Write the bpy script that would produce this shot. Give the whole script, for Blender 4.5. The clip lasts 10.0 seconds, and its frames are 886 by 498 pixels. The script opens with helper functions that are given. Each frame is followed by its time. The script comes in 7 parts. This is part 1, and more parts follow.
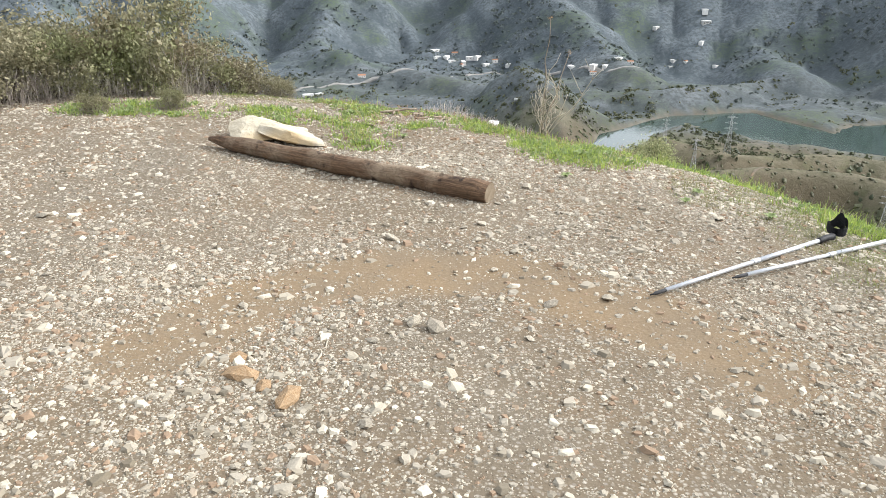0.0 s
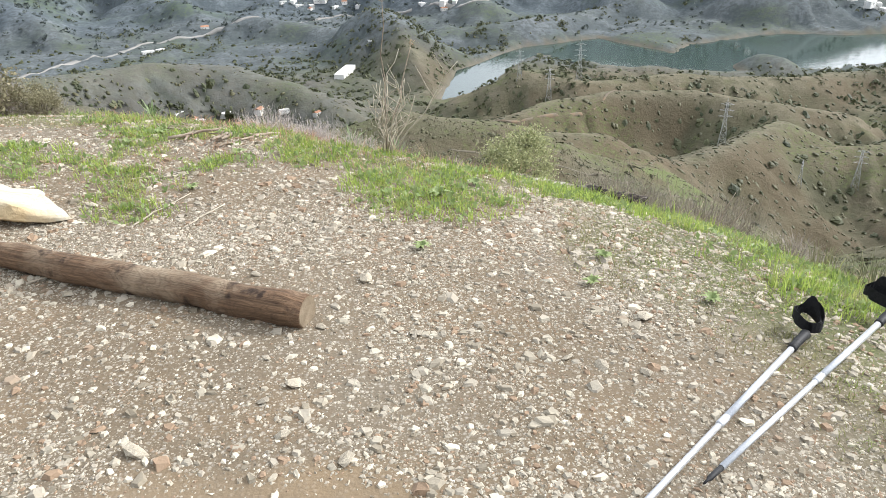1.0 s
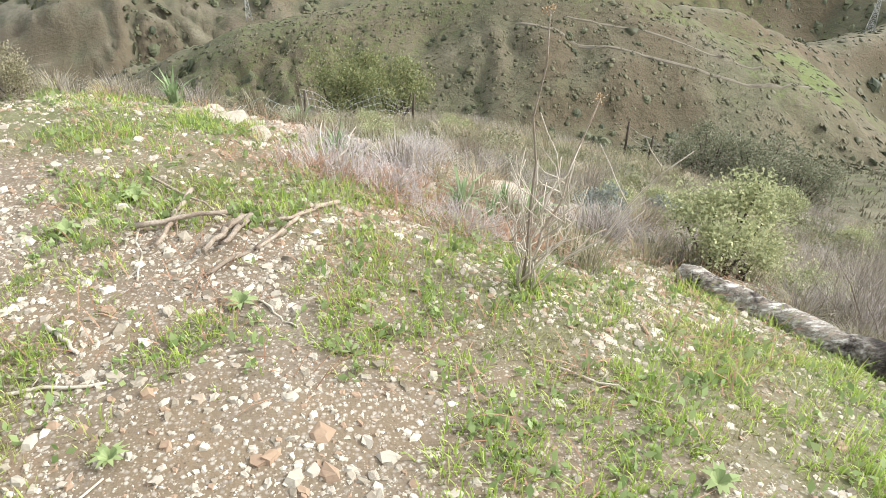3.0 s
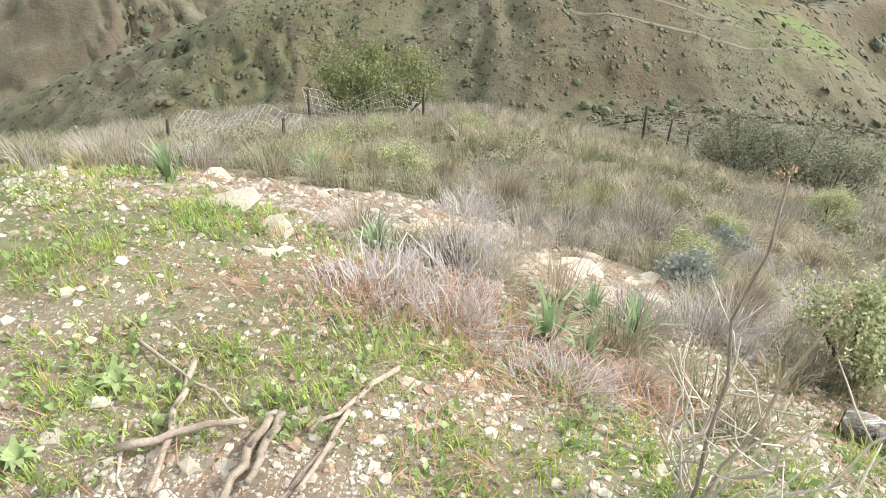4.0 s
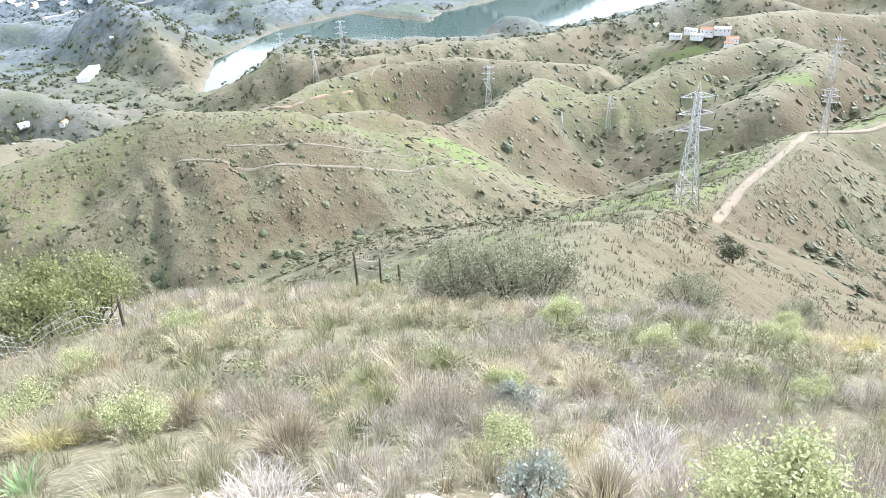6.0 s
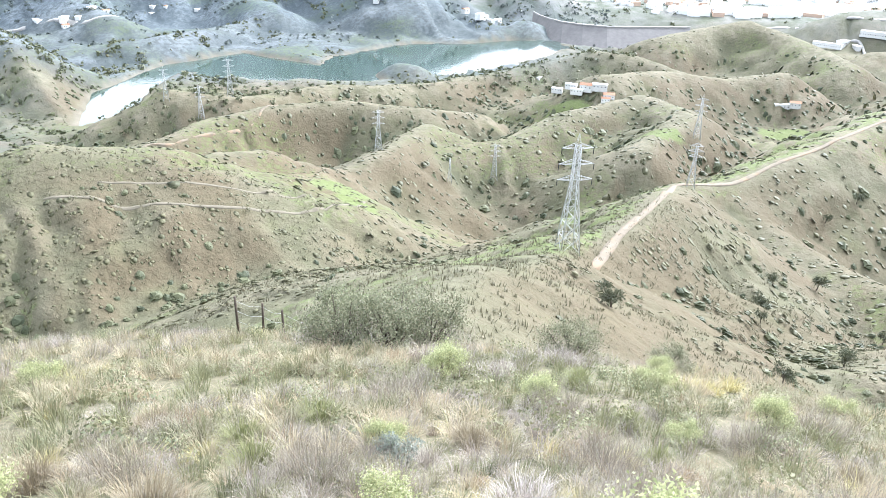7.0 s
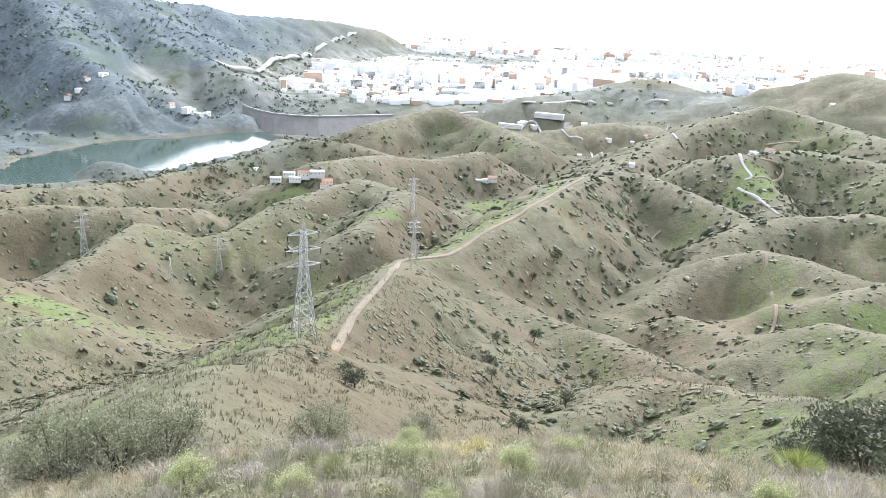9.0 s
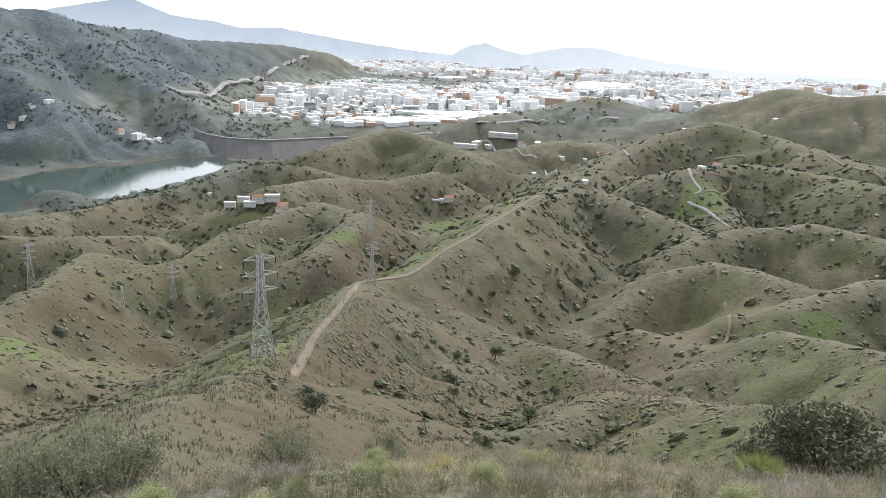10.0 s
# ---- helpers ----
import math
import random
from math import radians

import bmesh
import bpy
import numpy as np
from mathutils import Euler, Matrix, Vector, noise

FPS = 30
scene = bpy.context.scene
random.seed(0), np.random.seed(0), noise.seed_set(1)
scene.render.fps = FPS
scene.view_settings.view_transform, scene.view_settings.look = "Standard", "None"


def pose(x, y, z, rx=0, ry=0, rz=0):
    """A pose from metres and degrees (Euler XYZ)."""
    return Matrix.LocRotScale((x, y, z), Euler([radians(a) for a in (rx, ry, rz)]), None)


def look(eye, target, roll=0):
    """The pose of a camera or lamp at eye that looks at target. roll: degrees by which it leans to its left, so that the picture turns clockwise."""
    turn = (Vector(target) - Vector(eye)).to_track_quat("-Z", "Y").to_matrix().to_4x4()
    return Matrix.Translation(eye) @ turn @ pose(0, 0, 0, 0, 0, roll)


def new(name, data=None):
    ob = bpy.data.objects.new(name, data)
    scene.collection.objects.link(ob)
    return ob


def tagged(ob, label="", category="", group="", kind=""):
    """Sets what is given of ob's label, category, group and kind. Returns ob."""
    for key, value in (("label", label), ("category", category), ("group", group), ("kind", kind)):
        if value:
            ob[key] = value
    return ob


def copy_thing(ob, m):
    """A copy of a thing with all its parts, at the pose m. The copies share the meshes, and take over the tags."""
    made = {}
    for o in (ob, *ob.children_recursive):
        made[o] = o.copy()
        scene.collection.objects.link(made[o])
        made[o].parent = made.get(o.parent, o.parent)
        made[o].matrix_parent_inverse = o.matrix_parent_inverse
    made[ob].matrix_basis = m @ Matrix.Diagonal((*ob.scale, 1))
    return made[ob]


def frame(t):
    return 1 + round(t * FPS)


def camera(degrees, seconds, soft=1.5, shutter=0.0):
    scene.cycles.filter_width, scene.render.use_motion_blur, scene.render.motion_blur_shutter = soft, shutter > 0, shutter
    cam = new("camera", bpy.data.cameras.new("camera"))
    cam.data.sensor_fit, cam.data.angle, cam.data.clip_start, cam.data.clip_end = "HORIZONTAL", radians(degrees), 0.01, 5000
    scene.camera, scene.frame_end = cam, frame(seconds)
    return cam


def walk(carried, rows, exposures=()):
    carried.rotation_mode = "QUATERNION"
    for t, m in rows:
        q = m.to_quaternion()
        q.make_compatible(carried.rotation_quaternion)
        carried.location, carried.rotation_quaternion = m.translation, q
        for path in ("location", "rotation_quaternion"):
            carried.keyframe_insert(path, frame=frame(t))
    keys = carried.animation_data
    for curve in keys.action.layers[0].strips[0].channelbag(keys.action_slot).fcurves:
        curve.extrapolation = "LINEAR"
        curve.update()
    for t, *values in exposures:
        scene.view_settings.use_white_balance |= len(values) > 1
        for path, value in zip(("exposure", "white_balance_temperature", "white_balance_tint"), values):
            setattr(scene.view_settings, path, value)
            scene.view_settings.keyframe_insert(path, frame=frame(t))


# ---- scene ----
# The camera and its walk: seconds, eye x y z, heading, downward tilt, lean (degrees)
cam = camera(61.71, 10.0, soft=0.9)
PATH = [
    (0, 0.000, 0.000, 1.265, 0.00, 21.72, 0.69),
    (0.5, 0.141, 0.749, 1.283, 4.56, 24.46, 1.62),
    (1, 0.313, 1.557, 1.395, 10.59, 26.03, -1.34),
    (1.5, 0.407, 2.296, 1.487, 7.21, 25.97, 0.43),
    (2, 0.525, 2.976, 1.521, 7.75, 30.64, -4.25),
    (2.2, 0.585, 3.238, 1.480, 6.80, 31.56, -4.91),
    (3.3, 0.405, 4.515, 1.490, 0.86, 36.98, 0.80),
    (3.5, 0.362, 4.749, 1.482, -1.85, 36.81, -1.88),
    (4, 0.228, 5.235, 1.485, 1.69, 38.27, -1.77),
    (4.5, 0.144, 5.626, 1.514, 12.79, 39.72, -1.42),
    (5, 0.138, 5.925, 1.518, 15.69, 33.15, -2.71),
    (5.5, 0.107, 6.131, 1.503, 23.95, 28.69, -2.68),
    (5.7, 0.077, 6.172, 1.490, 25.82, 28.67, -3.23),
    (6.8, 0.168, 6.242, 1.510, 35.87, 25.40, 1.51),
    (7, 0.180, 6.247, 1.511, 37.93, 24.91, 1.95),
    (7.5, 0.213, 6.267, 1.510, 44.54, 22.91, 2.87),
    (8, 0.235, 6.263, 1.496, 51.44, 20.67, 3.95),
    (8.5, 0.221, 6.286, 1.475, 55.74, 18.73, 3.65),
    (9, 0.215, 6.307, 1.459, 59.52, 17.43, 2.98),
    (9.5, 0.209, 6.316, 1.434, 62.50, 16.31, 2.89),
    (10, 0.184, 6.331, 1.400, 62.82, 15.71, 2.31),
]


def facing(x, y, z, heading, tilt, lean):
    a, b = radians(heading), radians(tilt)
    ahead = Vector((math.sin(a) * math.cos(b), math.cos(a) * math.cos(b), -math.sin(b)))
    return look(Vector((x, y, z)), Vector((x, y, z)) + ahead, lean)


walk(cam, [(row[0], facing(*row[1:])) for row in PATH],
     exposures=[(0, 0.55, 6300, 10), (2.2, 0.70, 6200, 10), (3.4, 0.92, 6350, 10), (4.5, 1.05, 6200, 10), (5.7, 1.56, 5850, 10), (7.0, 1.78, 5780, 10), (8.3, 1.68, 5800, 10), (9.0, 1.24, 5900, 10), (9.6, 0.5, 6150, 10), (10, 0.29, 6200, 10)])

# Sky and a veiled sun ahead to the right
SUN_HEADING, SUN_HEIGHT = 80.0, 33.0
world = bpy.data.worlds.new("sky")
scene.world = world
world.use_nodes = True
wn = world.node_tree.nodes
sky = wn.new("ShaderNodeTexSky")
sky.sky_type, sky.sun_disc = "NISHITA", False
sky.sun_elevation, sky.sun_rotation = radians(SUN_HEIGHT), radians(SUN_HEADING)
sky.air_density, sky.dust_density, sky.altitude = 1.0, 0.6, 300
wn["Background"].inputs["Strength"].default_value = 0.15
# thin bright cloud over most of the sky
wt = world.node_tree
cloud = wn.new("ShaderNodeTexNoise")
cloud.inputs["Scale"].default_value, cloud.inputs["Detail"].default_value = 2.2, 6
span = wn.new("ShaderNodeMapRange")
for key, v in (("From Min", 0.35), ("From Max", 0.6), ("To Min", 0.72), ("To Max", 0.97)):
    span.inputs[key].default_value = v
blend = wn.new("ShaderNodeMix")
blend.data_type = "RGBA"
# the cloud is brightest round the veiled sun
way = wn.new("ShaderNodeTexCoord").outputs["Generated"]
dot = wn.new("ShaderNodeVectorMath")
dot.operation = "DOT_PRODUCT"
dot.inputs[1].default_value = (math.sin(radians(SUN_HEADING)) * math.cos(radians(SUN_HEIGHT)), math.cos(radians(SUN_HEADING)) * math.cos(radians(SUN_HEIGHT)), math.sin(radians(SUN_HEIGHT)))
wt.links.new(way, dot.inputs[0])
glare = wn.new("ShaderNodeMapRange")
for key, v in (("From Min", 0.2), ("From Max", 1.0), ("To Min", 0.0), ("To Max", 1.0)):
    glare.inputs[key].default_value = v
wt.links.new(dot.outputs["Value"], glare.inputs["Value"])
lit = wn.new("ShaderNodeMix")
lit.data_type = "RGBA"
lit.inputs[6].default_value, lit.inputs[7].default_value = (4.6, 4.85, 5.2, 1), (15, 15, 15, 1)
wt.links.new(glare.outputs["Result"], lit.inputs["Factor"])
wt.links.new(lit.outputs[2], blend.inputs[7])
wt.links.new(way, cloud.inputs["Vector"])
wt.links.new(cloud.outputs["Fac"], span.inputs["Value"])
wt.links.new(span.outputs["Result"], blend.inputs["Factor"])
wt.links.new(sky.outputs[0], blend.inputs[6])
wt.links.new(blend.outputs[2], wn["Background"].inputs["Color"])
sun = new("sun", bpy.data.lights.new("sun", "SUN"))
sun.data.energy, sun.data.angle, sun.data.color = 3.0, radians(6), (1.0, 0.975, 0.94)
_a, _e = radians(SUN_HEADING), radians(SUN_HEIGHT)
sun.matrix_world = look((0, 0, 50), (-math.sin(_a) * math.cos(_e), -math.cos(_a) * math.cos(_e), 50 - math.sin(_e)))

# ---------------------------------------------------------------- materials


class Nodes:
    """A small helper to write node materials."""

    def __init__(self, name):
        self.mat = bpy.data.materials.new(name)
        self.mat.use_nodes = True
        self.tree = self.mat.node_tree
        self.bsdf = self.tree.nodes["Principled BSDF"]
        self.bsdf.inputs["Specular IOR Level"].default_value = 0.25

    def node(self, kind, **props):
        n = self.tree.nodes.new("ShaderNode" + kind)
        for k, v in props.items():
            if k == "operation":
                n.operation = v
            elif k == "data_type":
                n.data_type = v
            elif k == "blend_type":
                n.blend_type = v
            elif k == "attribute_name":
                n.attribute_name = v
            elif k == "feature":
                n.feature = v
        return n

    def link(self, a, b):
        self.tree.links.new(a, b)

    def coords(self, which="Object"):
        return self.node("TexCoord").outputs[which]

    def where(self):
        return self.node("NewGeometry").outputs["Position"]

    def noise(self, scale, detail=4, rough=0.55, vec=None, lo=0.35, hi=0.65):
        n = self.node("TexNoise")
        n.inputs["Scale"].default_value, n.inputs["Detail"].default_value, n.inputs["Roughness"].default_value = scale, detail, rough
        if vec is not None:
            self.link(vec, n.inputs["Vector"])
        return self.ramp(n.outputs["Fac"], lo, hi)

    def ramp(self, fac, lo, hi, a=0.0, b=1.0):
        m = self.node("MapRange")
        m.clamp = True
        for k, v in zip(("From Min", "From Max", "To Min", "To Max"), (lo, hi, a, b)):
            m.inputs[k].default_value = v
        self.link(fac, m.inputs["Value"])
        return m.outputs["Result"]

    def math(self, op, a, b=0.5):
        m = self.node("Math", operation=op)
        for i, v in enumerate((a, b)):
            if isinstance(v, (int, float)):
                m.inputs[i].default_value = v
            else:
                self.link(v, m.inputs[i])
        return m.outputs[0]

    def mix(self, fac, a, b, blend="MIX"):
        m = self.node("Mix", data_type="RGBA", blend_type=blend)
        for sock, v in ((m.inputs["Factor"], fac), (m.inputs[6], a), (m.inputs[7], b)):
            if isinstance(v, (int, float)):
                sock.default_value = v
            elif isinstance(v, tuple):
                sock.default_value = (*v, 1)
            else:
                self.link(v, sock)
        return m.outputs[2]

    def colour(self, c):
        if isinstance(c, tuple):
            self.bsdf.inputs["Base Color"].default_value = (*c, 1)
        else:
            self.link(c, self.bsdf.inputs["Base Color"])

    def rough(self, v):
        if isinstance(v, (int, float)):
            self.bsdf.inputs["Roughness"].default_value = v
        else:
            self.link(v, self.bsdf.inputs["Roughness"])

    def bump(self, fac, strength=0.5, distance=0.02):
        b = self.node("Bump")
        b.inputs["Strength"].default_value, b.inputs["Distance"].default_value = strength, distance
        self.link(fac, b.inputs["Height"])
        self.link(b.outputs[0], self.bsdf.inputs["Normal"])

    def attr(self, name):
        n = self.node("Attribute", attribute_name=name)
        s = self.node("SeparateColor")
        self.link(n.outputs["Color"], s.inputs[0])
        return s.outputs

    def random_object(self):
        return self.node("ObjectInfo").outputs["Random"]

    def random_island(self):
        return self.node("NewGeometry").outputs["Random Per Island"]


def varied(name, a, b, scale=6.0, rough=0.85, bump=0.3, dist=0.01, rnd="", c=None, spec=0.25):
    """A surface that wanders between two colours at two scales, with fine relief."""
    n = Nodes(name)
    v = n.coords()
    col = n.mix(n.noise(scale, 5, 0.6, v), a, b)
    fine = n.noise(scale * 7, 3, 0.6, v, 0.25, 0.75)
    col = n.mix(n.math("MULTIPLY", fine, 0.45), col, tuple(k * 0.55 for k in a))
    if c:
        col = n.mix(n.noise(scale * 0.35, 3, 0.5, v, 0.5, 0.62), col, c)
    if rnd:
        r = n.random_object() if rnd == "object" else n.random_island()
        col = n.mix(1.0, col, n.ramp(r, 0, 1, 0.8, 1.2), "MULTIPLY")
    n.colour(col)
    n.rough(rough)
    n.bsdf.inputs["Specular IOR Level"].default_value = spec
    if bump:
        n.bump(n.noise(scale * 5, 6, 0.65, v, 0.2, 0.8), bump, dist)
    return n.mat


# ---------------------------------------------------------------- the lie of the land
WATER = -243.0
LAKE = [(172, 914), (234, 1073), (373, 1212), (522, 1255), (582, 1089), (645, 1155), (840, 1200), (930, 1152), (1060, 1132), (1098, 1085), (1092, 1032), (976, 980), (744, 931), (646, 947), (473, 1020), (381, 1168), (294, 1058), (208, 907)]
RIDGES = []
TRAIL = [(166, 142), (209, 165), (272, 194), (325, 226), (350, 239), (390, 231), (446, 233), (513, 232), (575, 236), (640, 237)]
RUT = [(-1.0, 2.2), (-0.75, 2.6), (-0.2, 2.95), (0.3, 2.9), (0.8, 2.5), (1.1, 2.15)]
ISLET = [(654, 967, -222), (657, 935, -224)]


def ridge(name, slope, round_off, points):
    RIDGES.append((slope, round_off, np.array(points, float)))


# Crest lines of the hills: side slope, rounding of the crest, and x, y, z along the crest
ridge("trail_ridge", 0.6, 14, [(171, 160, -101), (209, 165, -106), (272, 194, -114), (350, 239, -139), (390, 231, -144), (446, 233, -140), (513, 232, -138), (640, 237, -133), (708, 223, -142)])
ridge("brown_spur", 0.62, 8, [(390.5, 240.2, -148.7), (376.7, 203.5, -153.7), (359.5, 158.1, -154.3), (335.3, 107.4, -146.9), (299.9, 62.99, -138.2)])
ridge("low_spur", 0.6, 7, [(191.8, 63.69, -108.1), (222.8, 55.76, -107.5), (213.5, 33.55, -100.1), (190.2, 8.375, -86.17), (159.1, -12.46, -69.97)])
ridge("near_hill", 0.50, 20, [(-71, 325, -111), (-5.3, 333, -102), (43.8, 330, -92), (81, 323, -97), (105, 306, -109)])
ridge("field_hill", 0.6, 12, [(118.2, 388.5, -130.7), (146.2, 400.1, -129.9), (169, 401.8, -133), (188, 393.1, -141.1), (192.1, 368.6, -147.6), (192.4, 322.4, -151.1)])
ridge("field_hill_b", 0.6, 12, [(216.9, 400.6, -158.8), (262.6, 420.1, -155), (309.7, 454.9, -160.7), (358, 487.9, -163.9)])
ridge("path_hill", 0.66, 20, [(146, 547, -163), (211, 579, -160), (261, 591, -159), (327, 580, -160), (382, 544, -165), (442, 536, -176)])
ridge("dark_hill", 0.64, 20, [(353, 441, -174), (406, 434, -169), (473, 438, -158), (555, 433, -154), (628, 435, -175)])
ridge("green_spur", 0.61, 18, [(414, 321, -150), (533, 362, -149), (574, 442, -158)])
ridge("pylon_head", 0.66, 25, [(180, 806, -209), (242, 790, -183), (292, 751, -190), (359, 777, -197), (440, 791, -199)])
ridge("shore_hills", 0.61, 25, [(465, 777, -201), (569, 780, -210), (659, 811, -217), (754, 808, -213), (842, 805, -205), (891, 780, -194), (924, 741, -197), (942, 667, -210)])
ridge("shore_hills_b", 0.61, 25, [(683, 592, -175), (810, 593, -183), (895, 556, -195), (971, 523, -189)])
ridge("dam_hills", 0.59, 30, [(1085, 810, -193), (1206, 812, -182), (1266, 773, -168), (1235, 666, -182), (1141, 517, -192)])
ridge("loop_hill", 0.55, 30, [(777, 78, -166), (889, 150, -132), (957, 87, -127), (950, 12.4, -131), (898, -51.9, -128)])
ridge("right_hill", 0.6, 14, [(592.3, -90.8, -130.8), (638.3, -42.13, -130.9), (670.2, 5.842, -132.1), (647.9, 61.14, -141.2), (592.7, 100.5, -150.7)])
ridge("right_low", 0.62, 10, [(493.4, -75.83, -115.2), (478.5, -34.27, -122.3), (450.1, -4.491, -129.1), (430.2, 11.14, -133.2), (429.2, 36.1, -142.2)])
ridge("summit_hill", 0.51, 40, [(952, 314, -182), (1167, 287, -157), (1279, 243, -132), (1339, 182, -113), (1298, 80, -128), (1150, -17.4, -135), (1098, -61, -135)])
ridge("mid_hill", 0.51, 40, [(1387, 579, -202), (1458, 534, -191), (1541, 439, -190)])
ridge("far_hill_a", 0.32, 60, [(1743, 763, -178), (1936, 682, -164), (2021, 578, -130), (2007, 427, -153)])
ridge("far_hill_b", 0.32, 60, [(1926, 313, -153), (1939, 215, -113), (1947, 109, -76), (1850, 13.1, -79), (1848, -79, -71), (1788, -206, -75)])
ridge("far_bank", 0.59, 40, [(-89, 1504, -211), (155, 1277, -225), (269, 1278, -218), (386, 1279, -209), (621, 1481, -221), (951, 1535, -241), (1144, 1396, -263)])
ridge("bank_cape", 0.66, 20, [(132, 1243, -171), (169, 1107, -185), (191, 982, -212)])
ridge("dam_abut", 0.59, 25, [(965, 1129, -219), (1057, 1154, -213), (1144, 1182, -210), (1230, 1209, -213)])
ridge("mount_a", 0.5, 30, [(461.3, 2266, 0.02493), (760.5, 2183, 12.96), (1035, 2066, 32.62), (1177, 1988, 39.12), (1264, 1988, 38.37), (1386, 1990, 43.39), (1494, 2011, 12.78), (1671, 2063, -0.2743), (1852, 2106, -2.935), (2042, 2136, -31.64), (2350, 2178, -35.93), (2698, 2236, -46.73), (3062, 2257, -80.23)])
ridge("mount_b", 0.5, 30, [(1407, 2012, 18.3), (1330, 1696, -86), (1344, 1419, -161)])
ridge("mount_c", 0.5, 30, [(1174, 1984, 38.9), (1001, 1562, -90), (950, 1355, -159)])
ridge("mount_d", 0.54, 30, [(-320, 2379, 10.4), (-315, 1874, -184), (-176, 1590, -224)])
ridge("mount_e", 0.54, 30, [(185, 2393, 16.1), (316, 1874, -137), (373, 1504, -205)])
ridge("mount_f", 0.54, 30, [(-785, 2268, 19.5), (-576, 1705, -171), (-400, 1446, -227)])
ridge("mount_g", 0.54, 30, [(-1121, 2008, 12.7), (-845, 1590, -118), (-686, 1334, -184)])
ridge("mount_h", 0.54, 30, [(746, 2281, -23.3), (724, 1757, -161), (704, 1492, -200)])
ridge("front_hills", 0.61, 30, [(-313, 737, -148), (-242, 816, -163), (-166, 886, -169), (-82, 898, -180), (-7.4, 852, -195), (37.6, 781, -206)])
ridge("village_hill", 0.61, 30, [(-231, 578, -141), (-183, 616, -146), (-106, 594, -159), (-66, 599, -169), (-8.6, 643, -183)])
ridge("bushy_knoll", 0.6, 9, [(448.2, 148.4, -184.3), (426.8, 114, -175.2), (422.4, 87.93, -160.7), (387.8, 49.5, -153.5), (339.9, 19.31, -145.1)])
ridge("right_knoll", 0.62, 9, [(295.6, -45.89, -100.9), (328.5, -26.6, -112.4), (349.8, -9.586, -119), (370.2, 7.752, -125.9), (364.9, 19.71, -133.2), (349, 34.6, -140.4)])
ridge("track_hill", 0.62, 10, [(466.9, 118.3, -171.8), (499.8, 108.5, -161.3), (523.3, 91.25, -150.7), (541.9, 66.02, -144.2), (529.1, 40.52, -141.3), (500.2, 11.16, -138.7)])
ridge("mid_crest", 0.6, 14, [(515.5, 233, -138.7), (672.9, 263, -145.2), (713.9, 236.8, -138.7), (713.9, 201.8, -137.1), (701, 171.3, -138.9), (670.5, 120.9, -145.6), (635.8, 81.18, -150)])
ridge("own_ridge", 0.5, 6, [(30, 58, -40), (80, 100, -61), (130, 130, -84), (171, 160, -101)])


def lattice(ix, iy, seed):
    h = (ix.astype(np.int64) * 374761393 + iy.astype(np.int64) * 668265263 + seed * 1442695041) & 0x7FFFFFFF
    h = ((h ^ (h >> 13)) * 1274126177) & 0x7FFFFFFF
    return ((h ^ (h >> 16)) & 0xFFFF) / 32767.5 - 1.0


def value_noise(x, y, seed=0):
    ix, iy = np.floor(x), np.floor(y)
    fx, fy = x - ix, y - iy
    fx, fy = fx * fx * fx * (fx * (fx * 6 - 15) + 10), fy * fy * fy * (fy * (fy * 6 - 15) + 10)
    a, b = lattice(ix, iy, seed), lattice(ix + 1, iy, seed)
    c, d = lattice(ix, iy + 1, seed), lattice(ix + 1, iy + 1, seed)
    return (a * (1 - fx) + b * fx) * (1 - fy) + (c * (1 - fx) + d * fx) * fy


def fractal(x, y, octaves=4, seed=0, gain=0.5):
    s, amp, tot = 0.0, 1.0, 0.0
    for k in range(octaves):
        s = s + amp * value_noise(x * 2 ** k + 17.3 * k, y * 2 ** k - 9.1 * k, seed + k)
        tot, amp = tot + amp, amp * gain
    return s / tot


def ridged(x, y, octaves=4, seed=0):
    s, amp, tot = 0.0, 1.0, 0.0
    for k in range(octaves):
        s = s + amp * (1 - np.abs(value_noise(x * 2 ** k + 5.7 * k, y * 2 ** k + 3.3 * k, seed + k)) * 2)
        tot, amp = tot + amp, amp * 0.5
    return s / tot


def step(v, a, b):
    t = np.clip((v - a) / (b - a), 0, 1)
    return t * t * (3 - 2 * t)


def soft(v):
    return np.where(v > 20, v, np.log1p(np.exp(np.minimum(v, 20))))


def along(x, y, pts):
    """Distance to a polyline, and its height at the nearest place."""
    best, high = np.full(x.shape, 1e9), np.zeros(x.shape)
    for p, q in zip(pts[:-1], pts[1:]):
        d = q[:2] - p[:2]
        t = np.clip(((x - p[0]) * d[0] + (y - p[1]) * d[1]) / (d @ d), 0, 1)
        r = np.hypot(x - p[0] - t * d[0], y - p[1] - t * d[1])
        near = r < best
        best = np.where(near, r, best)
        if len(p) > 2:
            high = np.where(near, p[2] + t * (q[2] - p[2]), high)
    return best, high


def shore(x, y):
    """Signed distance to the lake's shore, negative in the water."""
    pts = np.array(LAKE + LAKE[:1], float)
    d, _ = along(x, y, pts)
    inside = np.zeros(x.shape, bool)
    for p, q in zip(pts[:-1], pts[1:]):
        if p[1] != q[1]:
            inside ^= ((y < p[1]) != (y < q[1])) & (x < (q[0] - p[0]) * (y - p[1]) / (q[1] - p[1]) + p[0])
    return np.where(inside, -d, d)


PLATEAU, PLATEAU_R = (-2.6, 2.6), 5.3


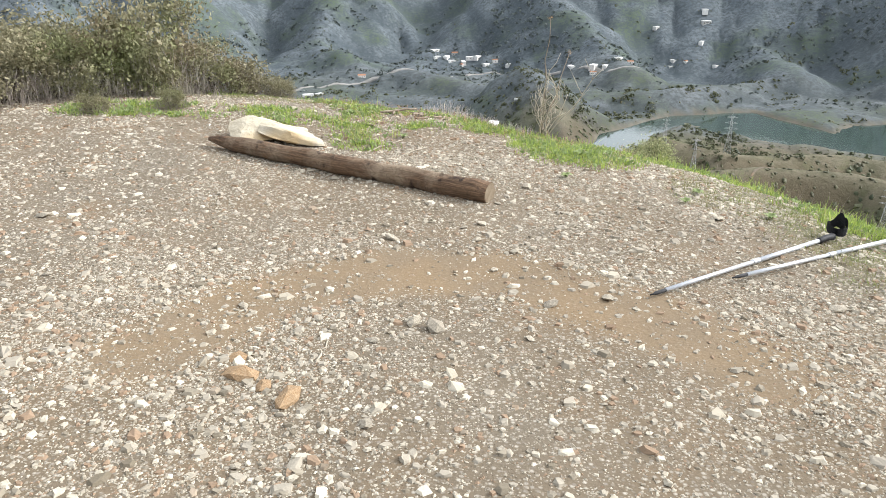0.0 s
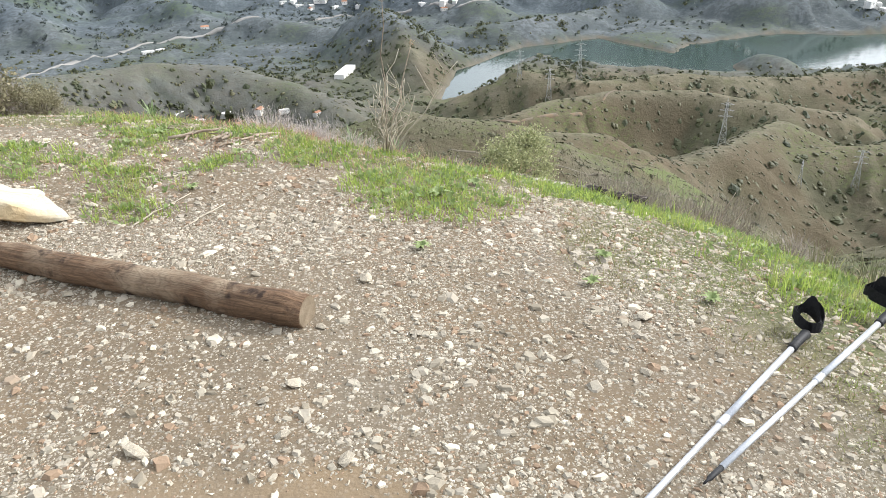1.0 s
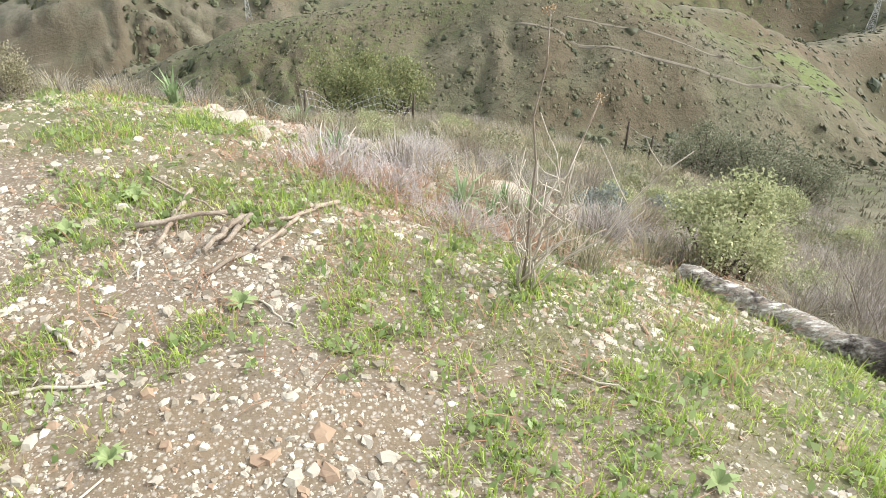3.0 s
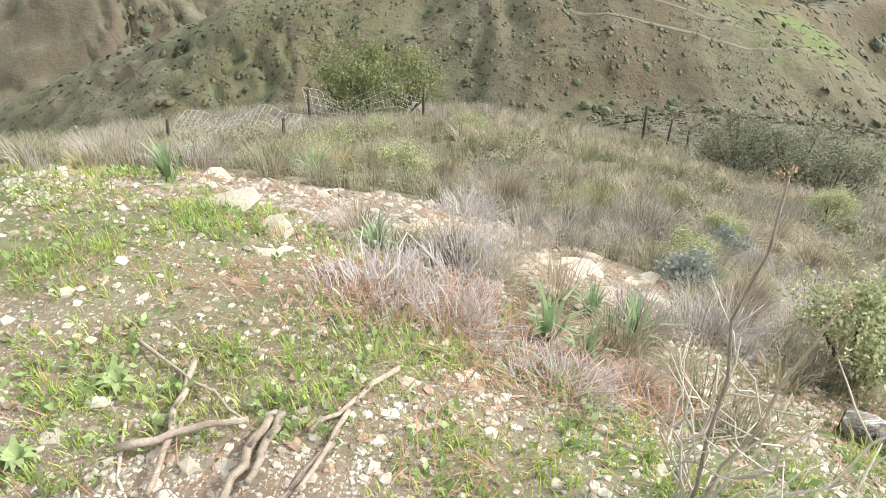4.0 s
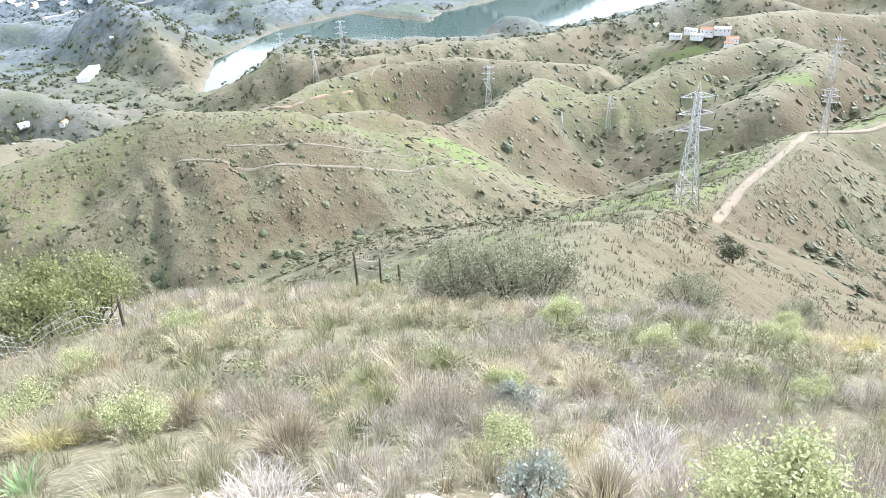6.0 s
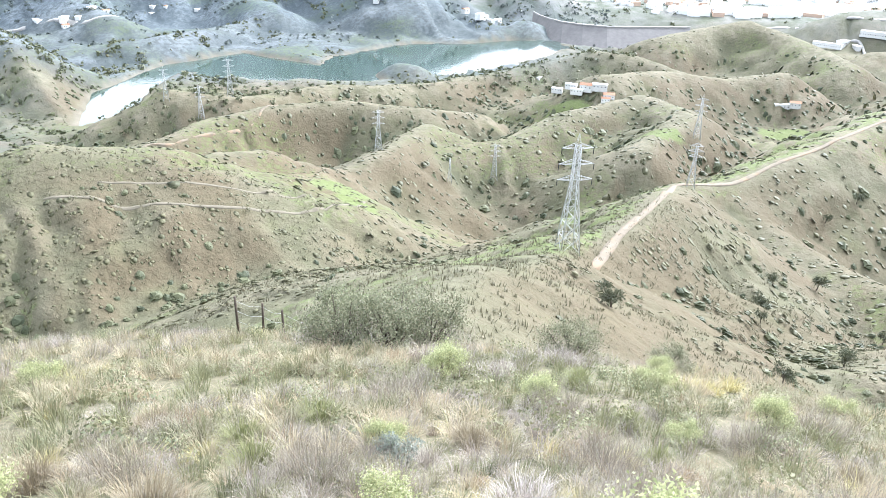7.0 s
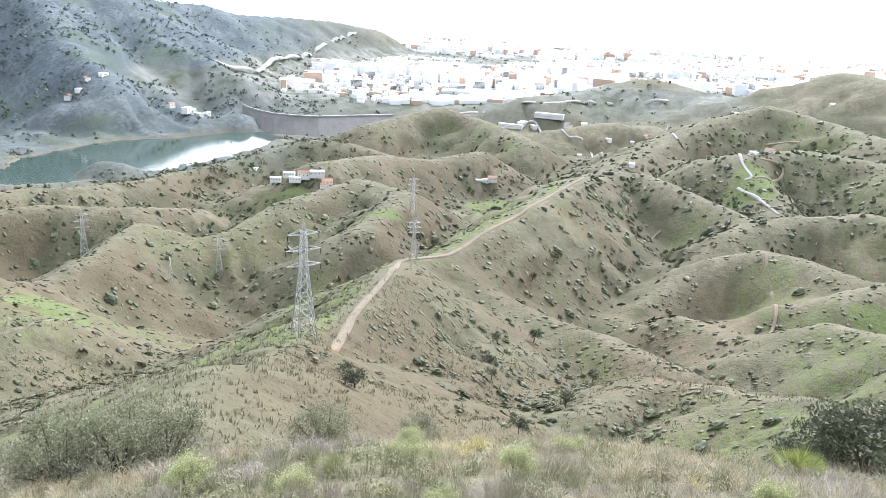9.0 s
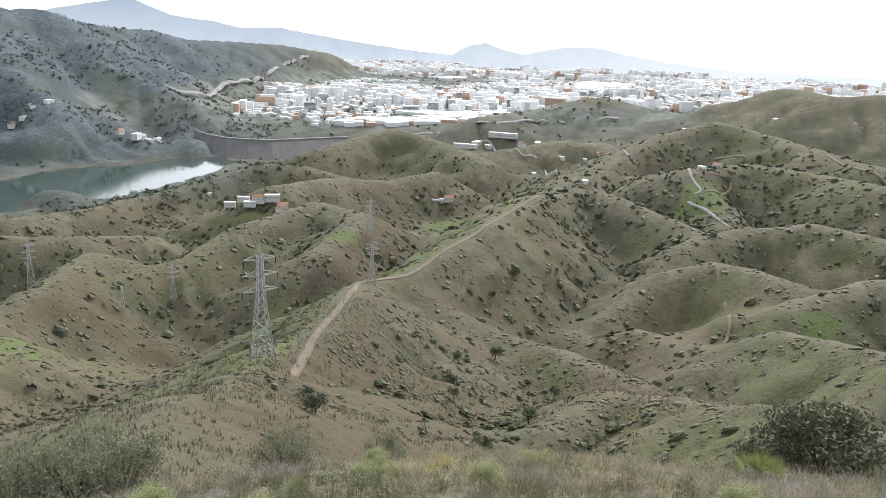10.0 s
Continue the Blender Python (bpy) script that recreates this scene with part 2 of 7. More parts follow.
def height(x, y):
    x, y = np.asarray(x, float), np.asarray(y, float)
    far = np.hypot(x, y - 4)
    # the hilltop: a flat crown that falls away all round
    d = np.hypot(x - PLATEAU[0], y - PLATEAU[1])
    bear = np.degrees(np.arctan2(x - PLATEAU[0], y - PLATEAU[1]))
    over = (d - PLATEAU_R + 0.3 * np.exp(-((bear - 45) / 20) ** 2) - 0.15 * fractal(x / 2.3, y / 2.3, 2, 4)) / 0.42
    over = 0.42 * soft(over)
    back = step(-y - 0.3 * x, 2, 14)
    bent = 0.66 * over - (0.175 + 0.10 * step(bear, 70, 100) + 0.03 * (1 - step(bear, 10, 25))) * soft(over - 4) + 0.36 * soft(over - 14 - 4 * (1 - step(bear, 22, 32)))
    top = -bent * (1 - 0.6 * back)
    # the other hills
    distant = far.max() > 55
    bend = step(far, 60, 200)
    swing = bend * (3 + 5 * step(far, 350, 900))
    wx = x + swing * fractal(x / 70, y / 70, 3, 11)
    wy = y + swing * fractal(x / 70, y / 70, 3, 21)
    plain = step(far, 1650, 2000) * step(x * 0.75 - y * 0.66, -500, -100)
    base = -212 - 24 * step(far, 600, 1000) + plain * (20 + np.clip(far - 1700, 0, 4000) * 0.019)
    k = 1.5 + 2.5 * step(far, 30, 300)
    m = np.maximum(top, base)
    hs = [top, base]
    crest = np.full(x.shape, 999.0)
    for slope, r0, pts in (RIDGES if distant else RIDGES[-1:]):
        reach = (pts[:, 2].max() + 262) / slope + 40
        low, high_ = pts[:, :2].min(0) - reach, pts[:, :2].max(0) + reach
        here = (x > low[0]) & (x < high_[0]) & (y > low[1]) & (y < high_[1])
        if not here.any():
            continue
        wx_, wy_, bend_ = wx[here], wy[here], bend[here]
        tent, close, run = np.full(wx_.shape, -1e3), crest[here], 0.0
        away = np.hypot(*pts[0][:2])
        wide = 20 + 0.05 * away
        stray = 1.1 * fractal(wx_ / (1.6 * wide), wy_ / (1.6 * wide), 3, 37)
        for p, q in zip(pts[:-1], pts[1:]):
            d = q[:2] - p[:2]
            size = np.hypot(*d)
            t = np.clip(((wx_ - p[0]) * d[0] + (wy_ - p[1]) * d[1]) / size ** 2, 0, 1)
            ox, oy = wx_ - p[0] - t * d[0], wy_ - p[1] - t * d[1]
            dist = np.hypot(ox, oy)
            close = np.minimum(close, dist)
            side = np.sign(ox * d[1] - oy * d[0])
            # gullies that run down from the crest between rounded spurs
            s = (run + t * size) / wide + 13.7 * side + stray
            cut = np.clip(1 - 1.9 * np.abs(value_noise(s, dist / (6 * wide) + len(hs), 33)), 0, 1) ** 1.6
            fine = np.clip(1 - 1.9 * np.abs(value_noise(2.7 * s, dist / (3 * wide) + len(hs), 34)), 0, 1) ** 1.4
            depth = bend_ * ((0.09 if wide < 45 else 0.2) * wide * cut * step(dist, 0.1 * wide, 1.5 * wide) + (0.08 if wide < 45 else 0.12) * wide * fine * step(dist, 0.05 * wide, 0.7 * wide))
            tent = np.maximum(tent, p[2] + t * (q[2] - p[2]) - slope * (np.sqrt(dist * dist + r0 * r0) - r0) - depth)
            run += size
        whole = np.full(x.shape, -1e3)
        whole[here], crest[here] = tent, close
        hs.append(whole)
        m = np.maximum(m, whole)
    total = sum(np.exp(np.maximum((h - m) / k, -60)) for h in hs)
    z = m + k * np.log(total) * step(far, 12, 120)
    # smaller gullies and unevenness away from the crests
    wild = step(far, 1350, 1900) * (1 - plain)
    high = np.clip(1 - (z - base) / 260, 0.25, 1)
    off = step(crest, 4, 45) if distant else 0.0
    z = z + step(far, 120, 320) * (1 - 0.85 * plain) * off * (6.5 * (ridged(x / 80, y / 80, 3, 31) - 0.5) + 2.6 * (ridged(x / 31, y / 31, 3, 35) - 0.5))
    z = z + step(far, 25, 120) * (1 - 0.9 * plain) * (0.3 + 0.7 * off) * 0.9 * fractal(x / 17, y / 17, 3, 41)
    z = z + wild * high * 38 * (ridged(x / 330, y / 330, 4, 51) - 0.55) + wild * 9 * (ridged(x / 120, y / 120, 3, 55) - 0.5)
    if far.max() < 55:
        s = np.full(x.shape, 999.0)
    else:
        s = shore(x, y)
    bank = WATER - 9 + 0.62 * np.maximum(s + 12 + 9 * fractal(x / 60, y / 60, 3, 61), -8)
    z = np.where(s < 200, np.minimum(z, bank), z)
    tent, _ = along(x, y, np.array(ISLET, float))
    z = np.maximum(z, ISLET[0][2] - 0.75 * (np.sqrt(tent * tent + 225) - 15) + 1.5 * fractal(x / 22, y / 22, 2, 63))
    # small unevenness of the near ground
    z = z + (1 - step(far, 8, 25)) * 0.028 * fractal(x / 0.7, y / 0.7, 3, 71) + step(far, 4.5, 9) * (1 - step(far, 60, 150)) * 0.14 * fractal(x / 2.6, y / 2.6, 3, 81)
    return z


def ground_z(x, y):
    return float(height(np.array([x]), np.array([y]))[0])


# ---------------------------------------------------------------- ground sheet
CENTRE = (-0.6, 3.2)


def sheet_axes():
    azim = np.concatenate([np.arange(-42, 106, 0.32), np.arange(106, 318, 2.0)])
    near = np.concatenate([np.arange(0.05, 3.0, 0.06), 3.0 * 1.0215 ** np.arange(0, 142)])
    middle = near[-1] * 1.0125 ** np.arange(1, 264)
    radii = np.concatenate([[0.0], [0.0015, 0.02], near, middle, middle[-1] * 1.02 ** np.arange(1, 80)])
    radii = radii[radii < 4950]
    return np.radians(azim), radii


def mesh_from(name, verts, faces, smooth=True):
    """A mesh from arrays of corners and of quads or triangles."""
    me = bpy.data.meshes.new(name)
    verts, faces = np.asarray(verts, np.float32), np.asarray(faces, np.int32)
    n, w = faces.shape
    me.vertices.add(len(verts))
    me.vertices.foreach_set("co", verts.ravel())
    me.loops.add(n * w)
    me.loops.foreach_set("vertex_index", faces.ravel())
    me.polygons.add(n)
    me.polygons.foreach_set("loop_start", np.arange(0, n * w, w, dtype=np.int32))
    me.polygons.foreach_set("use_smooth", np.full(n, smooth))
    me.update(calc_edges=True)
    return me


def fade_line(x, y, pts, width):
    return 1 - step(along(x, y, np.array(pts, float))[0], width * 0.6, width)


def hollow(x, y, q=14.0):
    """How far the ground lies below its surroundings: gullies above 0, crests below."""
    return (height(x + q, y) + height(x - q, y) + height(x, y + q) + height(x, y - q)) / 4 - height(x, y)


BARE_PATCHES = ((-0.35, 8.35, 1.0, 0.5), (0.3, 8.55, 0.7, 0.4), (1.05, 7.95, 0.45, 0.42), (1.35, 8.3, 0.4, 0.3), (-0.7, 7.2, 0.5, 0.35))


def bare(x, y):
    """The stony patches of the near slope."""
    out = np.zeros(np.shape(x))
    for px, py, rx, ry in BARE_PATCHES:
        out = np.maximum(out, 1 - step(((x - px) / rx) ** 2 + ((y - py) / ry) ** 2 + 1.1 * fractal(x / 0.35, y / 0.35, 3, 96), 0.5, 1.3))
    return out


def cover(x, y, z):
    """What grows or lies on the ground: gravel, green grass, woods with distance haze; and a second set: fields, town,
    bare banks.
    """
    far = np.hypot(x, y - 4)
    d = np.hypot(x - PLATEAU[0], y - PLATEAU[1]) + 0.5 * fractal(x / 1.3, y / 1.3, 3, 91)
    gravel = 1 - step(d, 4.35, 5.0)
    gravel = np.maximum(gravel, 0.8 * step(fractal(x / 1.1, y / 1.1, 3, 95), 0.05, 0.35) * (1 - step(d, 6.0, 7.0)))
    gravel = np.maximum(gravel, 0.6 * bare(x, y) * (far < 12))
    grass = step(d, 4.1, 4.7) * (1 - step(d, 5.4, 6.6)) * step(fractal(x / 0.8, y / 0.8, 3, 97), -0.5, 0.15)
    lush = step(far, 60, 200) * (1 - step(far, 1500, 2200)) * step(fractal(x / 110, y / 110, 4, 101), 0.12, 0.5) * 0.4
    grass = np.maximum(grass, lush)
    head = np.degrees(np.arctan2(x, y))
    # far slopes by distance and heading; their colour imitates haze
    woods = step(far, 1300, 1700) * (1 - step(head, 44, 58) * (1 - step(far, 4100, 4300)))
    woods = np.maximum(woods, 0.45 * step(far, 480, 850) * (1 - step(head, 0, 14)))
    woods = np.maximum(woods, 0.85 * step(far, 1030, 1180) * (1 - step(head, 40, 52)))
    plain = step(far, 1650, 2000) * step(x * 0.75 - y * 0.66, -500, -100)
    for fx, fy, fr in ((188, 347, 22), (205, 352, 16), (610, 575, 34), (815, 118, 30), (850, 118, 30), (405, -15, 16), (428, -6, 12), (185, 312, 12), (465, 338, 18), (760, 400, 34), (850, 440, 36)):
        grass = np.maximum(grass, 1 - step(np.hypot(x - fx, y - fy) + 7 * fractal(x / 14, y / 14, 2, 9), fr * 0.75, fr))
    line = np.array(TRAIL, float)
    beside, _ = along(x + 14, y - 26, line)
    grass = np.maximum(grass, 0.8 * (1 - step(beside + 9 * fractal(x / 25, y / 25, 3, 127), 18, 42)) * (along(x, y, line)[0] > 5) * step(fractal(x / 9, y / 9, 3, 129), -0.4, 0.2))
    # slopes that face the sun are browner, those that face away greener
    gx, gy = (height(x + 6, y) - z) / 6, (height(x, y + 6) - z) / 6
    facing_sun = np.clip((-gx * 0.77 + gy * 0.64) * 2.2, -1, 1) * step(far, 60, 140) * (1 - step(far, 1300, 1700))
    grass = np.maximum(grass, 0.5 * np.clip(-facing_sun, 0, 1) * step(fractal(x / 60, y / 60, 3, 121), -0.35, 0.3))
    brown = np.clip(facing_sun, 0, 1) * step(fractal(x / 70, y / 70, 3, 123), -0.5, 0.2)
    brown = np.maximum(brown, fade_line(x, y, RUT, 0.3) * (far < 20))
    town = plain * step(-z, 140, 160)
    s = shore(x, y)
    banks = (1 - step(s, 4, 22)) * (1 - step(z, WATER + 2.5, WATER + 6))
    # gullies, where the ground colour goes darker, and the paler crests
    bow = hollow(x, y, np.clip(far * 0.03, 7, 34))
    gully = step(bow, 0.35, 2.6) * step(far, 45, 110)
    pale = step(-bow, 0.25, 2.4) * step(far, 45, 110)
    return np.stack([gravel, grass, woods], 1), np.stack([brown, town, banks], 1), np.stack([gully, pale, np.zeros(len(x))], 1)


def build_ground():
    az, rad = sheet_axes()
    A, Rr = np.meshgrid(az, rad[1:], indexing="xy")
    x = (CENTRE[0] + np.sin(A) * Rr).ravel()
    y = (CENTRE[1] + np.cos(A) * Rr).ravel()
    z = np.concatenate([height(a, b) for a, b in zip(np.array_split(x, 8), np.array_split(y, 8))])
    na, nr = len(az), len(rad) - 1
    i = np.arange(na)
    j = (i + 1) % na
    rows = np.arange(nr - 1)[:, None] * na
    quads = np.stack([rows + i, rows + j, rows + na + j, rows + na + i], -1).reshape(-1, 4)[:, ::-1]
    me = mesh_from("ground", np.stack([x, y, z], 1), quads)
    sets = [cover(*q) for q in zip(np.array_split(x, 8), np.array_split(y, 8), np.array_split(z, 8))]
    for key, rgb in zip(("cover", "cover_b", "cover_c"), (np.concatenate(k) for k in zip(*sets))):
        at = me.color_attributes.new(key, "FLOAT_COLOR", "POINT")
        at.data.foreach_set("color", np.concatenate([rgb, np.ones((len(rgb), 1))], 1).astype(np.float32).ravel())
    return me


def ground_material():
    n = Nodes("hill_ground")
    p = n.where()
    gravel, grass, woods = n.attr("cover")[:3]
    field, town, bare = n.attr("cover_b")[:3]
    gully, pale = n.attr("cover_c")[:2]
    # dry scrub and grass of the slopes: grey-brown drifts, straw on the crests, darker in the gullies
    scrub = n.mix(n.noise(0.018, 5, 0.6, p, 0.38, 0.62), (0.126, 0.112, 0.076), (0.098, 0.095, 0.056))
    scrub = n.mix(n.noise(0.007, 3, 0.5, p, 0.5, 0.66), scrub, (0.150, 0.116, 0.078))
    scrub = n.mix(n.math("MULTIPLY", pale, n.noise(0.06, 4, 0.6, p, 0.25, 0.6)), scrub, (0.166, 0.146, 0.102))
    scrub = n.mix(n.math("MULTIPLY", n.noise(0.085, 5, 0.7, p, 0.45, 0.62), 0.7), scrub, (0.082, 0.081, 0.047))
    scrub = n.mix(n.math("MULTIPLY", n.noise(0.045, 4, 0.6, p, 0.56, 0.68), 0.55), scrub, (0.112, 0.116, 0.058))
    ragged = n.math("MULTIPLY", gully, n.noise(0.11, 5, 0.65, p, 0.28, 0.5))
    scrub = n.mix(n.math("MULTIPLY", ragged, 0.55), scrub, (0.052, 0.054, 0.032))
    scrub = n.mix(n.math("MULTIPLY", n.noise(0.55, 4, 0.75, p, 0.52, 0.66), 0.55), scrub, (0.066, 0.060, 0.040))
    scrub = n.mix(n.math("MULTIPLY", n.noise(2.6, 3, 0.7, p, 0.55, 0.7), 0.35), scrub, (0.20, 0.172, 0.128))
    # litter and soil between the plants of the near slope
    span = n.node("VectorMath", operation="LENGTH")
    n.link(p, span.inputs[0])
    soil = n.mix(n.noise(1.4, 4, 0.65, p), (0.115, 0.102, 0.062), (0.078, 0.073, 0.043))
    soil = n.mix(n.noise(14, 4, 0.7, p, 0.45, 0.65), soil, (0.185, 0.16, 0.115))
    scrub = n.mix(n.ramp(span.outputs["Value"], 22, 50, 1, 0), scrub, soil)
    # gravel and earth of the top
    earth = n.mix(n.noise(0.8, 5, 0.6, p, 0.4, 0.62), (0.158, 0.121, 0.080), (0.162, 0.134, 0.098))
    earth = n.mix(n.noise(2.3, 4, 0.6, p, 0.5, 0.7), earth, (0.182, 0.134, 0.086))
    vor = n.node("TexVoronoi")
    vor.inputs["Scale"].default_value = 62
    n.link(p, vor.inputs["Vector"])
    chips = n.ramp(vor.outputs["Distance"], 0.18, 0.5, 1, 0)
    sep = n.node("SeparateColor")
    n.link(vor.outputs["Color"], sep.inputs[0])
    grey = n.mix(sep.outputs[0], (0.17, 0.145, 0.115), (0.44, 0.40, 0.33))
    earth = n.mix(n.math("MULTIPLY", chips, n.ramp(sep.outputs[1], 0.35, 0.5)), earth, grey)
    grit = n.node("TexVoronoi")
    grit.inputs["Scale"].default_value = 135
    n.link(p, grit.inputs["Vector"])
    grain = n.node("SeparateColor")
    n.link(grit.outputs["Color"], grain.inputs[0])
    earth = n.mix(n.math("MULTIPLY", n.ramp(grit.outputs["Distance"], 0.2, 0.5, 1, 0), n.ramp(grain.outputs[1], 0.4, 0.5)), earth, n.mix(grain.outputs[0], (0.09, 0.068, 0.045), (0.42, 0.37, 0.29)))
    green = n.mix(n.noise(1.5, 4, 0.6, p), (0.085, 0.115, 0.036), (0.135, 0.15, 0.062))
    # far woods with blue-grey haze put into the colour, darker in the gullies
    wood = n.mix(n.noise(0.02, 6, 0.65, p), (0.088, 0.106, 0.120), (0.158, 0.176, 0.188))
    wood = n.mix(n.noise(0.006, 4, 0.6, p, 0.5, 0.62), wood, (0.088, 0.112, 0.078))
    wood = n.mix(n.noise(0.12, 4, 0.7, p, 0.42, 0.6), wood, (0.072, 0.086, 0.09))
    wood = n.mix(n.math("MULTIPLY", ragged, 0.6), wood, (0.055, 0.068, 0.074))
    streets = n.mix(n.noise(0.02, 4, 0.6, p), (0.20, 0.195, 0.18), (0.08, 0.092, 0.062))
    scrub = n.mix(n.math("MULTIPLY", field, 0.8), scrub, n.mix(n.noise(0.6, 4, 0.65, p), (0.108, 0.083, 0.053), (0.085, 0.069, 0.043)))
    patchy = n.math("ADD", grass, n.math("MULTIPLY", n.math("SUBTRACT", n.noise(0.3, 5, 0.7, p, 0.3, 0.7), 0.5), 0.8))
    green = n.mix(n.ramp(span.outputs["Value"], 22, 50, 0.45, 0), green, soil)
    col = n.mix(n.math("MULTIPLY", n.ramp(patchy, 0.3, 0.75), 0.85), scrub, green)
    earth = n.mix(n.math("MULTIPLY", field, 0.8), earth, n.mix(n.noise(3.0, 4, 0.6, p), (0.235, 0.168, 0.10), (0.20, 0.152, 0.10)))
    col = n.mix(gravel, col, earth)
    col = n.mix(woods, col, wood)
    col = n.mix(town, col, streets)
    col = n.mix(bare, col, n.mix(n.noise(0.05, 4, 0.6, p), (0.16, 0.14, 0.11), (0.11, 0.10, 0.075)))
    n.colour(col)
    n.rough(0.95)
    n.bsdf.inputs["Specular IOR Level"].default_value = 0.1
    # coarse tussock relief of the slopes, then the fine grit
    far_bump = n.node("Bump")
    far_bump.inputs["Strength"].default_value, far_bump.inputs["Distance"].default_value = 0.5, 1.4
    n.link(n.math("MULTIPLY", n.noise(0.22, 5, 0.7, p, 0.25, 0.75), n.ramp(span.outputs["Value"], 18, 70)), far_bump.inputs["Height"])
    fine = n.node("Bump")
    fine.inputs["Strength"].default_value, fine.inputs["Distance"].default_value = 0.4, 0.008
    n.link(n.math("ADD", n.noise(45, 4, 0.7, p, 0.2, 0.8), n.math("MULTIPLY", chips, 0.22)), fine.inputs["Height"])
    n.link(far_bump.outputs[0], fine.inputs["Normal"])
    n.link(fine.outputs[0], n.bsdf.inputs["Normal"])
    return n.mat


ground = tagged(new("ground", build_ground()), "hilltop of gravel and dry scrub above hills and a town plain", "ground", kind="structure")
ground.data.materials.append(ground_material())


def water_material():
    n = Nodes("lake_water")
    n.colour((0.045, 0.068, 0.057))
    n.rough(0.05)
    n.bsdf.inputs["Specular IOR Level"].default_value = 0.5
    n.bump(n.noise(0.15, 3, 0.6, n.where(), 0.2, 0.8), 0.12, 0.4)
    return n.mat




def build_water():
    mid = Vector((sum(p[0] for p in LAKE) / len(LAKE), sum(p[1] for p in LAKE) / len(LAKE)))
    pts = np.array(LAKE, float)
    bm = bmesh.new()
    ring = []
    for i, p in enumerate(pts):
        a, b = pts[i - 1], pts[(i + 1) % len(pts)]
        t = (b - a) / np.linalg.norm(b - a)
        out = np.array([-t[1], t[0]])
        ring.append(bm.verts.new((*(p + out * 22), WATER)))
    bm.faces.new(ring)
    bmesh.ops.triangulate(bm, faces=bm.faces[:])
    bmesh.ops.recalc_face_normals(bm, faces=bm.faces[:])
    me = bpy.data.meshes.new("water")
    bm.to_mesh(me)
    bm.free()
    me.materials.append(water_material())
    tagged(new("water", me), "calm green reservoir between the hills", "reservoir", kind="structure")


build_water()


# ---------------------------------------------------------------- building helpers
rng = np.random.default_rng(7)


def part(name, bm, material, parent, label=""):
    """Links a bmesh or a mesh as one mesh object under a thing or a part."""
    if isinstance(bm, bmesh.types.BMesh):
        me = bpy.data.meshes.new(name)
        bm.to_mesh(me)
        bm.free()
    else:
        me = bm
    if material and not me.materials:
        me.materials.append(material)
    ob = new(name, me)
    ob.parent = parent
    if label:
        tagged(ob, label)
    return ob


def thing(name, label, category, place=(0, 0, 0), turn=0.0, group=""):
    ob = new(name)
    ob.empty_display_size = 0.1
    ob.matrix_basis = pose(*place, 0, 0, turn)
    return tagged(ob, label, category, group)


def tube(bm, pts, radii, sides=8, rough=0.0, caps=True):
    """A tapered, slightly uneven tube along points."""
    pts = [Vector(p) for p in pts]
    rings = []
    for i, (p, r) in enumerate(zip(pts, radii)):
        d = (pts[min(i + 1, len(pts) - 1)] - pts[max(i - 1, 0)]).normalized()
        side = d.orthogonal().normalized() if i == 0 else (side - d * side.dot(d)).normalized()
        up = d.cross(side)
        ring = []
        for k in range(sides):
            a = 2 * math.pi * k / sides
            rr = r * (1 + rough * noise.noise(p * 9 + Vector((math.cos(a), math.sin(a), 0)) * 1.7))
            ring.append(bm.verts.new(p + (side * math.cos(a) + up * math.sin(a)) * rr))
        rings.append(ring)
    for a, b in zip(rings[:-1], rings[1:]):
        for k in range(sides):
            f = bm.faces.new((a[k], a[(k + 1) % sides], b[(k + 1) % sides], b[k]))
            f.smooth = True
    if caps:
        bm.faces.new(rings[0][::-1])
        bm.faces.new(rings[-1])
    return bm


def wander(a, b, n, amount, seed):
    """Points from a to b that stray a little sideways."""
    r = random.Random(seed)
    a, b = Vector(a), Vector(b)
    out = []
    for i in range(n + 1):
        t = i / n
        k = amount * math.sin(math.pi * t) if 0 < i < n else 0
        out.append(a.lerp(b, t) + Vector((r.uniform(-1, 1), r.uniform(-1, 1), r.uniform(-0.6, 0.6))) * k)
    return out


def rock_mesh(name, size, seed, detail=2, flat=0.6, facets=7):
    """An angular stone: a ball cut by planes, then roughened."""
    r = random.Random(seed)
    bm = bmesh.new()
    bmesh.ops.create_icosphere(bm, subdivisions=detail, radius=1)
    cuts = [(Vector((r.gauss(0, 1), r.gauss(0, 1), r.gauss(0, 1))).normalized(), r.uniform(0.45, 0.8)) for _ in range(facets)]
    for v in bm.verts:
        for nrm, d in cuts:
            over = v.co.dot(nrm) - d
            if over > 0:
                v.co -= nrm * over
        v.co *= 1 + 0.07 * noise.noise(v.co * 3 + Vector((seed, 0, 0)))
        v.co = Vector((v.co.x * size[0], v.co.y * size[1], v.co.z * size[2] * (1 if v.co.z > 0 else flat)))
    me = bpy.data.meshes.new(name)
    bm.to_mesh(me)
    bm.free()
    return me


